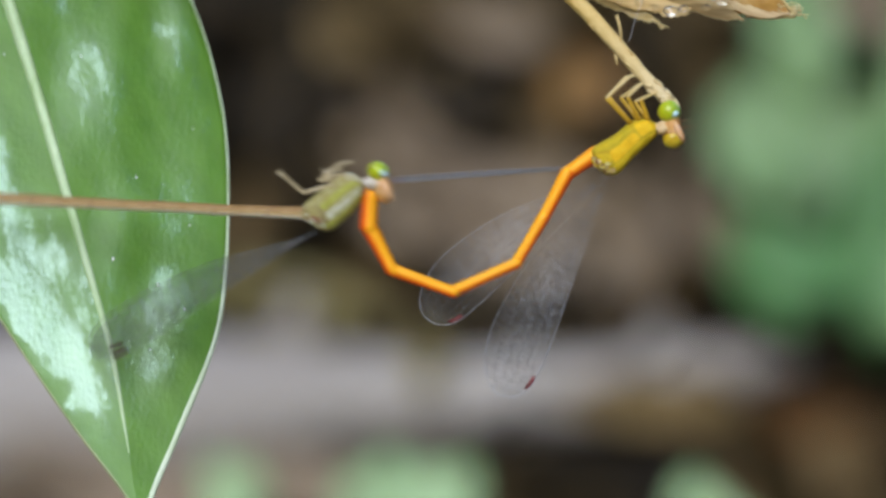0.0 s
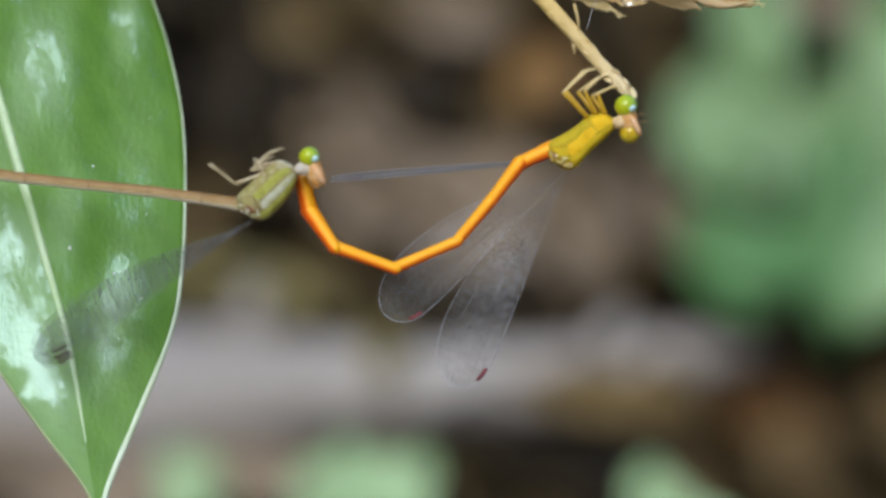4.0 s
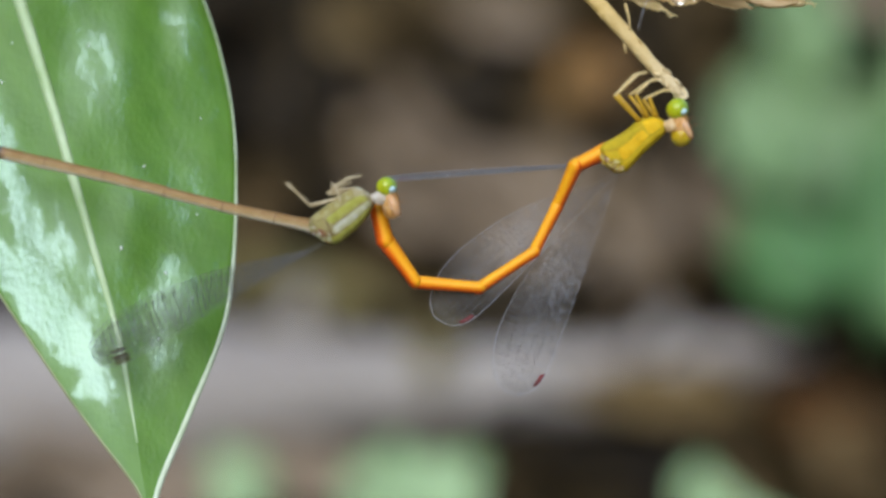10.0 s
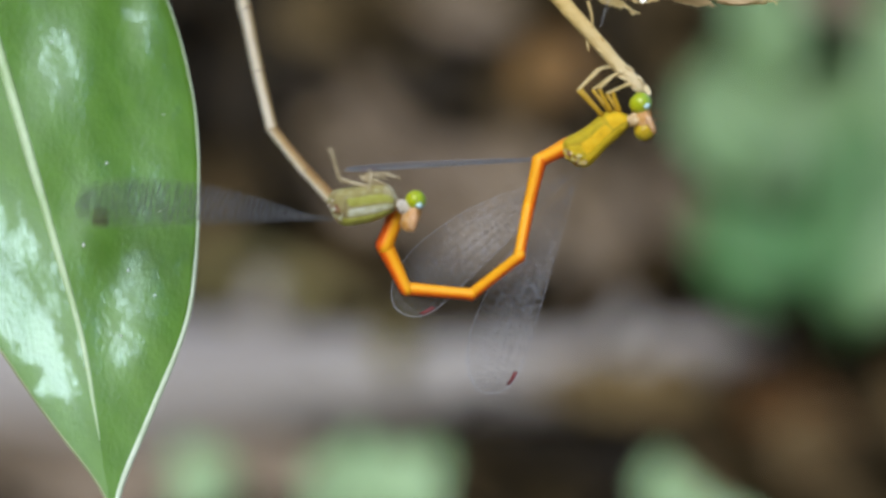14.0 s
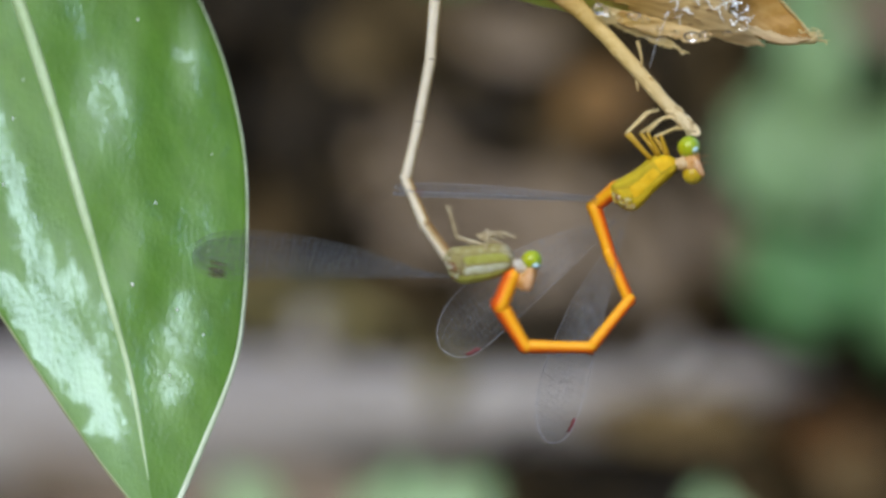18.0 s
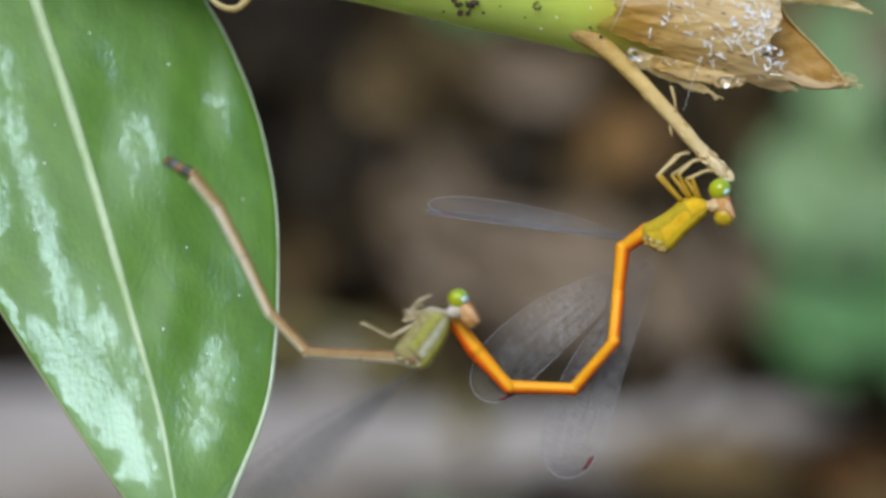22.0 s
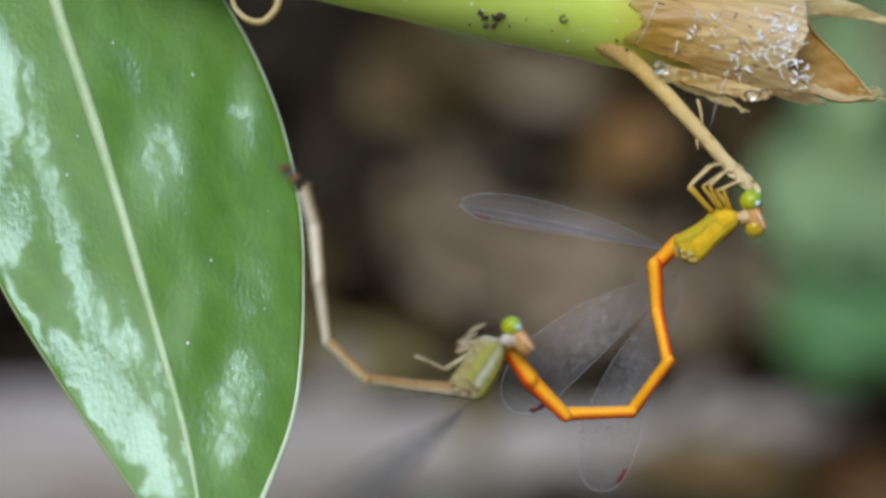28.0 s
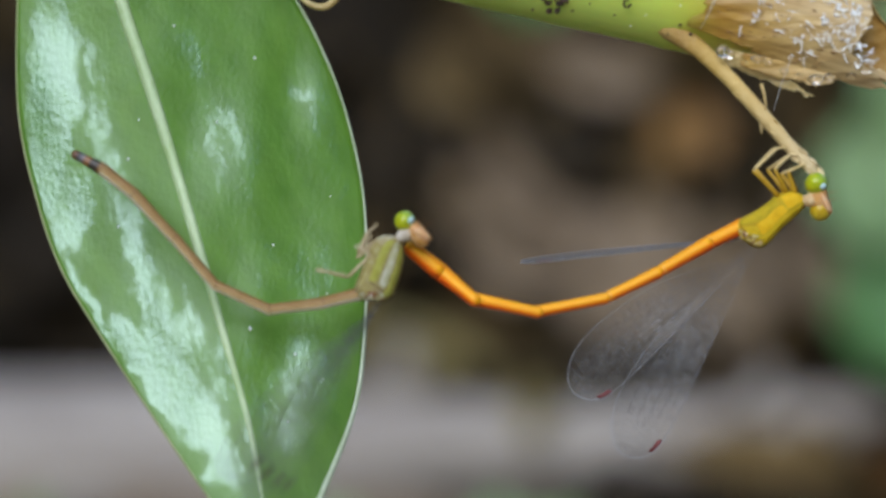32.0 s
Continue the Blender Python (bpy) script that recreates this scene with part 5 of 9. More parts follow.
def insect(name, label, lines, th_mat, plates, knobs, leg_mat, shin_mat, thick, legs, group):
    root = new(name)
    tagged(root, label, "damselfly", group)
    skin = body_skin(lines)
    bm = bmesh.new()
    n, m = 30, 14
    ring = [(j / m, -1) for j in range(m + 1)] + [(j / m, 1) for j in range(m - 1, 0, -1)]
    rows = [[bm.verts.new(skin(i / n, h, side)) for h, side in ring] for i in range(n + 1)]
    for q, w in zip(rows, rows[1:]):
        for k in range(len(ring)):
            bm.faces.new((q[k], q[k - 1], w[k - 1], w[k]))
    bm.faces.new(rows[0])
    bm.faces.new(rows[-1][::-1])
    th = part("thorax", bm, th_mat, root)
    for side in (-1, 1):
        for f0, f1, h0, h1, lean, mat in plates:
            part("side_plate", plate(skin, f0, f1, h0, h1, side, lean), mat, th)
    r = random.Random(31)
    for i in range(46):
        f = r.uniform(0.03, 0.34)
        h = r.uniform(0.02, 0.66 - 1.3 * f)
        for side in (-1, 1):
            bm = bmesh.new()
            ball(bm, skin(f, h, side, 0.0), (r.uniform(0.10, 0.28) * MM, r.uniform(0.07, 0.14) * MM, r.uniform(0.09, 0.24) * MM), 9, 6)
            part("wing_base", bm, knobs[i % len(knobs)], th)
    for p in legs:
        leg(p, leg_mat, root, shin_material=shin_mat, rad=thick)
    return root


def head_of(body, bar, eye_at, eye_size, patch_at, low_at, low_size, low_mat, snout_at, snout_size, collar_at, collar_size, collar_mat):
    """Collar, neck and head: a bar across, with an eye at either end."""
    bm = bmesh.new()
    tube(bm, [Vector((collar_at[0] - 0.8, 0, collar_at[2] + 0.05)) * MM, Vector((collar_at[0], 0, collar_at[2])) * MM, Vector(bar[2][0]) * MM], [0.46 * MM, 0.40 * MM, 0.36 * MM], 12)
    part("neck", bm, FACE, body)
    for dx, dz, f in ((-0.32, 0.12, 0.9), (0.05, -0.18, 1.0), (0.18, 0.2, 0.7)):
        bm = bmesh.new()
        ball(bm, Vector((collar_at[0] + dx, collar_at[1], collar_at[2] + dz)) * MM, Vector(collar_size) * f * MM, 14, 10)
        part("collar", bm, collar_mat, body, "pale lobe of the collar behind the head")
    bm = bmesh.new()
    tube(bm, [Vector(p) * MM for p, w in bar], [(w * MM, w * MM) for p, w in bar], 18)
    head = part("head", bm, FACE, body)
    bm = bmesh.new()
    ball(bm, (0, 0, 0), Vector(eye_size) * MM, 22, 14)
    eye = part("eye", bm, EYE, head, "shiny bright green eye")
    eye.location = Vector(eye_at) * MM
    bm = bmesh.new()
    ball(bm, Vector(patch_at) * MM, (0.36 * MM, 0.38 * MM, 0.28 * MM), 12, 8)
    part("eye_patch", bm, EYE_PATCH, head, "pale blue patch low on the eye")
    bm = bmesh.new()
    ball(bm, Vector(low_at) * MM, Vector(low_size) * MM, 20, 12)
    part("eye", bm, low_mat, head, "eye turned away, dull at its rim")
    bm = bmesh.new()
    ball(bm, Vector(snout_at) * MM, Vector(snout_size) * MM, 18, 12)
    part("snout", bm, FACE_PINK, head)
    for z in (0.75, 0.1):
        bm = bmesh.new()
        p = Vector((snout_at[0] + 0.25, -0.5, snout_at[2] + z))
        tube(bm, [p * MM, (p + Vector((0.5, -0.1, -0.15))) * MM, (p + Vector((1.15, -0.1, -0.45))) * MM], [0.045 * MM, 0.03 * MM, 0.012 * MM], 5)
        part("antenna", bm, RING, head)


def abdomen_piece(name, length, r0, r1, material, parent, ring=None, label=""):
    """A ring of the abdomen from its fore end along +x, r0 and r1 its radii at the ends, in mm."""
    bm = bmesh.new()
    xs, rs = [], []
    for i in range(5):
        w = (i + 0.3) / 5 * math.pi / 2
        xs.append(-r0 * math.cos(w))
        rs.append(r0 * math.sin(w))
    for i in range(9):
        f = i / 8
        xs.append(length * f)
        rs.append((r0 + (r1 - r0) * (f * f * (3 - 2 * f))) * (1 - 0.05 * math.sin(math.pi * f)))
    for i in range(4, -1, -1):
        w = (i + 0.3) / 5 * math.pi / 2
        xs.append(length + r1 * math.cos(w))
        rs.append(r1 * math.sin(w))
    tube(bm, [(x * MM, 0, 0) for x in xs], [r * MM for r in rs], 18)
    seg = part(name, bm, material, parent, label)
    if ring:
        bm = bmesh.new()
        rounded(bm, (length - 0.11) * MM, (length - 0.05) * MM, r1 * 1.008 * MM, 18, 0.15, 1.0, 0.0, 3)
        part("joint", bm, ring, seg)
    return seg


FILM = wing_meshes(19.9, WING, 1.0, 1.12)
FILM_LONG = wing_meshes(20.8, WING, 1.0, 1.15)
FILM_F = wing_meshes(22.0, WING_F, 0.8)
male_legs = []
for dy in (-0.75, 0.75):
    o = 0.4 if dy > 0 else 0.0
    male_legs += [[(3.75, dy * 0.6, 0.95), (2.8 + o, dy * 1.4, 3.75 + 0.3 * o), (5.55 - o, dy * 0.5, 4.5 + 0.3 * o), (6.2, dy * 0.25, 4.25)],
                  [(4.5, dy * 0.6, 0.9), (4.45 - o, dy * 1.3, 3.05 + 0.5 * o), (6.3 - o, dy * 0.4, 3.55), (6.95, dy * 0.2, 3.2)],
                  [(5.15, dy * 0.55, 0.55), (5.35 - o, dy * 1.2, 2.35 + 0.2 * o), (6.85 - 0.6 * o, dy * 0.5, 2.3), (7.4, dy * 0.2, 1.9)]]
male = insect("damselfly", "yellow and orange damselfly clinging to the dry twig", MALE_BODY, MALE_TH,
              ((0.05, 0.62, 0.68, 0.985, 0.06, MALE_OLIVE), (0.28, 0.68, 0.28, 0.69, 0.10, MALE_AMBER), (0.66, 0.97, 0.30, 0.92, 0.05, MALE_AMBER), (0.22, 0.90, 0.03, 0.29, -0.06, MALE_YELLOW), (0.14, 0.29, 0.36, 0.66, 0.06, MALE_YELLOW)),
              (RING, WING_BASE, COLLAR, MALE_YELLOW, MALE_OLIVE), LEG_Y, SHIN, 0.112, male_legs, "pair of damselflies")
head_of(male, [((7.05, -0.1, 0.35), 0.5), ((6.95, -0.1, -0.1), 0.7), ((6.75, -0.12, -0.7), 0.78), ((6.5, -0.12, -1.3), 0.72), ((6.3, -0.1, -1.8), 0.5), ((6.25, -0.1, -2.0), 0.2)],
        (7.05, -0.25, 0.36), (0.98, 0.95, 0.93), (7.36, -0.85, -0.04), (6.34, 0.0, -1.8), (0.9, 0.9, 0.88), EYE_LOW, (6.98, -0.45, -1.4), (0.36, 0.62, 1.05), (5.9, -0.35, -0.55), (0.62, 0.5, 0.46), COLLAR)
male_abdomen = [abdomen_piece("abdomen_segment", l, r0, r1, MALE_AB, male, JOINT if r1 < 0.7 else None)
                for l, r0, r1 in ((2.86, 0.72, 0.64), (4.15, 0.64, 0.54), (4.44, 0.54, 0.50), (5.68, 0.50, 0.51), (5.49, 0.51, 0.58), (4.15, 0.58, 0.77), (2.53, 0.77, 0.74))]
for dz in (-0.2, 0.25):
    b_ = bmesh.new()
    tube(b_, [Vector((2.4, -0.2, dz)) * MM, Vector((2.9, -0.25, dz * 1.6)) * MM, Vector((3.3, -0.1, dz)) * MM], [0.16 * MM, 0.13 * MM, 0.06 * MM], 7)
    part("clasper", b_, MALE_AB, male_abdomen[-1])
male_wings = [wing("wing", film, male) for film in (FILM, FILM, FILM, FILM_LONG)]

female_legs = []
for dy in (-0.7, 0.7):
    o = 0.2 if dy > 0 else 0.0
    female_legs += [[(3.3, dy * 0.6, 1.1), (0.75 - o, dy * 1.2, 1.45 + o), (0.1 - o, dy, 3.1 + o), (-0.3 - o, dy * 0.9, 4.1)],
                    [(4.7, dy * 0.6, 1.3), (2.95 - o, dy * 1.2, 1.95 + o), (4.7 - o, dy * 0.9, 2.25 + o), (5.7, dy * 0.6, 2.05)],
                    [(4.2, dy * 0.6, 1.3), (2.5 - o, dy * 1.1, 1.75 + o), (3.9 - o, dy * 0.8, 2.0), (4.6, dy * 0.5, 1.9)]]
female = insect("damselfly", "olive and tan damselfly held by the neck", FEMALE_BODY, FEM_TH,
                ((0.12, 0.76, 0.72, 0.985, 0.06, FEM_OLIVE), (0.68, 0.97, 0.70, 0.99, 0.02, FEM_BEIGE), (0.30, 0.92, 0.46, 0.72, 0.10, FEM_GREEN), (0.34, 0.95, 0.22, 0.44, 0.02, FEM_WHITE), (0.28, 0.90, 0.03, 0.21, -0.04, FEM_GREEN), (0.14, 0.29, 0.42, 0.72, 0.04, FEM_OLIVE)),
                (RING, FEM_WHITE, FEM_OLIVE, COLLAR_WHITE, FEM_TH, FEM_OLIVE), LEG_PALE, LEG_PALE, 0.085, female_legs, "pair of damselflies")
head_of(female, [((7.2, -0.1, 0.05), 0.5), ((7.08, -0.1, -0.45), 0.70), ((6.92, -0.12, -1.0), 0.78), ((6.74, -0.12, -1.6), 0.70), ((6.58, -0.1, -2.05), 0.5), ((6.5, -0.1, -2.25), 0.2)],
        (7.16, -0.2, 0.38), (0.88, 0.88, 0.85), (7.5, -0.74, 0.0), (6.64, 0.35, -1.6), (0.62, 0.8, 0.66), FACE, (7.12, -0.5, -1.2), (0.46, 0.62, 1.1), (6.3, -0.4, -0.2), (0.62, 0.46, 0.5), COLLAR_WHITE)
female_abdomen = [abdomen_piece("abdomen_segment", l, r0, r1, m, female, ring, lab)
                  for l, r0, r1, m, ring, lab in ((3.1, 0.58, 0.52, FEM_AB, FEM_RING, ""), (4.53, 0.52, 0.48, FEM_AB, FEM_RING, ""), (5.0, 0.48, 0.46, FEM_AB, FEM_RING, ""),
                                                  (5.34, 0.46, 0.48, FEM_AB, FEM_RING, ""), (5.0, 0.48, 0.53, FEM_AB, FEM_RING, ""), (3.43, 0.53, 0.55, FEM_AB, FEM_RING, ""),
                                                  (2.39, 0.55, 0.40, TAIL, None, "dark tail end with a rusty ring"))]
female_wings = [wing("wing", FILM_F, female) for _ in range(4)]
foreleg = leg([(0, -0.5, 0), (1.6, -0.9, 2.0), (3.05, -0.8, 0.4), (3.5, -0.8, 0.3)], LEG_PALE, female, "foreleg", 0.1)


def motions():
    """The two insects wriggle, the leaf sways."""
    walk(male, [(0, limb(-6.40, -4.12, 27)), (0.5, limb(-6.43, -4.57, 27)), (1, limb(-6.35, -4.59, 27)), (1.5, limb(-6.44, -4.57, 27)), (2, limb(-6.42, -4.40, 27)), (2.5, limb(-6.44, -4.57, 27)), (3, limb(-6.22, -4.52, 27)), (3.5, limb(-6.44, -4.57, 27)), (5.5, limb(-6.44, -4.57, 27)), (6, limb(-6.40, -4.31, 27)), (6.5, limb(-6.43, -4.57, 27)), (7, limb(-5.89, -4.56, 27)), (7.5, limb(-6.43, -4.56, 27)), (8, limb(-6.17, -4.46, 27)), (8.5, limb(-6.44, -4.57, 27)), (9, limb(-6.29, -4.91, 27)), (9.5, limb(-6.43, -4.56, 27)), (10, limb(-6.41, -4.87, 27)), (10.5, limb(-6.43, -4.56, 27)), (11, limb(-6.30, -5.12, 27)), (11.5, limb(-6.43, -4.57, 27)), (12, limb(-6.15, -4.56, 27)), (12.5, limb(-6.42, -4.56, 27)), (13, limb(-6.78, -4.84, 27)), (13.5, limb(-6.44, -4.57, 27)), (14, limb(-6.38, -4.62, 27)), (14.5, limb(-6.63, -4.57, 27)), (16.5, limb(-6.44, -4.57, 27)), (17, limb(-6.58, -4.52, 27)), (17.5, limb(-6.44, -4.57, 27)), (18, limb(-6.48, -4.93, 27)), (18.5, limb(-6.44, -4.57, 27)), (19, limb(-6.75, -4.53, 27)), (19.5, limb(-6.44, -4.57, 27)), (20, limb(-6.95, -4.64, 27)), (20.5, limb(-6.44, -4.57, 27)), (21, limb(-6.55, -4.47, 27)), (21.5, limb(-6.44, -4.57, 27)), (22, limb(-6.70, -4.70, 27)), (22.5, limb(-6.43, -4.57, 27)), (23, limb(-6.49, -4.60, 27)), (23.5, limb(-6.43, -4.57, 27)), (24, limb(-6.61, -4.47, 27)), (24.5, limb(-6.43, -4.57, 27)), (25, limb(-6.79, -4.48, 27)), (25.5, limb(-6.44, -4.57, 27)), (27.5, limb(-6.43, -4.57, 27)), (28, limb(-6.32, -4.53, 27)), (28.2, limb(-6.43, -4.57, 27)), (28.5, limb(-6.43, -4.45, 27)), (28.8, limb(-6.42, -4.56, 27)), (29, limb(-6.47, -4.46, 27)), (29.5, limb(-6.42, -4.56, 27)), (30, limb(-6.33, -4.20, 27)), (30.5, limb(-6.41, -4.56, 27)), (31, limb(-6.27, -4.54, 27)), (31.5, limb(-6.41, -3.32, 27)), (32, limb(-6.21, -4.40, 27))])
    walk(female, [(0, limb(-30.98, -9.14, 26.0, 0, -1.5)), (0.5, limb(-20.87, -10.53, -5.6, 0, -1.5)), (1, limb(-27.65, -8.75, 10.6, 0, -1.5)), (1.5, limb(-30.66, -9.53, 25.3, 0, -1.5)), (2, limb(-27.44, -9.90, 19.3, 0, -1.5)), (2.5, limb(-21.87, -8.68, -4.3, 0, -1.5)), (3, limb(-26.14, -7.04, -8.0, 0, -1.5)), (3.5, limb(-32.66, -8.73, 28.7, 0, -1.5)), (5.5, limb(-33.15, -9.71, 31.2, 0, -1.5)), (6, limb(-33.11, -9.40, 29.6, 0, -1.5)), (6.5, limb(-34.16, -8.74, 29.0, 0, -1.5)), (7, limb(-35.52, -9.51, 35.7, 0, -1.5)), (7.5, limb(-36.49, -8.60, 37.7, 0, -1.5)), (8, limb(-37.45, -8.36, 34.6, 0, -1.5)), (8.5, limb(-30.65, -12.34, 37.0, 0, -1.5)), (9, limb(-22.62, -11.56, -0.1, 0, -1.5)), (9.5, limb(-23.36, -10.32, 4.9, 0, -1.5)), (10, limb(-31.14, -11.14, 23.8, 0, -1.5)), (10.5, limb(-23.67, -14.63, 23.3, 0, -1.5)), (11, limb(-21.00, -9.23, -11.6, 0, -1.5)), (11.5, limb(-22.62, -8.09, -14.6, 0, -1.5)), (12, limb(-33.54, -10.15, 23.6, 0, -1.5)), (12.5, limb(-32.47, -8.63, 27.9, 0, -1.5)), (13, limb(-17.27, -14.80, 9.4, 0, -1.5)), (13.5, limb(-20.79, -8.10, -21.1, 0, -1.5)), (14, limb(-26.37, -8.95, -5.4, 0, -1.5)), (14.5, limb(-30.11, -11.36, 47.7, 0, -1.4)), (16.5, limb(-31.67, -11.52, 47.3, 0, -1.1)), (17, limb(-33.22, -11.43, 43.4, 0, -1.0)), (17.5, limb(-15.81, -16.57, 17.9, 0, -1.1)), (18, limb(-20.73, -10.43, -6.9, 0, -1.1)), (18.5, limb(-29.91, -11.71, 32.3, 0, -1.2)), (19, limb(-34.44, -10.69, 41.3, 0, -1.2)), (19.5, limb(-32.45, -11.30, 47.0, 0, -1.3)), (20, limb(-16.70, -15.18, 13.0, 0, -1.3)), (20.5, limb(-21.94, -11.16, -2.0, 0, -1.4)), (21, limb(-32.44, -12.26, 40.0, 0, -1.4)), (21.5, limb(-32.62, -11.55, 50.2, 0, -1.5)), (22, limb(-27.79, -15.25, 40.1, 0, -1.6)), (22.5, limb(-18.99, -11.54, -5.8, 0, -1.6)), (23, limb(-24.36, -9.17, -1.7, 0, -1.7)), (23.5, limb(-31.10, -13.66, 53.0, 0, -1.7)), (24, limb(-33.10, -13.56, 54.2, 0, -1.8)), (24.5, limb(-18.33, -18.82, 37.7, 0, -1.8)), (25, limb(-22.44, -11.39, 0.4, 0, -1.9)), (25.5, limb(-26.86, -15.85, 57.0, 0, -1.9)), (27.5, limb(-36.62, -12.05, 57.0, 0, -3.5)), (28, limb(-25.31, -16.66, 43.0, 0, -4.0)), (28.2, limb(-23.78, -11.78, 3.1, 0, -4.0)), (28.5, limb(-23.94, -10.04, 1.9, 0, -4.0)), (28.8, limb(-31.39, -11.44, 40.2, 0, -4.0)), (29, limb(-32.34, -12.44, 49.4, 0, -4.0)), (29.5, limb(-35.81, -12.23, 54.5, 0, -4.0)), (30, limb(-36.04, -11.49, 58.8, 0, -4.0)), (30.5, limb(-36.75, -10.89, 54.2, 0, -4.0)), (31, limb(-37.92, -10.46, 54.4, 0, -4.0)), (31.5, limb(-37.94, -11.27, 63.8, 0, -4.0)), (32, limb(-38.31, -10.12, 54.7, 0, -4.0))])
    walk(male_abdomen[0], [(0, limb(-0.08, -0.01, -172)), (0.5, limb(0.05, 0.01, -171, 20, 0.0)), (1, limb(-0.11, -0.00, -179)), (1.5, limb(-0.00, -0.00, -170)), (2, limb(-0.10, -0.01, -176)), (2.5, limb(-0.13, -0.02, -169)), (3, limb(-0.05, -0.00, -179)), (3.5, limb(-0.15, 0.01, -182)), (5.5, limb(-0.15, 0.01, -182)), (6, limb(-0.11, -0.00, -179)), (6.5, limb(-0.03, -0.00, -175)), (7, limb(-0.05, 0.00, -181)), (7.5, limb(-0.02, -0.00, -175)), (8, limb(-0.04, 0.00, -180)), (8.5, limb(0.05, 0.01, -173)), (9, limb(0.08, 0.01, -173, 37, 0.0)), (9.5, limb(0.01, 0.00, -165)), (10, limb(0.03, 0.00, -180)), (10.5, limb(0.05, 0.01, -168, 27, 0.0)), (11, limb(0.05, 0.01, -173, 30, 0.0)), (11.5, limb(0.01, 0.00, -165)), (12, limb(-0.09, 0.00, -181)), (12.5, limb(0.05, -0.00, -180, 22, 0.0)), (13, limb(0.07, 0.04, -151, 37, 0.0)), (13.5, limb(0.04, 0.01, -162, 13, 0.0)), (14, limb(0.04, 0.00, -179, 12, 0.0)), (14.5, limb(0.05, 0.01, -173)), (16.5, limb(0.02, 0.00, -179)), (17, limb(-0.10, -0.00, -179)), (17.5, limb(0.09, 0.08, -139, 37, 0.0)), (18, limb(0.05, 0.01, -168, 34, 0.0)), (18.5, limb(-0.00, -0.00, -170)), (19, limb(-0.12, 0.01, -184)), (19.5, limb(0.05, 0.01, -173)), (20, limb(0.05, 0.03, -147, 36, 0.0)), (20.5, limb(0.01, 0.00, -165)), (21, limb(-0.09, -0.00, -177)), (21.5, limb(0.05, 0.01, -173)), (22, limb(0.05, 0.01, -172, 27, 0.0)), (22.5, limb(0.04, 0.02, -152, 32, 0.0)), (23, limb(0.01, 0.00, -171)), (23.5, limb(0.05, 0.01, -171, 20, 0.0)), (24, limb(-0.17, 0.00, -180)), (24.5, limb(0.04, 0.02, -159, 21, 0.0)), (25, limb(0.05, 0.01, -164, 26, 0.0)), (25.5, limb(0.04, 0.01, -162, 13, 0.0)), (27.5, limb(-0.11, -0.01, -177)), (28, limb(0.04, 0.01, -162, 12, 0.0)), (28.2, limb(0.04, 0.01, -171, 19, 0.0)), (28.5, limb(0.04, 0.01, -165, 21, 0.0)), (28.8, limb(0.04, 0.00, -177, 16, 0.0)), (29, limb(-0.06, 0.00, -183)), (29.5, limb(-0.11, -0.01, -177)), (30, limb(-0.04, 0.00, -181)), (30.5, limb(-0.03, -0.00, -176)), (31, limb(-0.17, 0.00, -181)), (31.5, limb(-0.37, -0.03, -175)), (32, limb(-0.17, 0.00, -181))])
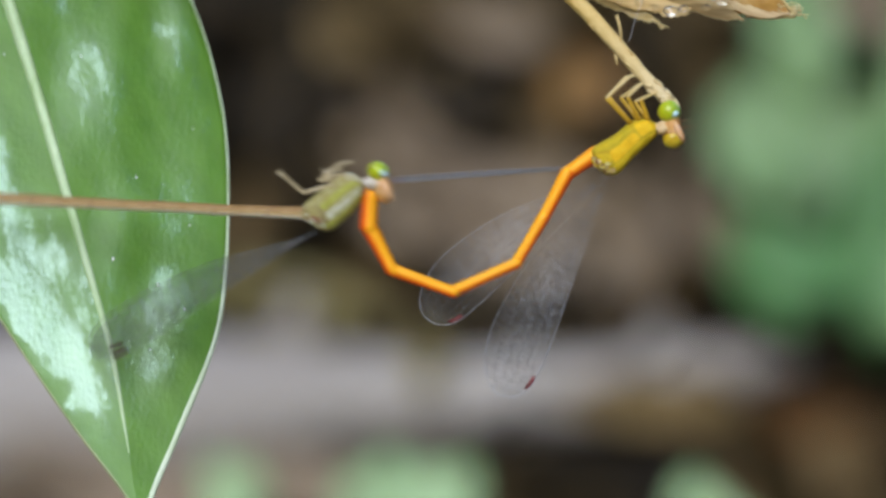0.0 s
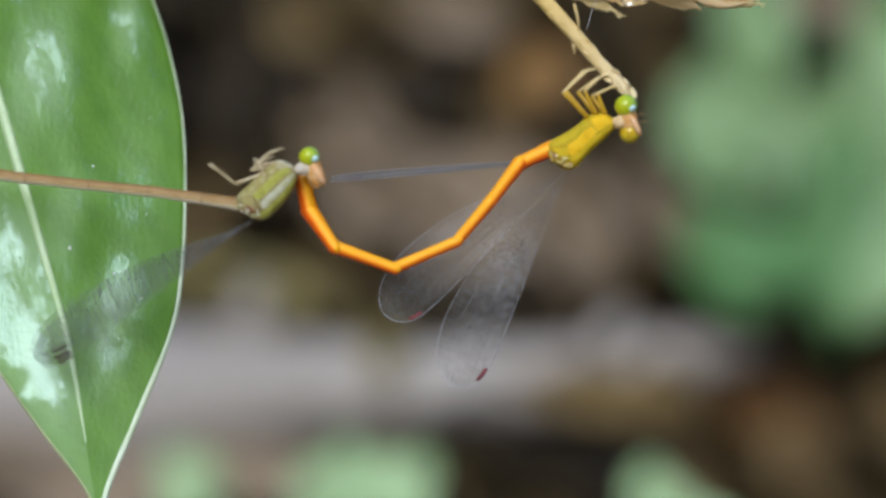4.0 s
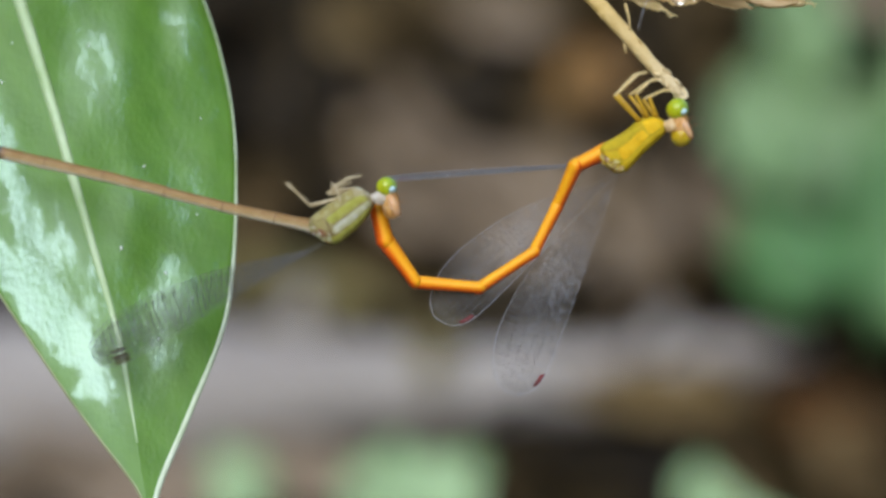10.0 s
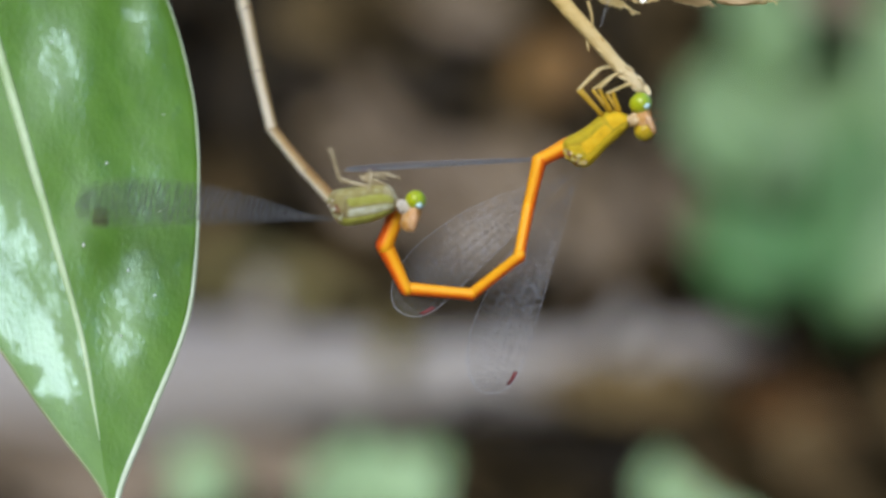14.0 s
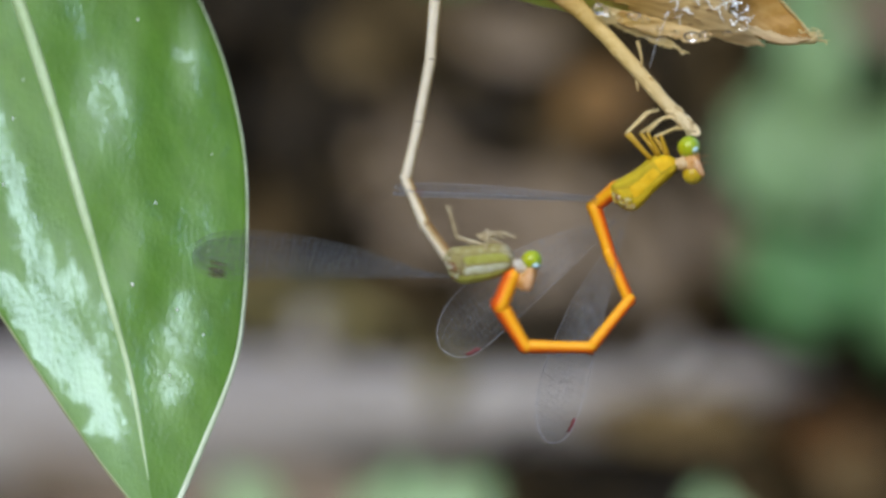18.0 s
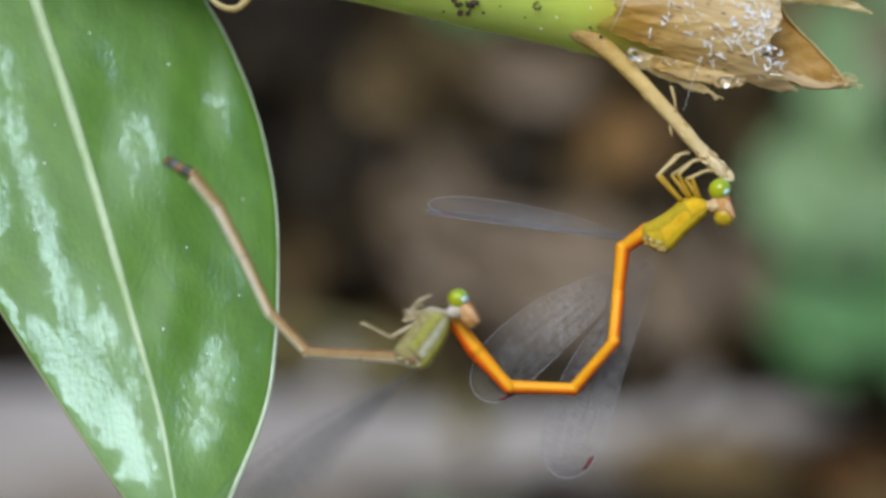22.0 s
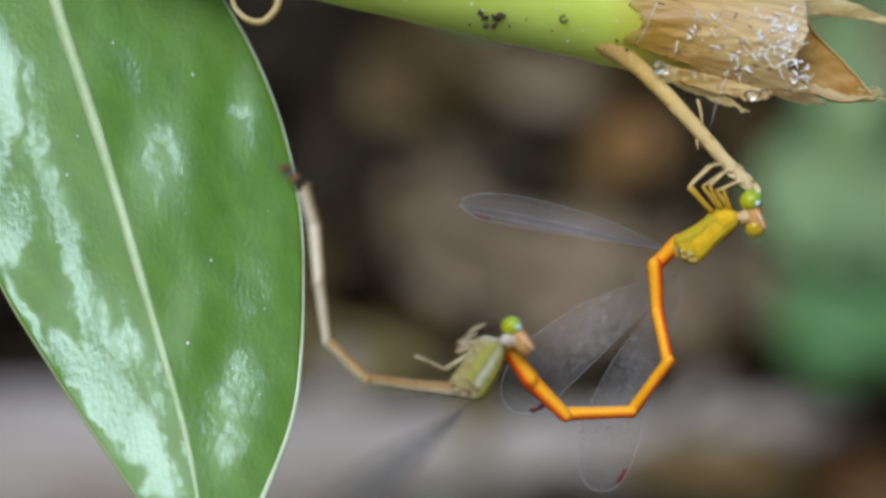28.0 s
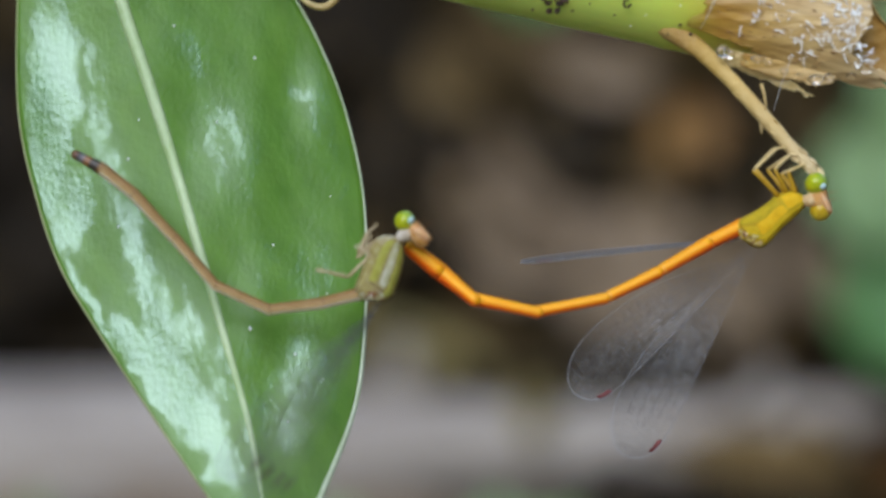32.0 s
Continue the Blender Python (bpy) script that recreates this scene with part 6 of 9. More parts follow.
    walk(male_abdomen[1], [(0, limb(-2.99, -0.41, -145, 0, -0.2)), (0.25, limb(-2.78, -0.39, -121, 0, 0.3)), (0.5, limb(-2.56, -0.37, -96, 0, 0.8)), (1, limb(-3.02, 0.03, -127, 0, -0.2)), (1.5, limb(-2.77, -0.45, -143, 13, -0.2)), (2, limb(-3.01, -0.16, -128, 15, -0.2)), (2.5, limb(-3.06, -0.51, -103, 12, -0.2)), (3, limb(-2.94, -0.01, -131, 0, -0.2)), (3.5, limb(-3.09, 0.14, -155, 0, -0.2)), (5.5, limb(-3.11, 0.14, -149, 0, -0.2)), (6, limb(-3.01, -0.01, -152, 20, -0.2)), (6.5, limb(-2.85, -0.22, -162, 0, -0.2)), (7, limb(-3.14, 0.02, -167, 0, -0.2)), (7.5, limb(-3.08, -0.25, -174, 0, -0.2)), (8, limb(-3.16, -0.02, -176, 0, -0.2)), (8.5, limb(-2.70, -0.29, -139, 0, -0.2)), (9, limb(-2.15, -0.36, -106, 0, 1.5)), (9.5, limb(-2.71, -0.68, -108, 24, -0.2)), (10, limb(-2.74, 0.02, -141, 24, -0.2)), (10.5, limb(-2.37, -0.43, -111, -15, 1.1)), (11, limb(-2.34, -0.24, -103, 0, 1.2)), (11.5, limb(-2.71, -0.68, -110, 17, -0.2)), (12, limb(-3.05, 0.04, -154, 0, -0.2)), (12.5, limb(-2.51, 0.05, -151, 0, 0.9)), (12.75, limb(-2.19, -0.48, -115, 0, 1.2)), (13, limb(-1.87, -1.00, -79, 0, 1.5)), (13.5, limb(-2.56, -0.75, -100, 0, 0.4)), (14, limb(-2.72, -0.07, -130, 0, 0.4)), (14.5, limb(-2.68, -0.28, -144, 17, -0.2)), (16.5, limb(-2.81, -0.06, -146, 0, -0.2)), (17, limb(-3.02, -0.01, -149, 13, -0.1)), (17.25, limb(-2.28, -0.71, -111, 7, 0.7)), (17.5, limb(-1.53, -1.41, -74, 0, 1.6)), (18, limb(-2.23, -0.52, -99, 0, 1.4)), (18.5, limb(-2.81, -0.48, -136, 0, -0.2)), (19, limb(-3.01, 0.28, -156, 0, -0.2)), (19.5, limb(-2.82, -0.35, -157, 0, -0.2)), (19.75, limb(-2.33, -0.78, -118, 0, 0.7)), (20, limb(-1.85, -1.21, -80, 0, 1.5)), (20.5, limb(-2.72, -0.64, -102, 0, -0.2)), (21, limb(-2.99, -0.14, -145, 0, -0.2)), (21.5, limb(-2.81, -0.36, -150, 0, -0.2)), (22, limb(-2.41, -0.33, -123, 0, 1.1)), (22.5, limb(-2.07, -1.02, -83, -22, 1.3)), (23, limb(-2.77, -0.40, -119, 0, -0.2)), (23.5, limb(-2.56, -0.40, -142, 0, 0.7)), (24, limb(-3.19, 0.04, -147, 0, -0.3)), (24.25, limb(-2.79, -0.54, -117, 0, 0.3)), (24.5, limb(-2.39, -1.11, -86, 0, 0.8)), (25, limb(-2.38, -0.66, -104, 0, 1.0)), (25.5, limb(-2.58, -0.84, -119, 0, 0.4)), (27.5, limb(-3.36, -0.21, -165, 0, -0.5)), (27.75, limb(-2.96, -0.49, -140, 0, -0.2)), (28, limb(-2.56, -0.77, -114)), (28.2, limb(-2.63, -0.54, -108, 0, 0.4)), (28.5, limb(-2.57, -0.79, -117, 0, 0.4)), (28.8, limb(-2.95, -0.34, -145, 0, 0.2)), (29, limb(-3.10, 0.10, -148, 0, -0.6)), (29.5, limb(-3.45, -0.24, -164, 0, -0.6)), (30, limb(-3.15, 0.00, -166, 0, -0.6)), (30.5, limb(-3.35, -0.31, -169, 0, -0.6)), (31, limb(-3.35, 0.02, -176, 0, -0.6)), (31.5, limb(-3.97, -0.36, -172, 0, -0.6)), (32, limb(-3.48, 0.02, -177, 0, -0.6))])
    walk(male_abdomen[2], [(0, limb(-6.41, -2.79, -148, 0, -0.4)), (0.25, limb(-4.70, -3.64, -122, 0, 0.1)), (0.5, limb(-2.99, -4.48, -97, 0, 0.6)), (1, limb(-5.44, -3.14, -131, 12, -0.4)), (1.5, limb(-5.88, -2.80, -146, 0, 0.5)), (2, limb(-5.42, -3.27, -131, 0, 0.7)), (2.5, limb(-3.95, -4.33, -103, -24, 0.5)), (3, limb(-5.60, -3.11, -134, 0, -0.4)), (3.5, limb(-6.77, -1.56, -158, 0, -0.4)), (5.5, limb(-6.57, -1.94, -152, 12, -0.4)), (6, limb(-6.44, -1.85, -153, 0, 1.0)), (6.5, limb(-6.69, -1.47, -166, 0, -0.4)), (7, limb(-7.56, -1.02, -166, 0, -0.4)), (7.5, limb(-7.54, -0.68, -175, 0, -0.4)), (8, limb(-7.80, -0.37, -176, 0, -0.4)), (8.5, limb(-5.75, -2.94, -143, 0, -0.4)), (9, limb(-3.29, -4.39, -100, -18, 1.3)), (9.5, limb(-3.85, -4.15, -108, -31, 1.2)), (10, limb(-5.63, -2.32, -144, 0, 1.3)), (10.5, limb(-3.78, -4.03, -112, -22, -0.2)), (11, limb(-3.23, -4.16, -98, -16, 1.0)), (11.5, limb(-4.02, -4.28, -110, -26, 0.8)), (11.75, limb(-5.46, -3.05, -134, -13, 0.2)), (12, limb(-6.90, -1.82, -159, 0, -0.4)), (12.5, limb(-6.03, -1.87, -156, 0, 0.6)), (12.75, limb(-3.49, -3.61, -110, 0, 1.0)), (13, limb(-0.96, -5.34, -64, 0, 1.3)), (13.5, limb(-3.23, -4.69, -101, -22, 0.2)), (14, limb(-5.36, -3.18, -128, -16, 0.2)), (14.5, limb(-5.76, -2.55, -146, -24, 0.8)), (16.5, limb(-6.15, -2.32, -148, 0, -0.3)), (17, limb(-6.53, -2.14, -154, 0, 0.7)), (17.25, limb(-3.39, -4.03, -113, 0, 1.0)), (17.5, limb(-0.26, -5.93, -73, 0, 1.4)), (18, limb(-2.91, -4.56, -94, 0, 1.3)), (18.5, limb(-5.74, -3.31, -138, 13, -0.3)), (19, limb(-6.89, -1.47, -158, 0, -0.3)), (19.5, limb(-6.72, -2.03, -159, 0, -0.4)), (19.75, limb(-3.84, -3.82, -110, 0, 0.5)), (20, limb(-0.96, -5.61, -61, 0, 1.3)), (20.5, limb(-3.53, -4.53, -102, 23, -0.4)), (21, limb(-6.38, -2.49, -147, 0, -0.4)), (21.5, limb(-6.56, -2.49, -151, 0, -0.4)), (22, limb(-4.58, -3.73, -124, -24, 0.8)), (22.5, limb(-1.62, -4.72, -81, 14, -0.5)), (23, limb(-4.74, -3.91, -114, 20, -0.5)), (23.5, limb(-5.75, -2.93, -143, 0, 0.5)), (24, limb(-6.72, -2.25, -153, 0, -0.5)), (24.25, limb(-4.41, -3.94, -119)), (24.5, limb(-2.09, -5.64, -85, 0, 0.5)), (25, limb(-3.37, -4.62, -99, -15, 0.7)), (25.5, limb(-4.53, -4.45, -121, -13, 0.1)), (27.5, limb(-7.98, -1.40, -167, 0, -1.0)), (27.75, limb(-6.10, -2.92, -136, -9, -0.8)), (28, limb(-4.21, -4.43, -106, -18, -0.6)), (28.2, limb(-3.99, -4.67, -110, 0, -0.2)), (28.5, limb(-4.59, -4.69, -117, 0, -0.1)), (28.8, limb(-6.81, -3.01, -145, 0, -0.4)), (29, limb(-6.79, -2.18, -151, 0, -1.1)), (29.5, limb(-8.08, -1.59, -164, 0, -1.1)), (30, limb(-7.91, -1.12, -170, 0, -1.1)), (30.5, limb(-8.20, -1.26, -172, 0, -1.1)), (31, limb(-8.04, -0.29, -176, 0, -1.1)), (31.5, limb(-8.83, -1.06, -174, 0, -1.1)), (32, limb(-8.23, -0.24, -181, 0, -1.1))])
    walk(male_abdomen[3], [(0, limb(-10.27, -5.17, 177, 0, -0.6)), (0.5, limb(-3.41, -8.87, 198, -12, 0.3)), (1, limb(-8.31, -6.38, 181, 0, 0.2)), (1.5, limb(-9.56, -5.20, 176, 0, 0.3)), (2, limb(-8.28, -6.58, 187, 0, 0.4)), (2.5, limb(-5.03, -8.27, 197, 0, -1.5)), (3, limb(-8.65, -6.27, 183, 0, -0.6)), (3.5, limb(-10.91, -3.23, 176, 0, -0.6)), (5.5, limb(-10.31, -3.92, 177, 0, 0.3)), (6, limb(-10.45, -3.92, 176, 0, 0.8)), (6.5, limb(-10.84, -2.56, 174, 15, -0.6)), (7, limb(-12.06, -2.13, 171, 0, -0.6)), (7.5, limb(-12.09, -1.10, 167, 0, -0.6)), (8, limb(-12.56, -0.66, 168, 0, -0.6)), (8.5, limb(-9.30, -5.54, 180, 0, -0.6)), (9, limb(-3.93, -8.43, 204, -25, -0.3)), (9.5, limb(-4.93, -7.67, 195, 12, -1.2)), (10, limb(-9.12, -4.89, 186, 0, 1.1)), (10.5, limb(-5.19, -7.73, 215, 26, -2.1)), (11, limb(-3.70, -8.29, 199, -15, -0.4)), (11.5, limb(-5.48, -7.98, 193, 0, -1.4)), (12, limb(-11.03, -3.47, 181, 0, -0.6)), (12.5, limb(-9.98, -3.67, 173, 0, 0.4)), (12.75, limb(-4.41, -6.59, 207, -18, 0.8)), (13, limb(1.15, -9.52, 241, -37, 1.1)), (13.5, limb(-3.92, -8.62, 198, 12, -1.7)), (14, limb(-7.87, -6.45, 192, 22, -1.3)), (14.5, limb(-8.95, -4.77, 182, 0, -1.2)), (16.5, limb(-9.85, -4.60, 179, 0, -0.5)), (17, limb(-10.55, -4.16, 177, 0, 0.5)), (17.25, limb(-4.60, -7.23, 210, -18, 0.9)), (17.5, limb(1.34, -10.31, 243, -37, 1.3)), (18, limb(-3.13, -8.85, 203, -20, 1.1)), (18.5, limb(-9.02, -6.14, 182, 0, 0.5)), (19, limb(-11.15, -3.23, 176, 0, -0.5)), (19.5, limb(-10.74, -3.65, 182, 0, -0.5)), (19.75, limb(-4.65, -6.65, 213, -18, 0.3)), (20, limb(1.44, -9.65, 244, -37, 1.1)), (20.5, limb(-4.27, -8.41, 212, -17, 1.1)), (21, limb(-9.99, -4.93, 182, 0, -0.6)), (21.5, limb(-10.50, -4.68, 173, 0, -0.6)), (22, limb(-6.73, -7.00, 203, 20, -1.2)), (22.5, limb(-0.89, -8.82, 228, -34, 0.4)), (23, limb(-6.29, -7.64, 194, 0, 0.8)), (23.5, limb(-9.34, -5.53, 182, 0, 0.2)), (24, limb(-10.71, -4.29, 180, 0, -0.8)), (24.25, limb(-6.14, -7.18, 213, -18, -0.3)), (24.5, limb(-1.58, -10.08, 245, -37, 0.3)), (25, limb(-3.91, -8.75, 207, -28, -0.7)), (25.5, limb(-6.72, -8.08, 192, 0, -1.2)), (27.5, limb(-12.78, -2.48, 171, 0, -1.5)), (28, limb(-5.29, -8.38, 208, 20, -2.5)), (28.2, limb(-5.47, -8.88, 200, 0, -0.8)), (28.5, limb(-6.75, -8.72, 188, 0, -0.7)), (28.8, limb(-10.50, -5.65, 173, 0, -0.9)), (29, limb(-10.59, -4.37, 180, 0, -1.7)), (29.5, limb(-12.84, -2.90, 175, 0, -1.7)), (30, limb(-12.66, -2.02, 170, 0, -1.7)), (30.5, limb(-12.92, -1.91, 166, 0, -1.7)), (31, limb(-12.94, -0.60, 166, 0, -1.7)), (31.5, limb(-14.01, -1.52, 173, 0, -1.7)), (32, limb(-13.14, -0.14, 164, 0, -1.7))])
    walk(male_abdomen[4], [(0, limb(-16.03, -4.91, 133, 0, -0.9)), (0.5, limb(-8.54, -10.59, 151, 0, -1.1)), (1, limb(-13.99, -6.57, 135)), (1.5, limb(-15.22, -4.87, 136, -13, 0.1)), (2, limb(-13.79, -7.31, 136, 0, 0.2)), (2.5, limb(-10.58, -10.01, 138, 15, -1.7)), (3, limb(-14.28, -6.57, 134, 0, -0.9)), (3.5, limb(-16.56, -2.92, 132, 0, -0.9)), (5.5, limb(-16.02, -3.56, 139, 0, 0.1)), (6, limb(-16.12, -3.53, 138, 0, 0.6)), (6.5, limb(-16.17, -2.02, 141, 0, 0.7)), (7, limb(-17.63, -1.28, 139, 0, -0.9)), (7.5, limb(-17.63, 0.23, 137, 0, -0.9)), (8, limb(-18.11, 0.51, 139, 0, -0.9)), (8.5, limb(-14.98, -5.61, 145, 0, -0.9)), (9, limb(-8.64, -10.43, 156, 0, -2.9)), (9.5, limb(-10.15, -9.14, 147, 0, -0.3)), (10, limb(-14.60, -5.48, 148, 0, 0.9)), (10.5, limb(-9.19, -10.66, 166, -23, 0.1)), (11, limb(-8.86, -10.03, 144, 0, -2.1)), (11.5, limb(-11.13, -9.28, 141, 0, -1.6)), (12, limb(-16.55, -3.60, 144, 0, -0.9)), (12.5, limb(-15.53, -3.00, 136, -14, 0.2)), (13, limb(-1.01, -13.37, 179, 0, -2.5)), (13.5, limb(-9.15, -10.28, 145, 0, -0.7)), (14, limb(-12.96, -7.48, 148, 0, 0.6)), (14.5, limb(-14.51, -4.99, 139, 0, -1.4)), (16.5, limb(-15.53, -4.47, 139, 0, -0.6)), (17, limb(-16.10, -3.94, 139, 0, 0.4)), (17.25, limb(-8.33, -8.98, 163, 0, -1.0)), (17.5, limb(-0.56, -14.02, 187, 0, -2.3)), (18, limb(-8.00, -10.86, 152, 0, -1.0)), (18.5, limb(-14.77, -6.36, 141, 0, 0.3)), (19, limb(-16.71, -2.88, 138, 0, -0.7)), (19.5, limb(-16.33, -3.83, 135, 0, -0.7)), (20, limb(-0.53, -13.62, 179, 0, -2.5)), (20.5, limb(-8.87, -11.22, 155, 0, -0.8)), (21, limb(-15.51, -5.12, 144, 0, -0.8)), (21.5, limb(-16.06, -4.00, 136, 0, -0.9)), (22, limb(-11.56, -9.03, 151, 0, 0.6)), (22.5, limb(-3.96, -12.26, 167, 0, -3.0)), (23, limb(-11.73, -8.94, 142, 0, 0.5)), (23.5, limb(-15.05, -5.77, 147)), (24, limb(-16.26, -4.37, 145, 0, -1.0)), (24.5, limb(-3.32, -14.04, 180, 0, -3.4)), (25, limb(-8.46, -10.88, 155, 0, -3.6)), (25.5, limb(-12.30, -9.28, 143, 0, -1.5)), (27.5, limb(-18.68, -1.48, 138, 0, -2.0)), (28, limb(-10.01, -10.81, 155, 0, -1.1)), (28.2, limb(-10.69, -10.89, 153, -16, -1.3)), (28.5, limb(-12.38, -9.62, 136, 0, -1.3)), (28.8, limb(-15.94, -5.07, 138, 0, -1.5)), (29, limb(-16.12, -4.42, 141, 0, -2.3)), (29.5, limb(-18.68, -2.37, 139, 0, -2.3)), (30, limb(-18.04, -1.08, 142, 0, -2.3)), (30.5, limb(-18.44, -0.57, 135, 0, -2.3)), (31, limb(-18.51, 0.78, 138, 0, -2.3)), (31.5, limb(-20.04, -0.84, 137, 0, -2.3)), (32, limb(-18.68, 1.38, 141, 0, -2.3))])
    walk(male_abdomen[5], [(0, limb(-19.77, -0.88, 91, 0, -1.1)), (0.5, limb(-13.25, -8.04, 95, 26, -1.3)), (1, limb(-17.81, -2.80, 85, 0, -0.2)), (1.5, limb(-18.98, -1.29, 94, 0, -1.4)), (2, limb(-17.66, -3.49, 87)), (2.5, limb(-14.45, -6.58, 82, 0, -0.5)), (3, limb(-18.08, -2.71, 76, 14, -1.1)), (3.5, limb(-20.15, 1.01, 95, 26, -1.1)), (5.5, limb(-20.24, 0.02, 100, 0, -0.1)), (6, limb(-20.20, 0.15, 100, 0, 0.4)), (6.5, limb(-20.39, 1.37, 104, 0, 0.4)), (7, limb(-21.80, 2.32, 106, 0, -1.1)), (7.5, limb(-21.63, 3.92, 110, 25, -1.1)), (8, limb(-22.19, 4.10, 113, 0, -1.1)), (8.5, limb(-19.44, -2.40, 101, 0, -1.1)), (9, limb(-13.74, -8.23, 99, 0, -3.1)), (9.5, limb(-14.68, -6.21, 91, 0, -0.5)), (10, limb(-19.22, -2.47, 99, 0, 0.6)), (10.5, limb(-14.10, -9.29, 111, 0, -2.2)), (11, limb(-13.39, -6.87, 89, 0, -2.3)), (11.5, limb(-15.38, -5.89, 77, 13, -1.8)), (12, limb(-20.93, -0.46, 104, 0, -1.1)), (12.5, limb(-19.29, 0.59, 102, 13, -1.3)), (13, limb(-6.66, -13.13, 127, 0, -2.8)), (13.5, limb(-13.69, -7.14, 85, 0, -0.9)), (14, limb(-17.66, -4.59, 89, 0, 0.4)), (14.5, limb(-18.66, -1.30, 101, 0, -1.6)), (16.5, limb(-19.70, -0.72, 103, 0, -0.8)), (17, limb(-20.18, -0.24, 102, 0, 0.2)), (17.5, limb(-6.15, -14.48, 129, 0, -2.4)), (18, limb(-12.85, -8.31, 94, 0, -1.1)), (18.5, limb(-19.00, -2.97, 96, -17, 0.2)), (19, limb(-20.76, 0.76, 102, 0, -0.9)), (19.5, limb(-20.24, 0.01, 104, 20, -0.9)), (20, limb(-6.11, -13.48, 132, 0, -2.7)), (20.5, limb(-13.96, -8.74, 94, 0, -1.0)), (21, limb(-19.96, -1.81, 99, 0, -1.0)), (21.5, limb(-20.00, -0.20, 104, 0, -1.1)), (22, limb(-16.38, -6.36, 105, 0, 0.3)), (22.5, limb(-9.34, -10.94, 115, 0, -3.3)), (23, limb(-16.07, -5.61, 86, 0, 0.3)), (23.5, limb(-19.60, -2.74, 104, 0, -0.3)), (24, limb(-20.67, -1.29, 103, 0, -1.3)), (24.5, limb(-8.91, -13.82, 124, 0, -3.7)), (25, limb(-13.59, -8.57, 100, 16, -3.9)), (25.5, limb(-16.71, -6.02, 106, 14, -1.8)), (27.5, limb(-22.89, 2.32, 113, 0, -2.5)), (28, limb(-15.05, -8.53, 108, 0, -1.7)), (28.2, limb(-15.30, -8.47, 90, 0, -3.4)), (28.5, limb(-16.30, -5.96, 78, -22, -1.8)), (28.8, limb(-19.95, -1.53, 97, 0, -2.1)), (29, limb(-20.37, -1.07, 100, 17, -2.9)), (29.5, limb(-22.77, 1.15, 108, 0, -2.9)), (30, limb(-22.26, 2.17, 109, 14, -2.9)), (30.5, limb(-22.31, 3.26, 114, 25, -2.9)), (31, limb(-22.55, 4.38, 112, 26, -2.9)), (31.5, limb(-24.05, 2.90, 113, 0, -2.9)), (32, limb(-22.90, 4.72, 114, 20, -2.9))])
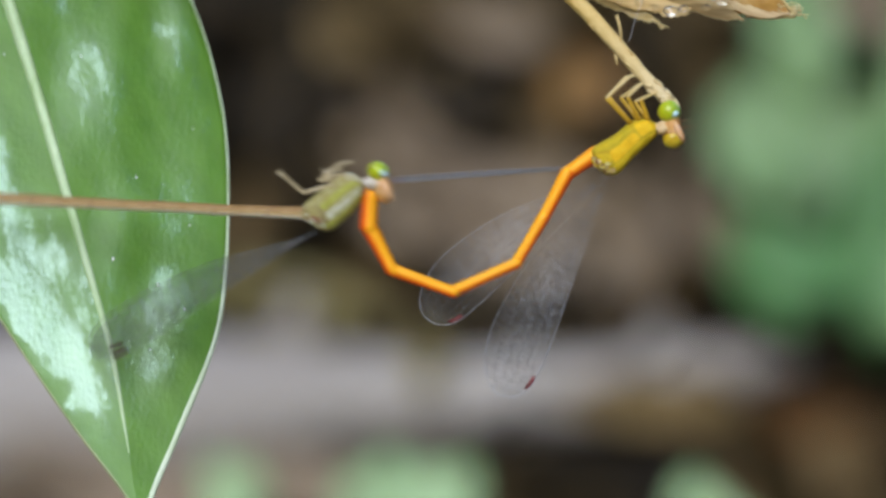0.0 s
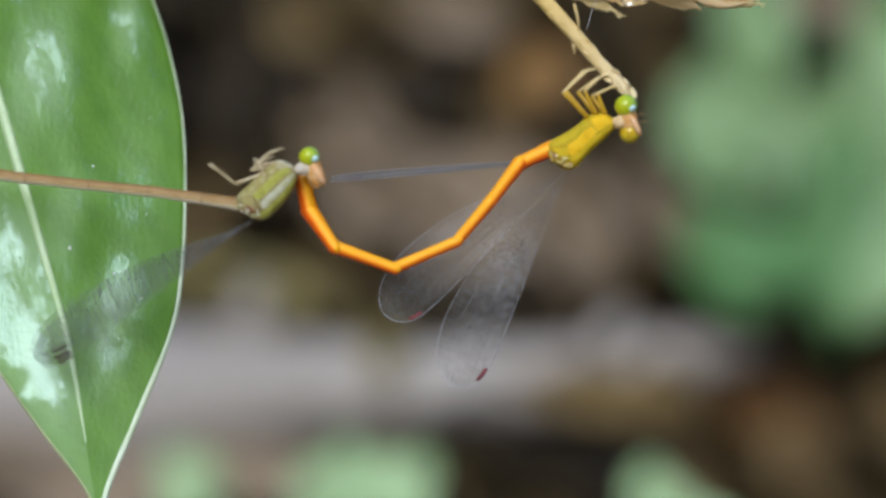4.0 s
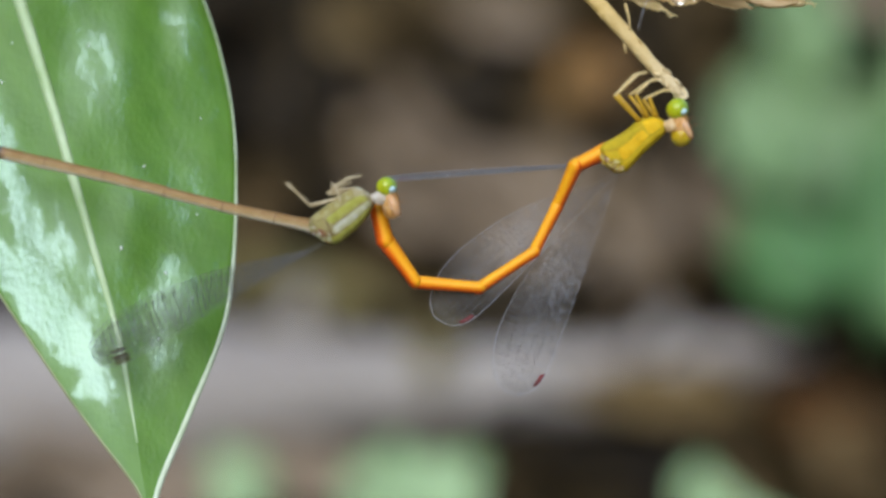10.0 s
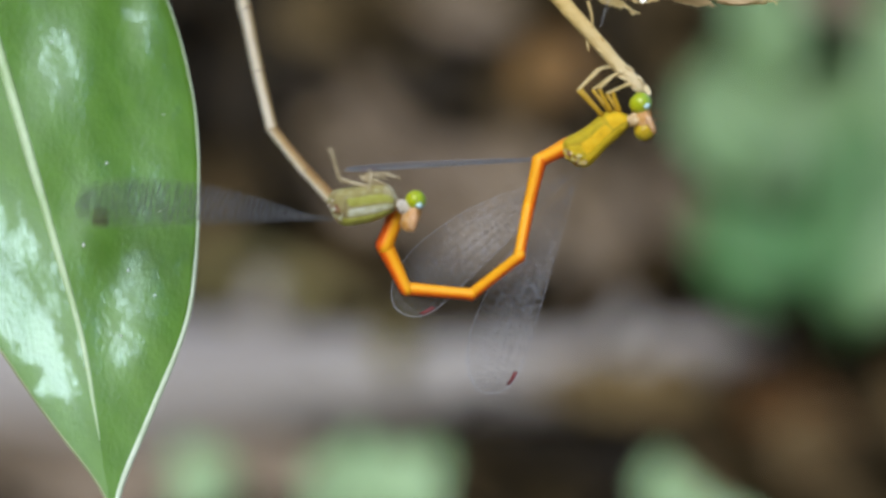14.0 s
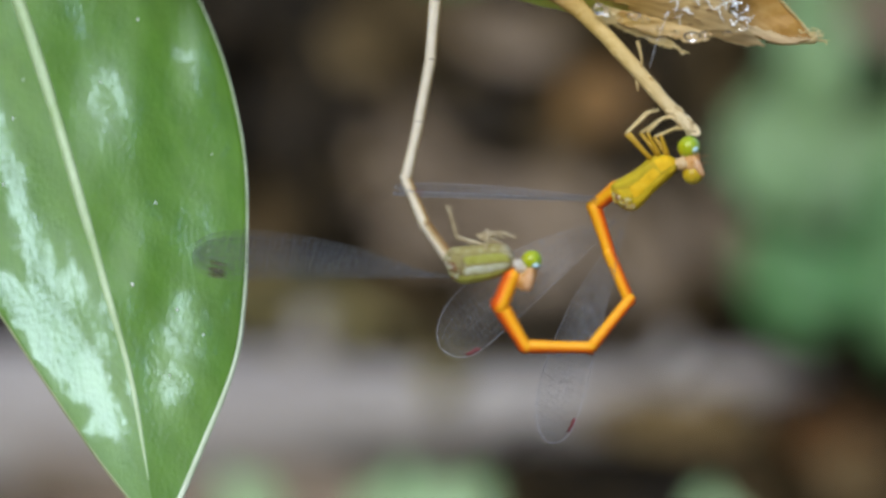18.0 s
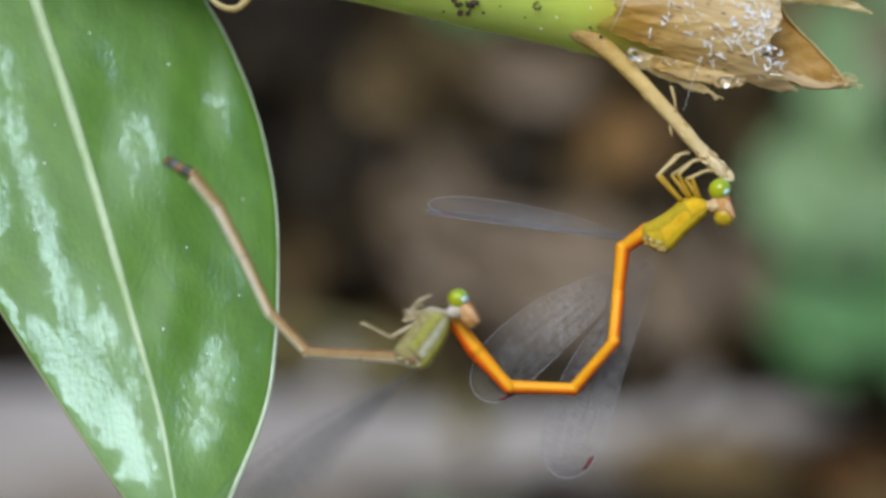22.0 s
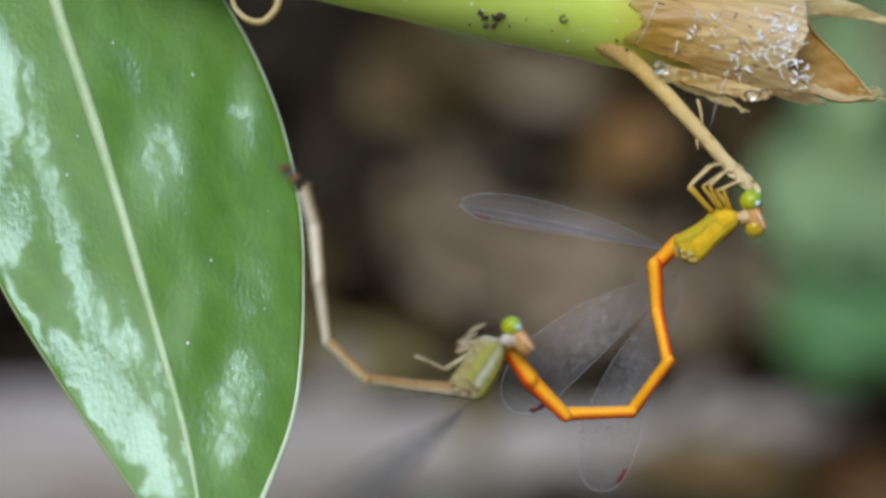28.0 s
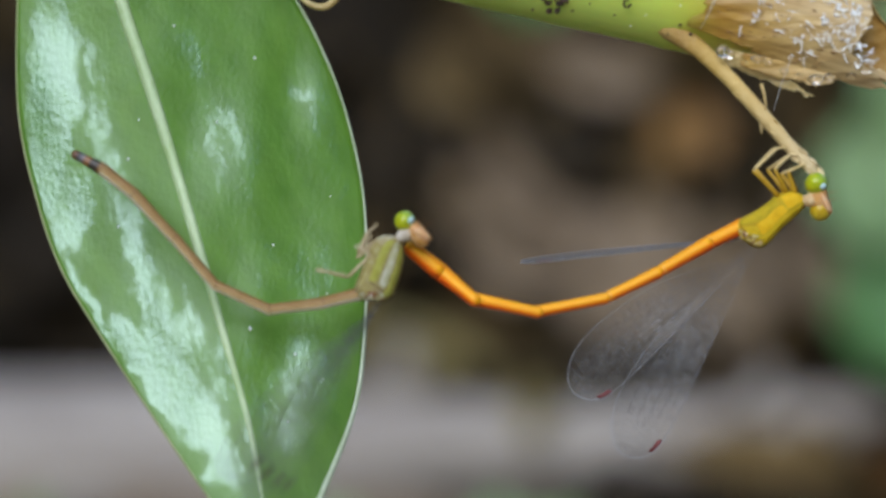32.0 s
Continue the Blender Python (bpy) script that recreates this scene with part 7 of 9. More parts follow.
    walk(male_abdomen[6], [(0, limb(-19.85, 3.24, 60, 0, -1.3)), (0.5, limb(-13.53, -4.37, 37, 0, 0.3)), (1, limb(-17.47, 1.32, 49, 0, -0.4)), (1.5, limb(-19.26, 2.83, 67, 0, -1.6)), (2, limb(-17.40, 0.71, 51, 0, -0.2)), (2.5, limb(-13.66, -2.34, 38, 0, -0.7)), (3, limb(-17.11, 1.17, 34, 0, -0.3)), (3.5, limb(-20.44, 4.71, 71, 0, 0.6)), (5.5, limb(-20.95, 4.17, 79, 0, -0.3)), (6, limb(-20.93, 4.21, 78, 0, 0.1)), (6.5, limb(-21.38, 5.36, 80, 0, 0.2)), (7, limb(-22.96, 6.30, 89, 15, -1.3)), (7.5, limb(-22.90, 7.39, 89, 0, 0.5)), (8, limb(-23.79, 7.90, 93, 16, -1.3)), (8.5, limb(-20.25, 1.72, 68, 21, -1.3)), (9, limb(-14.37, -4.19, 58, 14, -3.4)), (9.5, limb(-14.76, -2.12, 39, -20, -0.7)), (10, limb(-19.92, 1.72, 76, 0, 0.4)), (10.5, limb(-15.62, -5.09, 63, 0, -2.4)), (11, limb(-13.37, -2.83, 34, 0, -2.5)), (11.5, limb(-14.51, -2.03, 40, 0, -1.1)), (12, limb(-21.95, 3.50, 77, 0, -1.3)), (12.5, limb(-20.09, 4.56, 75, 0, -0.5)), (13, limb(-9.31, -9.54, 80, 0, -3.0)), (13.5, limb(-13.34, -3.06, 39, -20, -1.2)), (14, limb(-17.59, -0.47, 41, 0, 0.2)), (14.5, limb(-19.39, 3.01, 67, 0, -1.8)), (16.5, limb(-20.63, 3.56, 75, 0, -0.9)), (17, limb(-21.05, 3.90, 92, 0, 0.1)), (17.5, limb(-8.87, -11.03, 80, 0, -2.6)), (18, limb(-13.11, -4.24, 41, 0, -1.3)), (18.5, limb(-19.34, 1.08, 71, 0, -1.2)), (19, limb(-21.64, 4.84, 92, 0, -1.0)), (19.5, limb(-21.11, 3.94, 78, 0, 0.3)), (20, limb(-8.91, -10.15, 77, 0, -2.9)), (20.5, limb(-14.24, -4.44, 46, 0, -1.2)), (20.75, limb(-17.44, -1.02, 70, 0, -1.2)), (21, limb(-20.65, 2.40, 95, 0, -1.2)), (21.5, limb(-21.04, 4.08, 86, 0, -1.3)), (22, limb(-17.46, -2.25, 98, 0, 0.1)), (22.5, limb(-11.11, -7.03, 71, 0, -3.5)), (23, limb(-15.65, -1.47, 41, 0, 0.1)), (23.5, limb(-20.63, 1.65, 88, 0, -0.5)), (24, limb(-21.65, 2.85, 102, 0, -1.5)), (24.5, limb(-11.42, -10.05, 88, 0, -3.9)), (25, limb(-14.23, -4.65, 51, 0, -3.0)), (25.5, limb(-17.80, -1.87, 91, 0, -1.0)), (27.5, limb(-24.54, 6.22, 96, 0, -3.0)), (28, limb(-16.32, -4.47, 98, 0, -2.3)), (28.2, limb(-15.24, -4.23, 63, 0, -4.0)), (28.5, limb(-15.47, -2.23, 42, 0, -4.0)), (28.8, limb(-20.37, 2.73, 74, 0, -2.7)), (29, limb(-21.04, 2.96, 90, 0, -2.2)), (29.5, limb(-24.02, 5.27, 92, 0, -3.4)), (30, limb(-23.65, 6.20, 105, 0, -2.4)), (30.5, limb(-23.86, 6.89, 100, 0, -1.6)), (31, limb(-24.07, 8.07, 117, 0, -1.6)), (31.5, limb(-25.75, 6.96, 105, 0, -3.4)), (32, limb(-24.58, 8.46, 113, 0, -2.0))])
    walk(female_abdomen[0], [(0, limb(-0.00, 0.00, 152)), (0.5, limb(-0.01, 0.00, 153)), (1, limb(0.00, -0.00, 154)), (1.5, limb(0.00, -0.00, 152)), (2, limb(0.00, -0.00, 149)), (2.5, limb(-0.00, 0.00, 144)), (3, limb(0.00, -0.00, 150)), (3.5, limb(-0.00, 0.00, 146)), (5.5, limb(-0.00, 0.00, 138)), (6, limb(-0.00, 0.00, 146)), (6.5, limb(0.00, 0.00, 150)), (7, limb(0.00, -0.00, 145)), (7.5, limb(0.00, -0.00, 142)), (8, limb(-0.00, 0.00, 145)), (8.5, limb(-0.00, 0.00, 135)), (9, limb(0.00, -0.00, 147)), (9.5, limb(0.00, -0.00, 128, 0, 0.0, 8)), (10, limb(0.00, -0.00, 144)), (10.5, limb(-0.04, 0.03, 146)), (11, limb(0.00, -0.00, 139, 0, 0.0, 18)), (11.5, limb(-0.00, 0.00, 136, 0, 0.0, 28)), (12, limb(-0.00, 0.00, 145)), (12.5, limb(-0.00, 0.00, 148)), (13, limb(-0.04, 0.03, 142)), (13.5, limb(-0.00, 0.00, 131, 0, 0.0, 49)), (14, limb(-0.00, 0.00, 138, 0, 0.0, 8)), (14.5, limb(-0.00, 0.00, 129)), (16.5, limb(-0.00, 0.00, 128)), (17, limb(0.00, -0.00, 134)), (17.5, limb(0.04, -0.02, 150)), (18, limb(0.00, 0.00, 132, 0, 0.0, 22)), (18.5, limb(0.03, -0.04, 128, 24, 0.0)), (19, limb(0.00, -0.00, 136)), (19.5, limb(-0.00, 0.00, 129)), (20, limb(0.04, -0.03, 138, 14, 0.0)), (20.5, limb(0.03, -0.04, 122, 26, 0.0, 31)), (21, limb(0.03, -0.03, 134, 13, 0.0)), (21.5, limb(0.03, -0.04, 134, 20, 0.0)), (22, limb(0.03, -0.03, 137)), (22.5, limb(0.04, -0.03, 136, 20, 0.0, 13)), (23, limb(0.02, -0.03, 122, 0, 0.0, 31)), (23.5, limb(0.02, -0.04, 116, 19, 0.0)), (24, limb(0.03, -0.04, 126, 14, 0.0)), (24.5, limb(0.03, -0.04, 131, 15, 0.0)), (25, limb(-0.02, 0.02, 129, 0, 0.0, 15)), (25.5, limb(0.02, -0.05, 108, 24, 0.0)), (27.5, limb(0.03, -0.04, 134, 20, 0.0)), (28, limb(0.03, -0.04, 132, 14, 0.0)), (28.2, limb(0.05, -0.02, 155, 26, 0.0)), (28.5, limb(0.01, -0.02, 116, 0, 0.0, 35)), (28.8, limb(0.02, -0.05, 117, 24, 0.0)), (29, limb(0.03, -0.04, 123, 19, 0.0)), (29.5, limb(0.03, -0.04, 123, 25, 0.0)), (30, limb(0.03, -0.04, 128, 12, 0.0)), (30.5, limb(0.04, -0.03, 140, 14, 0.0)), (31, limb(0.05, -0.05, 136)), (31.5, limb(0.04, -0.05, 125)), (32, limb(0.01, -0.00, 139))])
    walk(female_abdomen[1], [(0, limb(-2.73, 1.48, 152)), (0.5, limb(-2.80, 1.40, 153)), (1, limb(-2.79, 1.35, 154)), (1.5, limb(-2.75, 1.43, 152)), (2, limb(-2.67, 1.58, 149)), (2.5, limb(-2.51, 1.82, 144)), (3, limb(-2.69, 1.53, 150)), (3.5, limb(-2.57, 1.73, 146)), (5.5, limb(-2.30, 2.08, 138)), (6, limb(-2.57, 1.74, 145)), (6.5, limb(-2.68, 1.57, 150)), (7, limb(-2.53, 1.79, 145)), (7.5, limb(-2.43, 1.92, 142)), (8, limb(-2.54, 1.78, 145)), (8.5, limb(-2.20, 2.18, 135)), (9, limb(-2.60, 1.68, 147)), (9.5, limb(-1.93, 2.43, 128, 0, 0.0, 8)), (10, limb(-2.51, 1.82, 144)), (10.5, limb(-2.71, 1.82, 146)), (11, limb(-2.35, 2.02, 141, 0, 0.0, 15)), (11.5, limb(-2.24, 2.14, 136, 0, 0.0, 28)), (12, limb(-2.55, 1.77, 143)), (12.5, limb(-2.63, 1.65, 148)), (13, limb(-2.57, 2.01, 142)), (13.5, limb(-2.03, 2.34, 129, 0, 0.0, 53)), (14, limb(-2.29, 2.02, 134, 0, 0.0, 17)), (14.5, limb(-1.94, 2.42, 129)), (16.5, limb(-1.91, 2.44, 128)), (17, limb(-2.16, 2.22, 135)), (17.5, limb(-2.54, 1.45, 150)), (18, limb(-2.05, 2.24, 120, 16, 0.0, 43)), (18.5, limb(-1.62, 2.09, 128, -24, 1.3)), (19, limb(-2.22, 2.17, 135)), (19.5, limb(-1.94, 2.37, 124)), (20, limb(-2.11, 1.92, 136, -14, 0.7)), (20.5, limb(-1.41, 2.19, 110, -36, 1.4, 51)), (21, limb(-1.99, 2.04, 125, -15, 0.7)), (21.5, limb(-1.91, 1.96, 134, -20, 1.1)), (22, limb(-2.15, 2.04, 137)), (22.5, limb(-1.99, 1.88, 124, -34, 1.1, 34)), (23, limb(-1.57, 2.51, 102, 28, 0.0, 65)), (23.5, limb(-1.22, 2.47, 116, -19, 1.0)), (24, limb(-1.69, 2.30, 120, -14, 0.7)), (24.5, limb(-1.84, 2.15, 131, -15, 0.8)), (25, limb(-1.99, 2.38, 95, 19, 0.0, 74)), (25.5, limb(-0.82, 2.53, 108, -24, 1.3)), (27.5, limb(-1.91, 1.98, 134, -20, 1.0)), (28, limb(-1.92, 2.09, 128, -15, 0.8)), (28.2, limb(-2.37, 1.11, 155, -26, 1.3)), (28.35, limb(-1.85, 1.89, 127, 1, 0.7, 32)), (28.5, limb(-1.34, 2.67, 99, 28, 0.0, 65)), (28.8, limb(-1.20, 2.37, 117, -24, 1.3)), (29, limb(-1.53, 2.31, 116, -19, 1.0)), (29.5, limb(-1.45, 2.21, 123, -25, 1.3)), (30, limb(-1.75, 2.26, 125, -12, 0.7)), (30.5, limb(-2.17, 1.84, 140, -14, 0.8)), (31, limb(-2.08, 2.01, 132, 12, 0.0)), (31.5, limb(-1.65, 2.35, 125)), (32, limb(-2.33, 1.99, 132))])
    walk(female_abdomen[2], [(0, limb(-6.71, 3.64, 151)), (0.5, limb(-6.87, 3.43, 153)), (1, limb(-6.87, 3.32, 153)), (1.5, limb(-6.77, 3.53, 152)), (2, limb(-6.57, 3.88, 150)), (2.5, limb(-6.18, 4.48, 144)), (3, limb(-6.60, 3.83, 147)), (3.5, limb(-6.33, 4.26, 146)), (5.5, limb(-5.67, 5.11, 138)), (6, limb(-6.29, 4.33, 145)), (6.5, limb(-6.59, 3.86, 150)), (7, limb(-6.23, 4.41, 144)), (7.5, limb(-5.99, 4.73, 142)), (8, limb(-6.24, 4.39, 144)), (8.5, limb(-5.42, 5.37, 135)), (9, limb(-6.39, 4.16, 144)), (9.5, limb(-4.75, 5.97, 128, 0, 0.0, 8)), (10, limb(-6.17, 4.49, 142)), (10.5, limb(-6.59, 4.43, 146)), (11, limb(-5.87, 4.86, 146, 0, 0.0, 6)), (11.5, limb(-5.52, 5.27, 136, 0, 0.0, 28)), (12, limb(-6.18, 4.47, 145)), (12.5, limb(-6.46, 4.06, 148)), (13, limb(-6.25, 4.89, 142)), (13.5, limb(-4.85, 5.88, 126, 0, 0.0, 57)), (14, limb(-5.39, 5.28, 109, 0, 0.0, 59)), (14.5, limb(-4.77, 5.93, 113)), (16.5, limb(-4.69, 6.00, 106)), (17, limb(-5.38, 5.40, 108)), (17.5, limb(-6.38, 3.57, 108, 0, 0.0, 20)), (18, limb(-4.18, 5.96, 84, 0, 1.2, 78)), (18.5, limb(-4.13, 5.22, 78, 27, -0.6, 48)), (19, limb(-5.42, 5.37, 100)), (19.5, limb(-4.45, 6.10, 104)), (20, limb(-5.20, 4.86, 97, 18, -0.3, 48)), (20.5, limb(-2.71, 5.48, 52, 26, -1.3, 78)), (21, limb(-4.44, 5.51, 86, 21, -0.5, 20)), (21.5, limb(-4.83, 4.87, 87, 32, -0.5, 1)), (22, limb(-5.39, 5.04, 95, 16, 0.0, 5)), (22.5, limb(-4.10, 4.85, 60, 20, -1.5, 78)), (23, limb(-2.47, 6.24, 48, 0, 2.2, 78)), (23.5, limb(-3.11, 6.15, 76, 31, -0.5, 16)), (24, limb(-3.86, 5.96, 79, 21, -0.4, 8)), (24.5, limb(-4.67, 5.34, 76, 23, -0.4, 42)), (25, limb(-2.33, 6.56, 36, 0, 1.5, 78)), (25.5, limb(-2.11, 6.31, 67, 37, -0.6, 25)), (27.5, limb(-4.82, 4.92, 87, 24, -0.5)), (28, limb(-4.58, 5.41, 94, 20, -0.4)), (28.2, limb(-5.99, 2.73, 89, 31, -0.6, 78)), (28.35, limb(-4.00, 4.60, 64, 16, 0.8, 78)), (28.5, limb(-2.01, 6.47, 39, 0, 2.1, 78)), (28.8, limb(-3.08, 5.92, 59, 32, -0.6, 67)), (29, limb(-3.37, 6.03, 70, 25, -0.5, 25)), (29.5, limb(-3.66, 5.50, 87, 32, -0.6)), (30, limb(-4.26, 5.75, 88, 16, -0.3)), (30.5, limb(-5.46, 4.54, 91, 28, -0.4)), (31, limb(-4.97, 5.15, 98, 0, 0.9)), (31.5, limb(-4.17, 5.88, 85)), (32, limb(-5.36, 5.31, 101))])
    walk(female_abdomen[3], [(0, limb(-11.11, 6.03, 151)), (0.5, limb(-11.37, 5.68, 153)), (1, limb(-11.34, 5.58, 153)), (1.5, limb(-11.21, 5.84, 152)), (2, limb(-10.90, 6.40, 150)), (2.5, limb(-10.24, 7.41, 144)), (3, limb(-10.80, 6.56, 147)), (3.5, limb(-10.49, 7.05, 146)), (5.5, limb(-9.39, 8.47, 138)), (6, limb(-10.39, 7.20, 145)), (6.5, limb(-10.91, 6.39, 150)), (7, limb(-10.30, 7.33, 144)), (7.5, limb(-9.92, 7.84, 142)), (8, limb(-10.31, 7.31, 146)), (8.5, limb(-8.98, 8.90, 135)), (9, limb(-10.46, 7.07, 146)), (9.5, limb(-7.87, 9.89, 128, 0, 0.0, 8)), (10, limb(-10.10, 7.60, 142)), (10.5, limb(-10.87, 7.31, 146)), (11, limb(-10.03, 7.65, 145, 0, 0.0, 8)), (11.5, limb(-9.15, 8.72, 136, 0, 0.0, 28)), (12, limb(-10.26, 7.38, 146)), (12.5, limb(-10.70, 6.72, 148)), (13, limb(-10.32, 8.07, 144)), (13.5, limb(-7.81, 9.93, 126, 0, 0.0, 57)), (14, limb(-7.02, 10.01, 107, 0, 0.0, 62)), (14.5, limb(-6.71, 10.53, 110)), (16.5, limb(-6.03, 10.81, 103)), (17, limb(-6.91, 10.16, 109)), (17.5, limb(-7.90, 8.14, 107, 0, 0.0, 23)), (18, limb(-3.70, 10.94, 86, 0, 1.2, 78)), (18.5, limb(-3.23, 9.41, 75, -24, 1.7, 53)), (19, limb(-6.31, 10.30, 99)), (19.5, limb(-5.66, 10.96, 104)), (20, limb(-5.78, 9.43, 91, -14, 1.2, 58)), (20.5, limb(-0.06, 8.91, 51, -26, 0.9, 78)), (21, limb(-4.18, 10.03, 54, -13, 1.3, 77)), (21.5, limb(-4.64, 8.96, 73, -20, 2.1, 25)), (22, limb(-5.83, 9.71, 75, 0, 1.3, 40)), (22.5, limb(-1.86, 8.80, 60, -20, 0.3, 78)), (23, limb(0.77, 9.84, 26, 0, 2.2, 78)), (23.5, limb(-2.18, 10.19, 24, -19, 2.1, 78)), (24, limb(-3.05, 10.42, 46, -16, 1.4, 65)), (24.5, limb(-3.64, 9.67, 42, -15, 1.6, 78)), (25, limb(1.79, 9.49, 17, 0, 1.5, 78)), (25.5, limb(-0.64, 9.88, 9, -24, 2.4, 78)), (26.5, limb(-2.64, 9.60, 35, -23, 2.0, 56)), (27.5, limb(-4.63, 9.32, 62, -22, 1.6, 34)), (28, limb(-4.99, 9.96, 54, -18, 1.3, 72)), (28.2, limb(-5.93, 6.84, 61, -26, 2.0, 78)), (28.35, limb(-2.07, 8.18, 36, -13, 2.1, 78)), (28.5, limb(1.79, 9.52, 12, 0, 2.1, 78)), (28.8, limb(-1.05, 9.47, 17, -24, 2.1, 78)), (29, limb(-1.96, 10.21, 21, -22, 1.6, 62)), (29.5, limb(-3.48, 9.60, 55, -30, 2.0, 14)), (30, limb(-4.12, 10.41, 57, -16, 1.1, 5)), (30.5, limb(-5.54, 8.80, 78, -14, 2.0)), (31, limb(-5.71, 9.88, 66, 0, 0.9)), (31.5, limb(-3.81, 10.64, 76)), (32, limb(-6.33, 10.18, 76))])
    walk(female_abdomen[4], [(0, limb(-15.79, 8.61, 151)), (0.5, limb(-16.17, 8.08, 153)), (1, limb(-16.08, 8.05, 152)), (1.5, limb(-15.94, 8.32, 152)), (2, limb(-15.52, 9.08, 150)), (2.5, limb(-14.57, 10.55, 142)), (3, limb(-15.29, 9.46, 151)), (3.5, limb(-14.93, 10.03, 146)), (5.5, limb(-13.35, 12.05, 138)), (6, limb(-14.75, 10.29, 146)), (6.5, limb(-15.52, 9.09, 150)), (7, limb(-14.64, 10.45, 144)), (7.5, limb(-14.11, 11.15, 142)), (8, limb(-14.74, 10.30, 146)), (8.5, limb(-12.77, 12.66, 135)), (9, limb(-14.90, 10.03, 147)), (9.5, limb(-11.19, 14.07, 128, 0, 0.0, 8)), (10, limb(-14.33, 10.86, 143)), (10.5, limb(-15.44, 10.37, 146)), (11, limb(-14.41, 10.72, 145, 0, 0.0, 8)), (11.5, limb(-13.01, 12.41, 136, 0, 0.0, 28)), (12, limb(-14.67, 10.40, 144)), (12.5, limb(-15.23, 9.56, 148)), (13, limb(-14.75, 11.31, 145)), (13.5, limb(-10.95, 14.24, 126, 0, 0.0, 57)), (14, limb(-8.62, 15.10, 105, 0, 0.0, 67)), (14.5, limb(-8.53, 15.56, 110)), (16.5, limb(-7.27, 16.00, 103)), (17, limb(-8.67, 15.21, 109)), (17.5, limb(-9.40, 13.08, 116, 0, 0.0, 6)), (18, limb(-3.37, 16.25, 92, 0, 1.2, 78)), (18.5, limb(-2.00, 13.95, 79, 25, -0.5, 46)), (19, limb(-7.15, 15.57, 102)), (19.5, limb(-6.95, 16.15, 104)), (20, limb(-5.90, 14.46, 94, 14, -0.1, 53)), (20.5, limb(2.83, 12.52, 47, 26, -1.5, 78)), (21, limb(-1.19, 14.09, 58, -14, 0.1, 70)), (21.5, limb(-3.25, 13.61, 63, -20, 0.3, 44)), (22, limb(-4.49, 14.74, 77, 0, 1.3, 36)), (22.5, limb(0.55, 13.02, 65, 20, -1.6, 78)), (23, limb(5.46, 12.13, 32, 0, 2.2, 78)), (23.5, limb(2.28, 12.16, 30, -21, 0.3, 78)), (24, limb(0.38, 14.02, 43, 15, -0.1, 70)), (24.5, limb(0.08, 13.02, 42, -15, 0.3, 78)), (25, limb(6.98, 11.12, 19, 0, 1.5, 78)), (25.5, limb(4.00, 10.59, 8, -24, 0.2, 78)), (26.5, limb(0.83, 12.06, 33, -2, -0.1, 58)), (27.5, limb(-2.35, 13.54, 59, 21, -0.4, 38)), (28, limb(-2.08, 13.93, 53, 14, -0.3, 73)), (28.2, limb(-3.67, 10.89, 62, 26, -0.3, 78)), (28.5, limb(6.94, 10.62, 19, 0, 2.1, 78)), (28.8, limb(3.47, 10.82, 17, 24, -0.1, 78)), (29, limb(2.51, 11.92, 18, 19, -0.4, 62)), (29.5, limb(-0.94, 13.27, 47, 27, -0.6, 18)), (30, limb(-1.44, 14.60, 52, 13, -0.4, 7)), (30.5, limb(-4.49, 13.71, 71, -14, 0.7)), (31, limb(-3.60, 14.53, 73, 0, 0.9)), (31.5, limb(-2.59, 15.59, 72)), (32, limb(-5.08, 15.35, 78))])
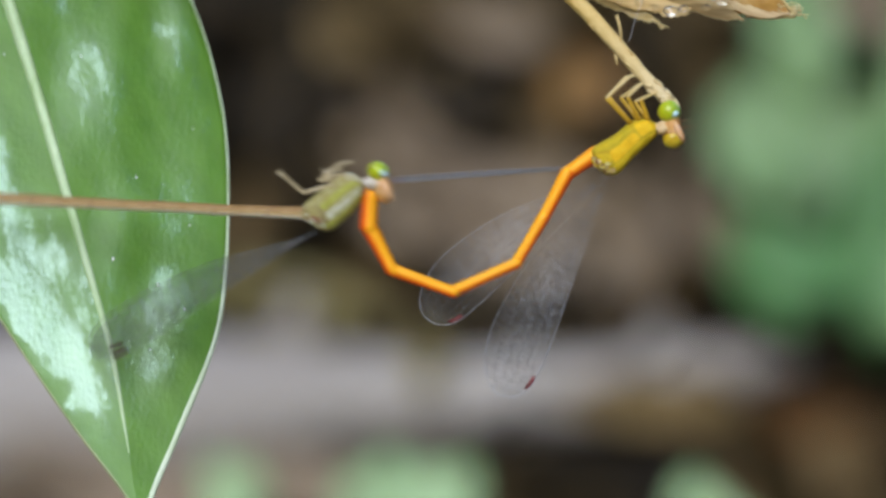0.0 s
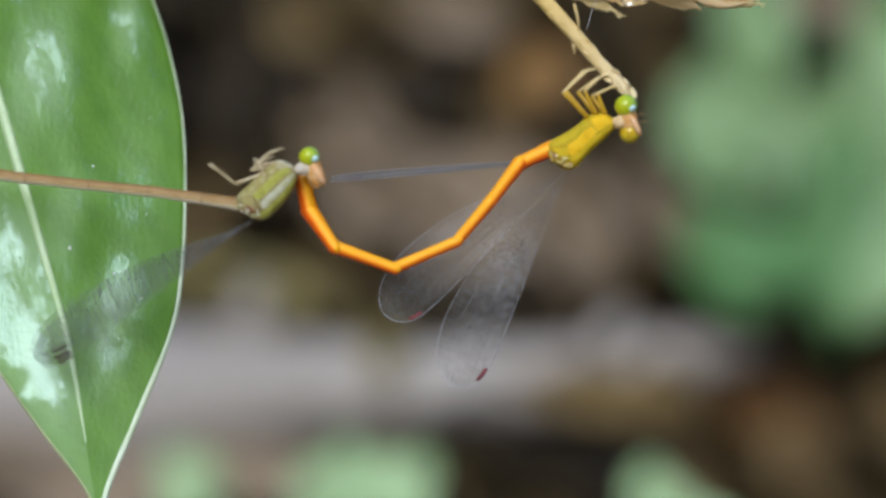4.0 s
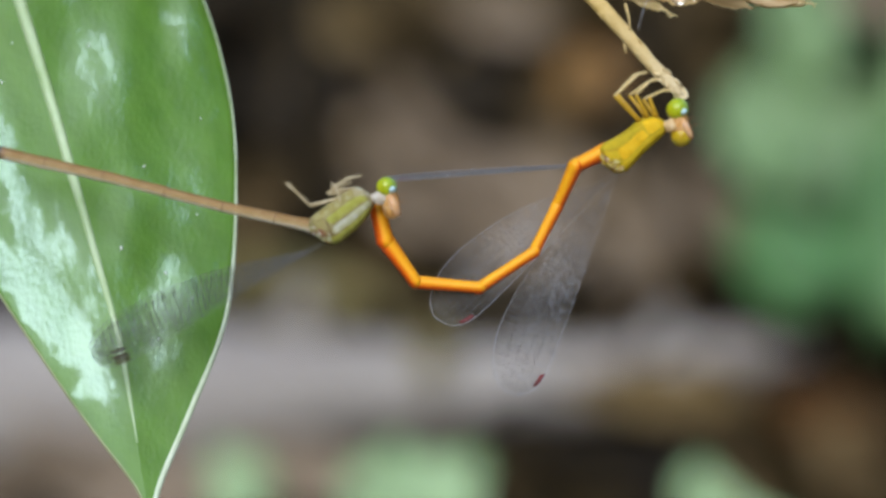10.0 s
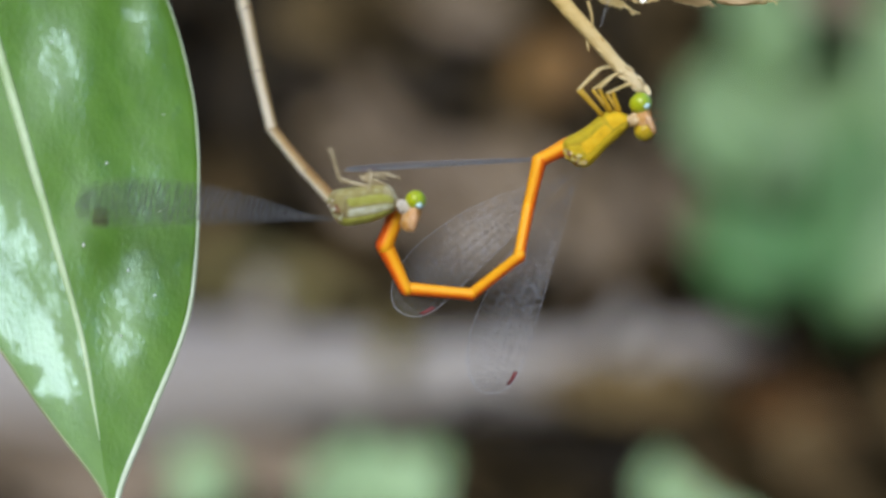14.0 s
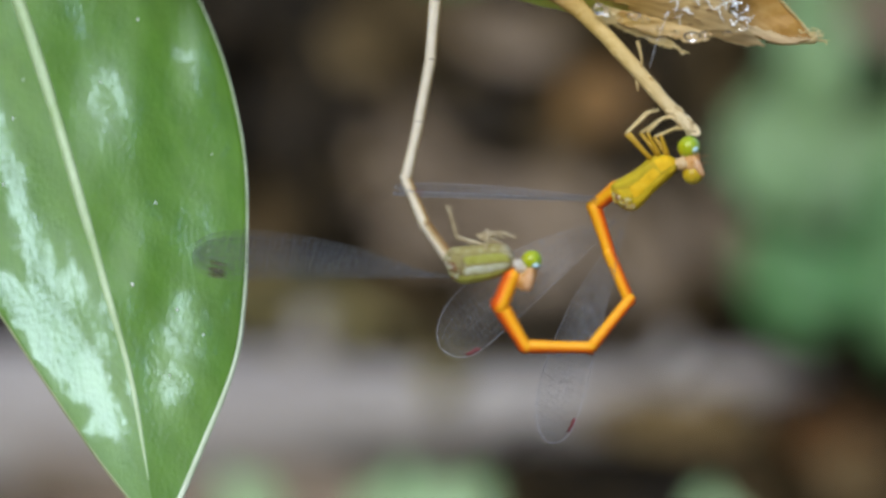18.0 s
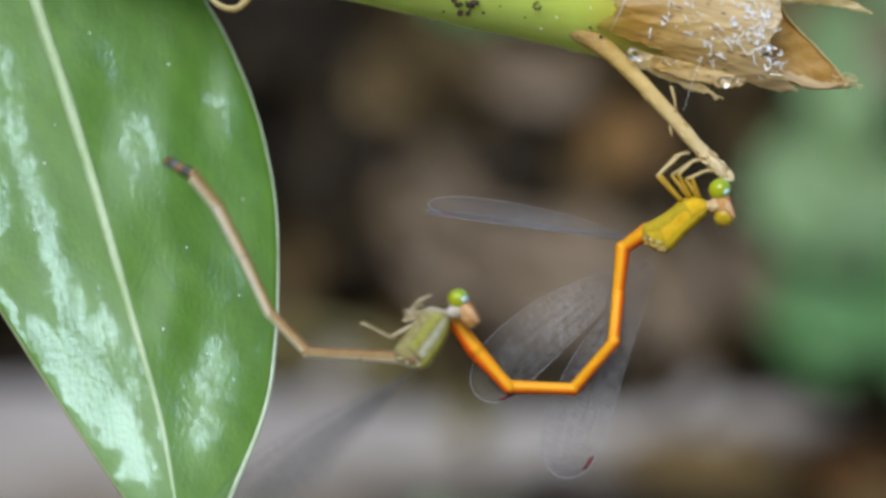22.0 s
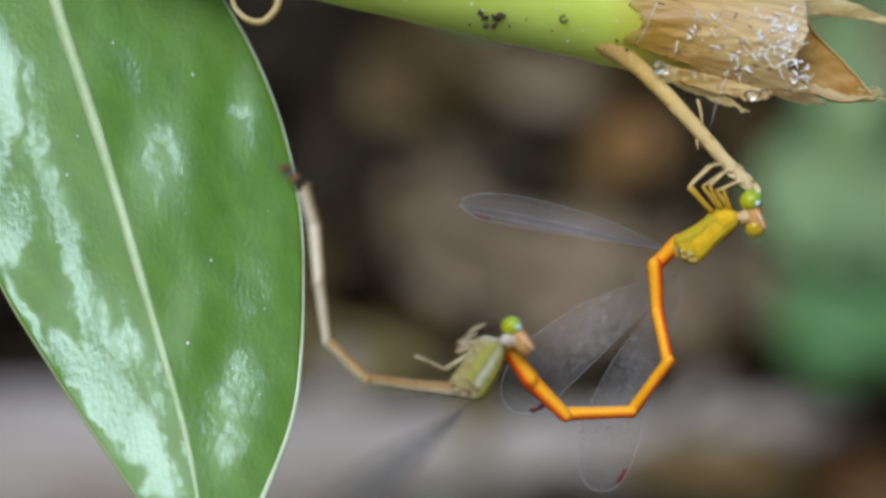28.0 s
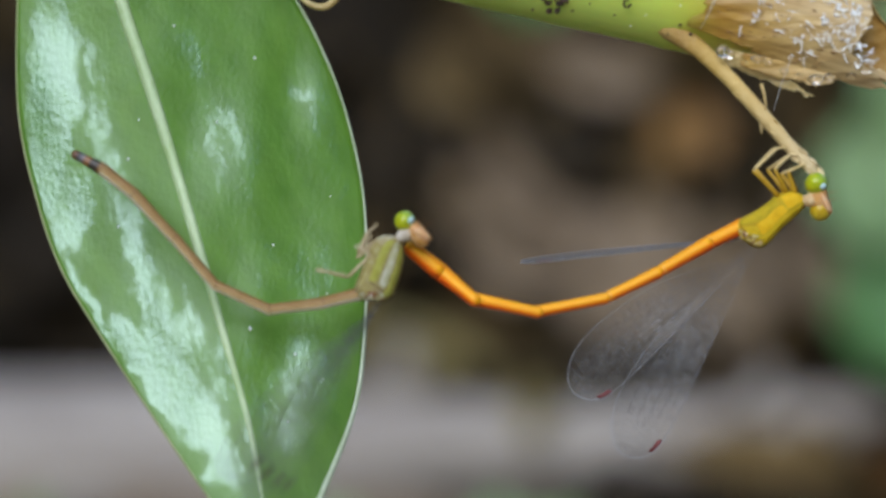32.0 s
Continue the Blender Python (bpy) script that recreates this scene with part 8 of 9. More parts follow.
    walk(female_abdomen[5], [(0, limb(-20.17, 11.04, 151)), (0.5, limb(-20.67, 10.33, 153)), (1, limb(-20.49, 10.41, 153)), (1.5, limb(-20.39, 10.63, 152)), (2, limb(-19.87, 11.57, 150)), (2.5, limb(-18.53, 13.61, 142)), (3, limb(-19.67, 11.87, 151)), (3.5, limb(-19.08, 12.82, 146)), (5.5, limb(-17.07, 15.40, 138)), (6, limb(-18.89, 13.11, 146)), (6.5, limb(-19.84, 11.62, 150)), (7, limb(-18.70, 13.37, 144)), (7.5, limb(-18.04, 14.25, 142)), (8, limb(-18.90, 13.09, 146)), (8.5, limb(-16.33, 16.18, 135)), (9, limb(-19.07, 12.77, 150)), (9.5, limb(-14.31, 17.99, 128, 0, 0.0, 8)), (10, limb(-18.35, 13.85, 143)), (10.5, limb(-19.70, 13.24, 146)), (11, limb(-18.51, 13.60, 145, 0, 0.0, 8)), (11.5, limb(-16.64, 15.87, 136, 0, 0.0, 28)), (12, limb(-18.70, 13.36, 144)), (12.5, limb(-19.47, 12.23, 148)), (13, limb(-18.97, 14.24, 149)), (13.5, limb(-13.90, 18.29, 126, 0, 0.0, 57)), (14, limb(-9.90, 19.95, 105, 0, 0.0, 67)), (14.5, limb(-10.23, 20.27, 110)), (16.5, limb(-8.44, 20.87, 103)), (17, limb(-10.28, 19.95, 116)), (17.5, limb(-11.55, 17.43, 121)), (18, limb(-3.55, 21.24, 99, 0, 1.2, 78)), (18.5, limb(-1.18, 18.29, 84, -24, 1.6, 38)), (19, limb(-8.17, 20.48, 102)), (19.5, limb(-8.16, 21.01, 104)), (20, limb(-6.26, 19.19, 104, -14, 1.1, 37)), (20.5, limb(5.83, 15.70, 70, -28, 0.7, 78)), (21, limb(1.35, 18.07, 64, 13, -1.2, 58)), (21.5, limb(-1.14, 17.65, 80, 23, -1.4, 13)), (22, limb(-3.41, 19.48, 89, 0, 1.3, 15)), (22.5, limb(2.52, 17.14, 72, -21, 0.2, 78)), (23, limb(9.61, 14.71, 43, 0, 2.2, 78)), (23.5, limb(6.20, 14.44, 45, 19, -1.5, 69)), (24, limb(3.82, 17.25, 54, -17, 1.2, 52)), (24.5, limb(3.59, 16.17, 50, 15, -1.0, 78)), (25, limb(11.77, 12.80, 28, 0, 1.5, 78)), (25.5, limb(8.41, 11.19, 24, 25, -1.8, 78)), (26.5, limb(4.21, 14.31, 52, 2, -0.2, 39)), (27.5, limb(0.02, 17.44, 81, -20, 1.3)), (28, limb(0.79, 17.69, 63, -14, 0.9, 56)), (28.2, limb(-1.60, 14.74, 65, -26, 1.8, 78)), (28.5, limb(11.62, 12.21, 21, 0, 2.1, 78)), (28.8, limb(7.71, 12.11, 19, -24, 2.0, 78)), (29, limb(6.90, 13.31, 26, -20, 1.2, 62)), (29.5, limb(2.05, 16.40, 64, -25, 1.6, 10)), (30, limb(1.47, 18.36, 65, -15, 0.8, 4)), (30.5, limb(-2.98, 18.18, 71, 14, -0.6)), (31, limb(-2.17, 19.13, 76, 0, 0.9)), (31.5, limb(-1.06, 20.17, 82)), (32, limb(-4.04, 20.21, 87))])
    walk(female_abdomen[6], [(0, limb(-23.17, 12.71, 151)), (0.5, limb(-23.75, 11.87, 153)), (1, limb(-23.55, 11.98, 156)), (1.5, limb(-23.43, 12.22, 152)), (2, limb(-22.85, 13.27, 150)), (2.5, limb(-21.25, 15.71, 142)), (3, limb(-22.68, 13.53, 151)), (3.5, limb(-21.93, 14.74, 146)), (5.5, limb(-19.62, 17.70, 138)), (6, limb(-21.73, 15.04, 146)), (6.5, limb(-22.80, 13.35, 150)), (7, limb(-21.49, 15.37, 144)), (7.5, limb(-20.74, 16.38, 142)), (8, limb(-21.75, 15.00, 146)), (8.5, limb(-18.77, 18.60, 135)), (9, limb(-22.05, 14.46, 167)), (9.5, limb(-16.45, 20.68, 128, 0, 0.0, 8)), (10, limb(-21.09, 15.92, 143)), (10.5, limb(-22.62, 15.21, 146)), (11, limb(-21.32, 15.57, 145, 0, 0.0, 8)), (11.5, limb(-19.12, 18.24, 136, 0, 0.0, 28)), (12, limb(-21.47, 15.40, 144)), (12.5, limb(-22.38, 14.05, 148)), (13, limb(-22.00, 16.04, 159)), (13.5, limb(-15.93, 21.07, 126, 0, 0.0, 57)), (14, limb(-10.78, 23.27, 105, 0, 0.0, 67)), (14.5, limb(-11.39, 23.50, 110)), (16.5, limb(-9.24, 24.21, 103)), (17, limb(-11.77, 23.04, 116)), (17.5, limb(-13.30, 20.28, 121)), (18, limb(-4.10, 24.63, 99, 0, 1.2, 78)), (18.5, limb(-0.84, 21.30, 84, -24, 0.2, 38)), (19, limb(-8.91, 23.83, 102)), (19.5, limb(-8.99, 24.34, 104)), (20, limb(-7.01, 22.35, 140, -19, 0.3)), (20.25, limb(-0.08, 20.40, 109, 4, -0.3, 39)), (20.5, limb(6.85, 18.45, 77, 26, -0.9, 78)), (21, limb(2.78, 21.00, 108, 13, -0.4)), (21.5, limb(-0.62, 20.67, 88, 20, -0.1)), (22, limb(-3.35, 22.80, 110, 0, 1.3)), (22.5, limb(3.49, 20.10, 77, 20, -1.1, 78)), (23, limb(12.06, 17.01, 71, 0, 2.2, 78)), (23.5, limb(8.42, 16.67, 45, 19, -0.4, 69)), (24, limb(5.71, 19.83, 81, -14, 0.2, 5)), (24.5, limb(5.66, 18.63, 52, 15, -0.1, 78)), (25, limb(14.83, 14.43, 57, 0, 1.5, 78)), (25.5, limb(11.17, 12.42, 26, 24, -0.4, 78)), (26.5, limb(5.85, 16.48, 53, 2, -0.1, 39)), (27.5, limb(0.52, 20.54, 81, -20, 0.2)), (28, limb(2.27, 20.57, 88, -16, 0.1, 12)), (28.2, limb(-0.34, 17.46, 65, -26, 0.4, 78)), (28.5, limb(14.78, 13.44, 44, 0, 2.1, 78)), (28.8, limb(10.59, 13.09, 19, -24, 0.6, 78)), (28.9, limb(10.16, 13.88, 44, -26, 0.3, 53)), (29, limb(9.74, 14.67, 69, -28, 0.0, 28)), (29.5, limb(3.39, 19.11, 64, -25, 0.2, 10)), (30, limb(2.86, 21.28, 83, 12, -0.1)), (30.5, limb(-1.95, 21.25, 71, -14, 0.3)), (31, limb(-1.33, 22.32, 94, 0, 0.9)), (31.5, limb(-0.60, 23.45, 82)), (32, limb(-3.88, 23.62, 97))])
    walk(male_wings[0], [(0, wing_pose(0.6, -1.3, 0.7, 157, 5)), (0.5, wing_pose(0.6, -1.3, 0.7, 143, 26)), (1, wing_pose(0.6, -1.3, 0.7, 156, 5)), (1.5, wing_pose(0.6, -1.3, 0.7, 157, 5)), (2, wing_pose(0.6, -1.3, 0.7, 156, 5)), (2.5, wing_pose(0.6, -1.3, 0.7, 155, 5)), (3, wing_pose(0.6, -1.3, 0.7, 156, 5)), (3.5, wing_pose(0.6, -1.3, 0.7, 157, 5)), (5.5, wing_pose(0.6, -1.3, 0.7, 158, 5)), (6, wing_pose(0.6, -1.3, 0.7, 158, 5)), (6.5, wing_pose(0.6, -1.3, 0.7, 158, 5)), (7, wing_pose(0.6, -1.3, 0.7, 158, 5)), (7.5, wing_pose(0.6, -1.3, 0.7, 158, 5)), (8, wing_pose(0.6, -1.3, 0.7, 158, 5)), (8.5, wing_pose(0.6, -1.3, 0.7, 144, 23)), (9, wing_pose(0.6, -1.3, 0.7, 138, 35)), (9.5, wing_pose(0.6, -1.3, 0.7, 156, 5)), (10, wing_pose(0.6, -1.3, 0.7, 157, 5)), (10.5, wing_pose(0.6, -1.3, 0.7, 141, 30)), (11, wing_pose(0.6, -1.3, 0.7, 151, 9)), (11.5, wing_pose(0.6, -1.3, 0.7, 156, 5)), (12, wing_pose(0.6, -1.3, 0.7, 158, 5)), (12.5, wing_pose(0.6, -1.3, 0.7, 157, 5)), (13, wing_pose(0.6, -1.3, 0.7, 138, 37)), (13.5, wing_pose(0.6, -1.3, 0.7, 155, 5)), (14, wing_pose(0.6, -1.3, 0.7, 156, 5)), (14.5, wing_pose(0.6, -1.3, 0.7, 157, 5)), (16.5, wing_pose(0.6, -1.3, 0.7, 157, 5)), (17, wing_pose(0.6, -1.3, 0.7, 158, 5)), (17.5, wing_pose(0.6, -1.3, 0.7, 139, 34)), (18, wing_pose(0.6, -1.3, 0.7, 150, 10)), (18.5, wing_pose(0.6, -1.3, 0.7, 157, 5)), (19, wing_pose(0.6, -1.3, 0.7, 158, 5)), (19.5, wing_pose(0.6, -1.3, 0.7, 158, 5)), (20, wing_pose(0.6, -1.3, 0.7, 139, 34)), (20.5, wing_pose(0.6, -1.3, 0.7, 150, 12)), (21, wing_pose(0.6, -1.3, 0.7, 157, 5)), (21.5, wing_pose(0.6, -1.3, 0.7, 158, 5)), (22, wing_pose(0.6, -1.3, 0.7, 144, 23)), (22.5, wing_pose(0.6, -1.3, 0.7, 144, 23)), (23, wing_pose(0.6, -1.3, 0.7, 156, 5)), (23.5, wing_pose(0.6, -1.3, 0.7, 157, 5)), (24, wing_pose(0.6, -1.3, 0.7, 158, 5)), (24.5, wing_pose(0.6, -1.3, 0.7, 141, 30)), (25, wing_pose(0.6, -1.3, 0.7, 146, 19)), (25.5, wing_pose(0.6, -1.3, 0.7, 150, 12)), (27.5, wing_pose(0.6, -1.3, 0.7, 158, 5)), (28, wing_pose(0.6, -1.3, 0.7, 141, 30)), (28.2, wing_pose(0.6, -1.3, 0.7, 143, 26)), (28.5, wing_pose(0.6, -1.3, 0.7, 156, 5)), (28.8, wing_pose(0.6, -1.3, 0.7, 157, 5)), (29, wing_pose(0.6, -1.3, 0.7, 158, 5)), (29.5, wing_pose(0.6, -1.3, 0.7, 158, 5)), (30, wing_pose(0.6, -1.3, 0.7, 158, 5)), (30.5, wing_pose(0.6, -1.3, 0.7, 158, 5)), (31, wing_pose(0.6, -1.3, 0.7, 159, 5)), (31.5, wing_pose(0.6, -1.3, 0.7, 159, 5)), (32, wing_pose(0.6, -1.3, 0.7, 159, 5))])
    walk(male_wings[1], [(0, wing_pose(0.4, -1.4, 0.9, 157, 4)), (0.5, wing_pose(0.4, -1.4, 0.9, 143, 7)), (1, wing_pose(0.4, -1.4, 0.9, 157, 4)), (1.5, wing_pose(0.4, -1.4, 0.9, 157, 4)), (2, wing_pose(0.4, -1.4, 0.9, 157, 4)), (2.5, wing_pose(0.4, -1.4, 0.9, 156, 4)), (3, wing_pose(0.4, -1.4, 0.9, 156, 4)), (3.5, wing_pose(0.4, -1.4, 0.9, 158, 4)), (5.5, wing_pose(0.4, -1.4, 0.9, 158, 4)), (6, wing_pose(0.4, -1.4, 0.9, 158, 4)), (6.5, wing_pose(0.4, -1.4, 0.9, 158, 4)), (7, wing_pose(0.4, -1.4, 0.9, 158, 4)), (7.5, wing_pose(0.4, -1.4, 0.9, 158, 4)), (8, wing_pose(0.4, -1.4, 0.9, 159, 4)), (8.5, wing_pose(0.4, -1.4, 0.9, 145, 7)), (9, wing_pose(0.4, -1.4, 0.9, 139, 8)), (9.5, wing_pose(0.4, -1.4, 0.9, 156, 4)), (10, wing_pose(0.4, -1.4, 0.9, 157, 4)), (10.5, wing_pose(0.4, -1.4, 0.9, 141, 8)), (11, wing_pose(0.4, -1.4, 0.9, 151, 5)), (11.5, wing_pose(0.4, -1.4, 0.9, 156, 4)), (12, wing_pose(0.4, -1.4, 0.9, 158, 4)), (12.5, wing_pose(0.4, -1.4, 0.9, 158, 4)), (13, wing_pose(0.4, -1.4, 0.9, 138, 9)), (13.5, wing_pose(0.4, -1.4, 0.9, 156, 4)), (14, wing_pose(0.4, -1.4, 0.9, 156, 4)), (14.5, wing_pose(0.4, -1.4, 0.9, 157, 4)), (16.5, wing_pose(0.4, -1.4, 0.9, 158, 4)), (17, wing_pose(0.4, -1.4, 0.9, 158, 4)), (17.5, wing_pose(0.4, -1.4, 0.9, 139, 8)), (18, wing_pose(0.4, -1.4, 0.9, 151, 5)), (18.5, wing_pose(0.4, -1.4, 0.9, 157, 4)), (19, wing_pose(0.4, -1.4, 0.9, 158, 4)), (19.5, wing_pose(0.4, -1.4, 0.9, 158, 4)), (20, wing_pose(0.4, -1.4, 0.9, 139, 8)), (20.5, wing_pose(0.4, -1.4, 0.9, 150, 5)), (21, wing_pose(0.4, -1.4, 0.9, 158, 4)), (21.5, wing_pose(0.4, -1.4, 0.9, 158, 4)), (22, wing_pose(0.4, -1.4, 0.9, 145, 7)), (22.5, wing_pose(0.4, -1.4, 0.9, 145, 7)), (23, wing_pose(0.4, -1.4, 0.9, 156, 4)), (23.5, wing_pose(0.4, -1.4, 0.9, 158, 4)), (24, wing_pose(0.4, -1.4, 0.9, 158, 4)), (24.5, wing_pose(0.4, -1.4, 0.9, 141, 8)), (25, wing_pose(0.4, -1.4, 0.9, 146, 6)), (25.5, wing_pose(0.4, -1.4, 0.9, 150, 5)), (27.5, wing_pose(0.4, -1.4, 0.9, 159, 4)), (28, wing_pose(0.4, -1.4, 0.9, 141, 8)), (28.2, wing_pose(0.4, -1.4, 0.9, 143, 7)), (28.5, wing_pose(0.4, -1.4, 0.9, 156, 4)), (28.8, wing_pose(0.4, -1.4, 0.9, 157, 4)), (29, wing_pose(0.4, -1.4, 0.9, 158, 4)), (29.5, wing_pose(0.4, -1.4, 0.9, 158, 4)), (30, wing_pose(0.4, -1.4, 0.9, 159, 4)), (30.5, wing_pose(0.4, -1.4, 0.9, 159, 4)), (31, wing_pose(0.4, -1.4, 0.9, 159, 4)), (31.5, wing_pose(0.4, -1.4, 0.9, 159, 4)), (32, wing_pose(0.4, -1.4, 0.9, 159, 4))])
    walk(male_wings[2], [(0, wing_pose(0.35, -2.0, 1.3, 192, 78)), (0.5, wing_pose(0.35, -2.0, 1.3, 191, 78)), (1, wing_pose(0.35, -2.0, 1.3, 192, 78)), (1.5, wing_pose(0.35, -2.0, 1.3, 192, 78)), (2, wing_pose(0.35, -2.0, 1.3, 192, 78)), (2.5, wing_pose(0.35, -2.0, 1.3, 191, 78)), (3, wing_pose(0.35, -2.0, 1.3, 192, 78)), (3.5, wing_pose(0.35, -2.0, 1.3, 193, 78)), (5.5, wing_pose(0.35, -2.0, 1.3, 193, 78)), (6, wing_pose(0.35, -2.0, 1.3, 193, 78)), (6.5, wing_pose(0.35, -2.0, 1.3, 193, 78)), (7, wing_pose(0.35, -2.0, 1.3, 193, 78)), (7.5, wing_pose(0.35, -2.0, 1.3, 193, 78)), (8, wing_pose(0.35, -2.0, 1.3, 193, 78)), (8.5, wing_pose(0.35, -2.0, 1.3, 192, 78)), (9, wing_pose(0.35, -2.0, 1.3, 192, 78)), (9.5, wing_pose(0.35, -2.0, 1.3, 192, 78)), (10, wing_pose(0.35, -2.0, 1.3, 193, 78)), (10.5, wing_pose(0.35, -2.0, 1.3, 192, 78)), (11, wing_pose(0.35, -2.0, 1.3, 191, 78)), (11.5, wing_pose(0.35, -2.0, 1.3, 192, 78)), (12, wing_pose(0.35, -2.0, 1.3, 193, 78)), (12.5, wing_pose(0.35, -2.0, 1.3, 193, 78)), (13, wing_pose(0.35, -2.0, 1.3, 191, 78)), (13.5, wing_pose(0.35, -2.0, 1.3, 191, 78)), (14, wing_pose(0.35, -2.0, 1.3, 192, 78)), (14.5, wing_pose(0.35, -2.0, 1.3, 192, 78)), (16.5, wing_pose(0.35, -2.0, 1.3, 193, 78)), (17, wing_pose(0.35, -2.0, 1.3, 193, 78)), (17.5, wing_pose(0.35, -2.0, 1.3, 191, 78)), (18, wing_pose(0.35, -2.0, 1.3, 191, 78)), (18.5, wing_pose(0.35, -2.0, 1.3, 192, 78)), (19, wing_pose(0.35, -2.0, 1.3, 193, 78)), (19.5, wing_pose(0.35, -2.0, 1.3, 193, 78)), (20, wing_pose(0.35, -2.0, 1.3, 191, 78)), (20.5, wing_pose(0.35, -2.0, 1.3, 191, 78)), (21, wing_pose(0.35, -2.0, 1.3, 193, 78)), (21.5, wing_pose(0.35, -2.0, 1.3, 193, 78)), (22, wing_pose(0.35, -2.0, 1.3, 192, 78)), (22.5, wing_pose(0.35, -2.0, 1.3, 191, 78)), (23, wing_pose(0.35, -2.0, 1.3, 192, 78)), (23.5, wing_pose(0.35, -2.0, 1.3, 193, 78)), (24, wing_pose(0.35, -2.0, 1.3, 193, 78)), (24.5, wing_pose(0.35, -2.0, 1.3, 191, 78)), (25, wing_pose(0.35, -2.0, 1.3, 191, 78)), (25.5, wing_pose(0.35, -2.0, 1.3, 192, 78)), (27.5, wing_pose(0.35, -2.0, 1.3, 193, 78)), (28, wing_pose(0.35, -2.0, 1.3, 192, 78)), (28.2, wing_pose(0.35, -2.0, 1.3, 192, 78)), (28.5, wing_pose(0.35, -2.0, 1.3, 192, 78)), (28.8, wing_pose(0.35, -2.0, 1.3, 193, 78)), (29, wing_pose(0.35, -2.0, 1.3, 193, 78)), (29.5, wing_pose(0.35, -2.0, 1.3, 193, 78)), (30, wing_pose(0.35, -2.0, 1.3, 193, 78)), (30.5, wing_pose(0.35, -2.0, 1.3, 193, 78)), (31, wing_pose(0.35, -2.0, 1.3, 193, 78)), (31.5, wing_pose(0.35, -2.0, 1.3, 193, 78)), (32, wing_pose(0.35, -2.0, 1.3, 193, 78))])
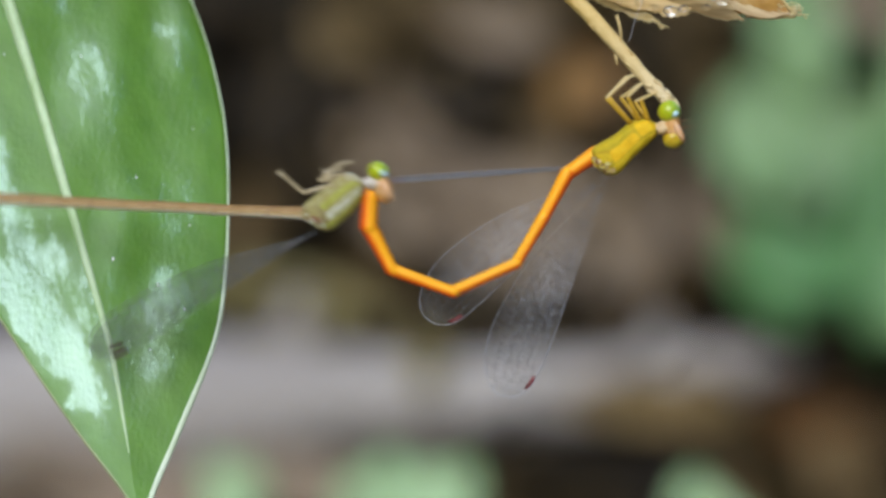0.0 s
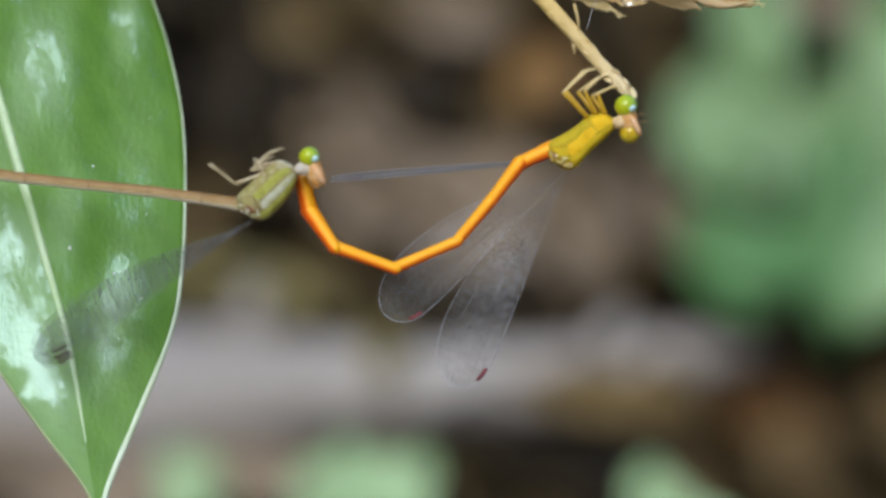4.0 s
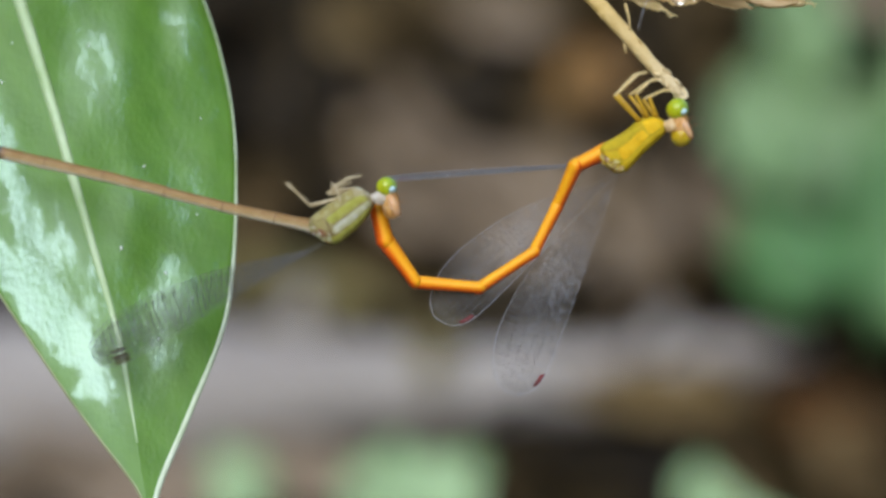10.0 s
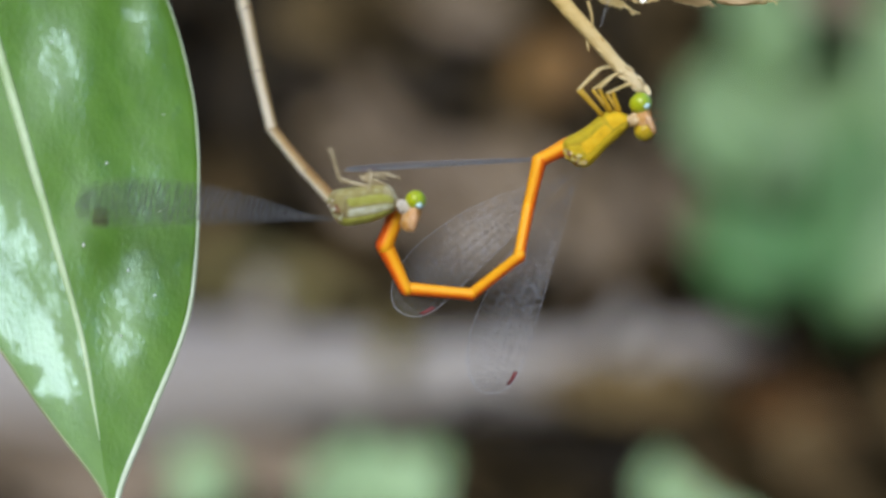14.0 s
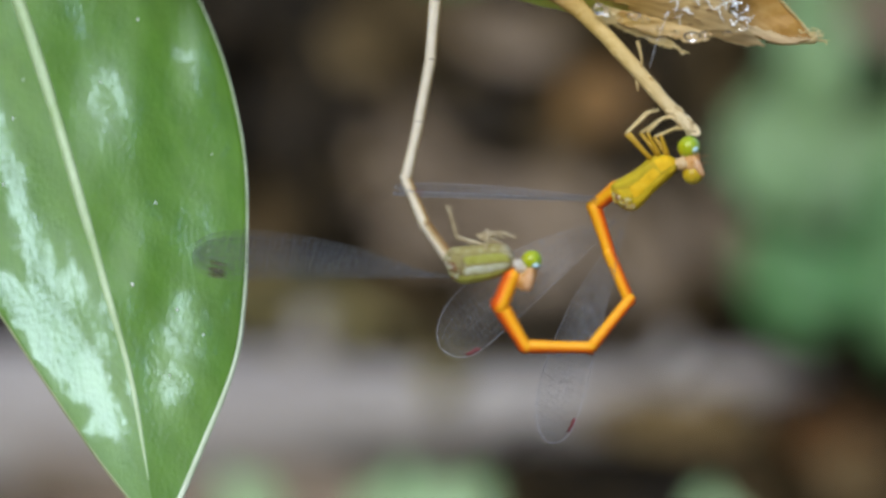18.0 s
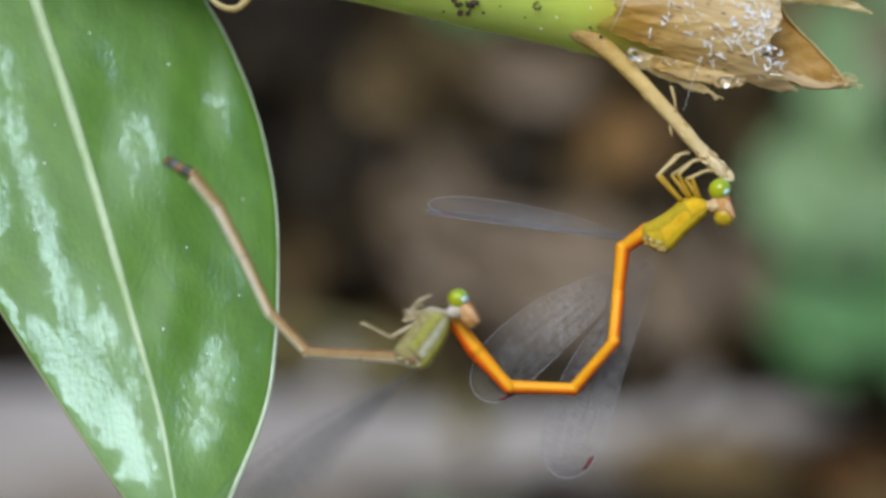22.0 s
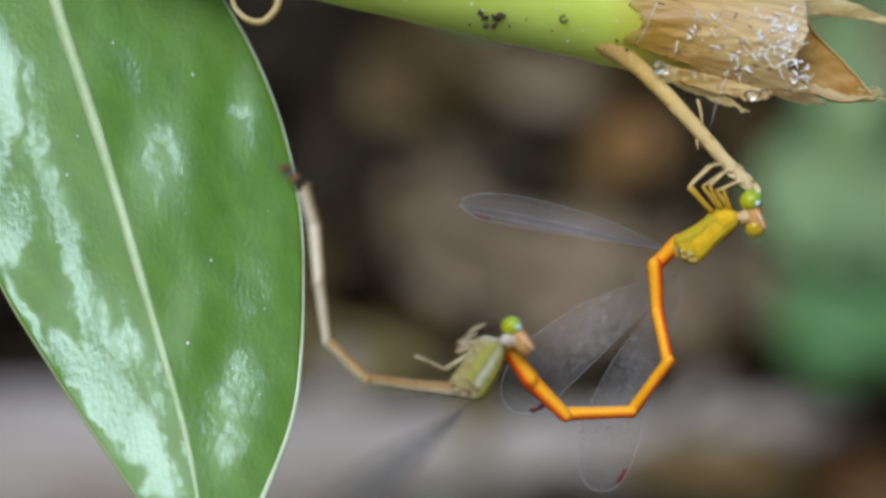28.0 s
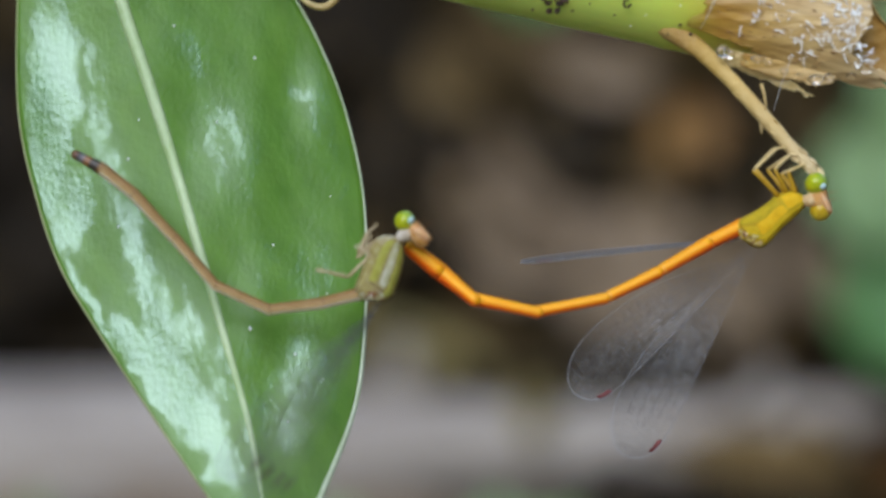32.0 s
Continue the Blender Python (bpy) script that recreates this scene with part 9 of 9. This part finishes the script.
    walk(male_wings[3], [(0, wing_pose(0.15, -2.1, 1.0, 218, 74)), (0.5, wing_pose(0.15, -2.1, 1.0, 225, 44)), (1, wing_pose(0.15, -2.1, 1.0, 220, 73)), (1.5, wing_pose(0.15, -2.1, 1.0, 218, 74)), (2, wing_pose(0.15, -2.1, 1.0, 220, 72)), (2.5, wing_pose(0.15, -2.1, 1.0, 225, 44)), (3, wing_pose(0.15, -2.1, 1.0, 221, 68)), (3.5, wing_pose(0.15, -2.1, 1.0, 217, 74)), (5.5, wing_pose(0.15, -2.1, 1.0, 216, 74)), (6, wing_pose(0.15, -2.1, 1.0, 216, 74)), (6.5, wing_pose(0.15, -2.1, 1.0, 215, 74)), (7, wing_pose(0.15, -2.1, 1.0, 214, 74)), (7.5, wing_pose(0.15, -2.1, 1.0, 214, 74)), (8, wing_pose(0.15, -2.1, 1.0, 213, 74)), (8.5, wing_pose(0.15, -2.1, 1.0, 218, 74)), (9, wing_pose(0.15, -2.1, 1.0, 224, 48)), (9.5, wing_pose(0.15, -2.1, 1.0, 224, 50)), (10, wing_pose(0.15, -2.1, 1.0, 218, 74)), (10.5, wing_pose(0.15, -2.1, 1.0, 223, 52)), (11, wing_pose(0.15, -2.1, 1.0, 225, 44)), (11.5, wing_pose(0.15, -2.1, 1.0, 224, 49)), (12, wing_pose(0.15, -2.1, 1.0, 216, 74)), (12.5, wing_pose(0.15, -2.1, 1.0, 217, 74)), (13, wing_pose(0.15, -2.1, 1.0, 229, 44)), (13.5, wing_pose(0.15, -2.1, 1.0, 225, 44)), (14, wing_pose(0.15, -2.1, 1.0, 221, 68)), (14.5, wing_pose(0.15, -2.1, 1.0, 218, 74)), (16.5, wing_pose(0.15, -2.1, 1.0, 217, 74)), (17, wing_pose(0.15, -2.1, 1.0, 216, 74)), (17.5, wing_pose(0.15, -2.1, 1.0, 229, 44)), (18, wing_pose(0.15, -2.1, 1.0, 225, 44)), (18.5, wing_pose(0.15, -2.1, 1.0, 218, 74)), (19, wing_pose(0.15, -2.1, 1.0, 215, 74)), (19.5, wing_pose(0.15, -2.1, 1.0, 216, 74)), (20, wing_pose(0.15, -2.1, 1.0, 229, 44)), (20.5, wing_pose(0.15, -2.1, 1.0, 225, 44)), (21, wing_pose(0.15, -2.1, 1.0, 216, 74)), (21.5, wing_pose(0.15, -2.1, 1.0, 216, 74)), (22, wing_pose(0.15, -2.1, 1.0, 220, 74)), (22.5, wing_pose(0.15, -2.1, 1.0, 227, 44)), (23, wing_pose(0.15, -2.1, 1.0, 223, 56)), (23.5, wing_pose(0.15, -2.1, 1.0, 217, 74)), (24, wing_pose(0.15, -2.1, 1.0, 215, 74)), (24.5, wing_pose(0.15, -2.1, 1.0, 227, 44)), (25, wing_pose(0.15, -2.1, 1.0, 225, 44)), (25.5, wing_pose(0.15, -2.1, 1.0, 220, 74)), (27.5, wing_pose(0.15, -2.1, 1.0, 213, 74)), (28, wing_pose(0.15, -2.1, 1.0, 221, 65)), (28.2, wing_pose(0.15, -2.1, 1.0, 223, 53)), (28.5, wing_pose(0.15, -2.1, 1.0, 223, 54)), (28.8, wing_pose(0.15, -2.1, 1.0, 217, 74)), (29, wing_pose(0.15, -2.1, 1.0, 216, 74)), (29.5, wing_pose(0.15, -2.1, 1.0, 213, 74)), (30, wing_pose(0.15, -2.1, 1.0, 213, 74)), (30.5, wing_pose(0.15, -2.1, 1.0, 213, 74)), (31, wing_pose(0.15, -2.1, 1.0, 212, 74)), (31.5, wing_pose(0.15, -2.1, 1.0, 212, 74)), (32, wing_pose(0.15, -2.1, 1.0, 212, 74))])
    walk(foreleg, [(0, limb(5.6, 0.1, 130)), (4.6, limb(5.6, 0.1, 130)), (5.5, limb(5.6, 0.1, 6)), (6, limb(5.6, 0.1, 0)), (6.5, limb(5.6, 0.1, 10)), (7, limb(5.6, 0.1, -4)), (7.5, limb(5.6, 0.1, 50)), (8, limb(5.6, 0.1, 130)), (32, limb(5.6, 0.1, 130))])
    walk(leaf, [(0, pose(-0.00038, 0.0000, 0)), (12, pose(-0.00043, 0.0000, 0)), (20, pose(-0.00057, 0.0000, 0)), (24, pose(-0.00081, 0.0000, 0)), (25.5, pose(-0.00076, -0.0003, 0)), (28, pose(-0.00048, -0.0030, 0)), (29, pose(-0.00038, -0.0045, 0)), (32, pose(-0.00033, -0.0055, 0))])
    # how far the paler damselfly's wings are lowered, from 0 to 1
    lowered = [(0, 0), (3.5, 0), (5.5, 0.09), (6, 0), (6.5, 0), (7, 0.45), (7.5, 0.59), (8, 0.36), (8.5, 0.55), (9, 0), (14, 0), (14.5, 1), (17, 1), (17.5, 0), (18, 0), (18.5, 0.18), (19, 0.86), (19.5, 1), (20, 0), (20.5, 0), (21, 0.77), (21.5, 1), (22, 0.77), (22.5, 0), (23, 0), (23.5, 1), (24, 1), (24.5, 0.59), (25, 0), (25.5, 1), (28, 1), (28.2, 0), (28.5, 0), (28.8, 0.77), (29, 1), (32, 1)]
    for w, (x, z, y, turn, spread, fan) in zip(female_wings, ((0.8, -1.75, -0.35, 184, 48, 3), (0.8, -1.85, -0.2, 182.5, 42, 1.5), (0.8, -1.75, 0.2, 183, 50, -3), (0.8, -1.85, 0.35, 181, 44, -5))):
        walk(w, [(t, wing_pose(x, z, y, turn + fan * f, spread + 6 * f, -34 * f)) for t, f in lowered])


motions()
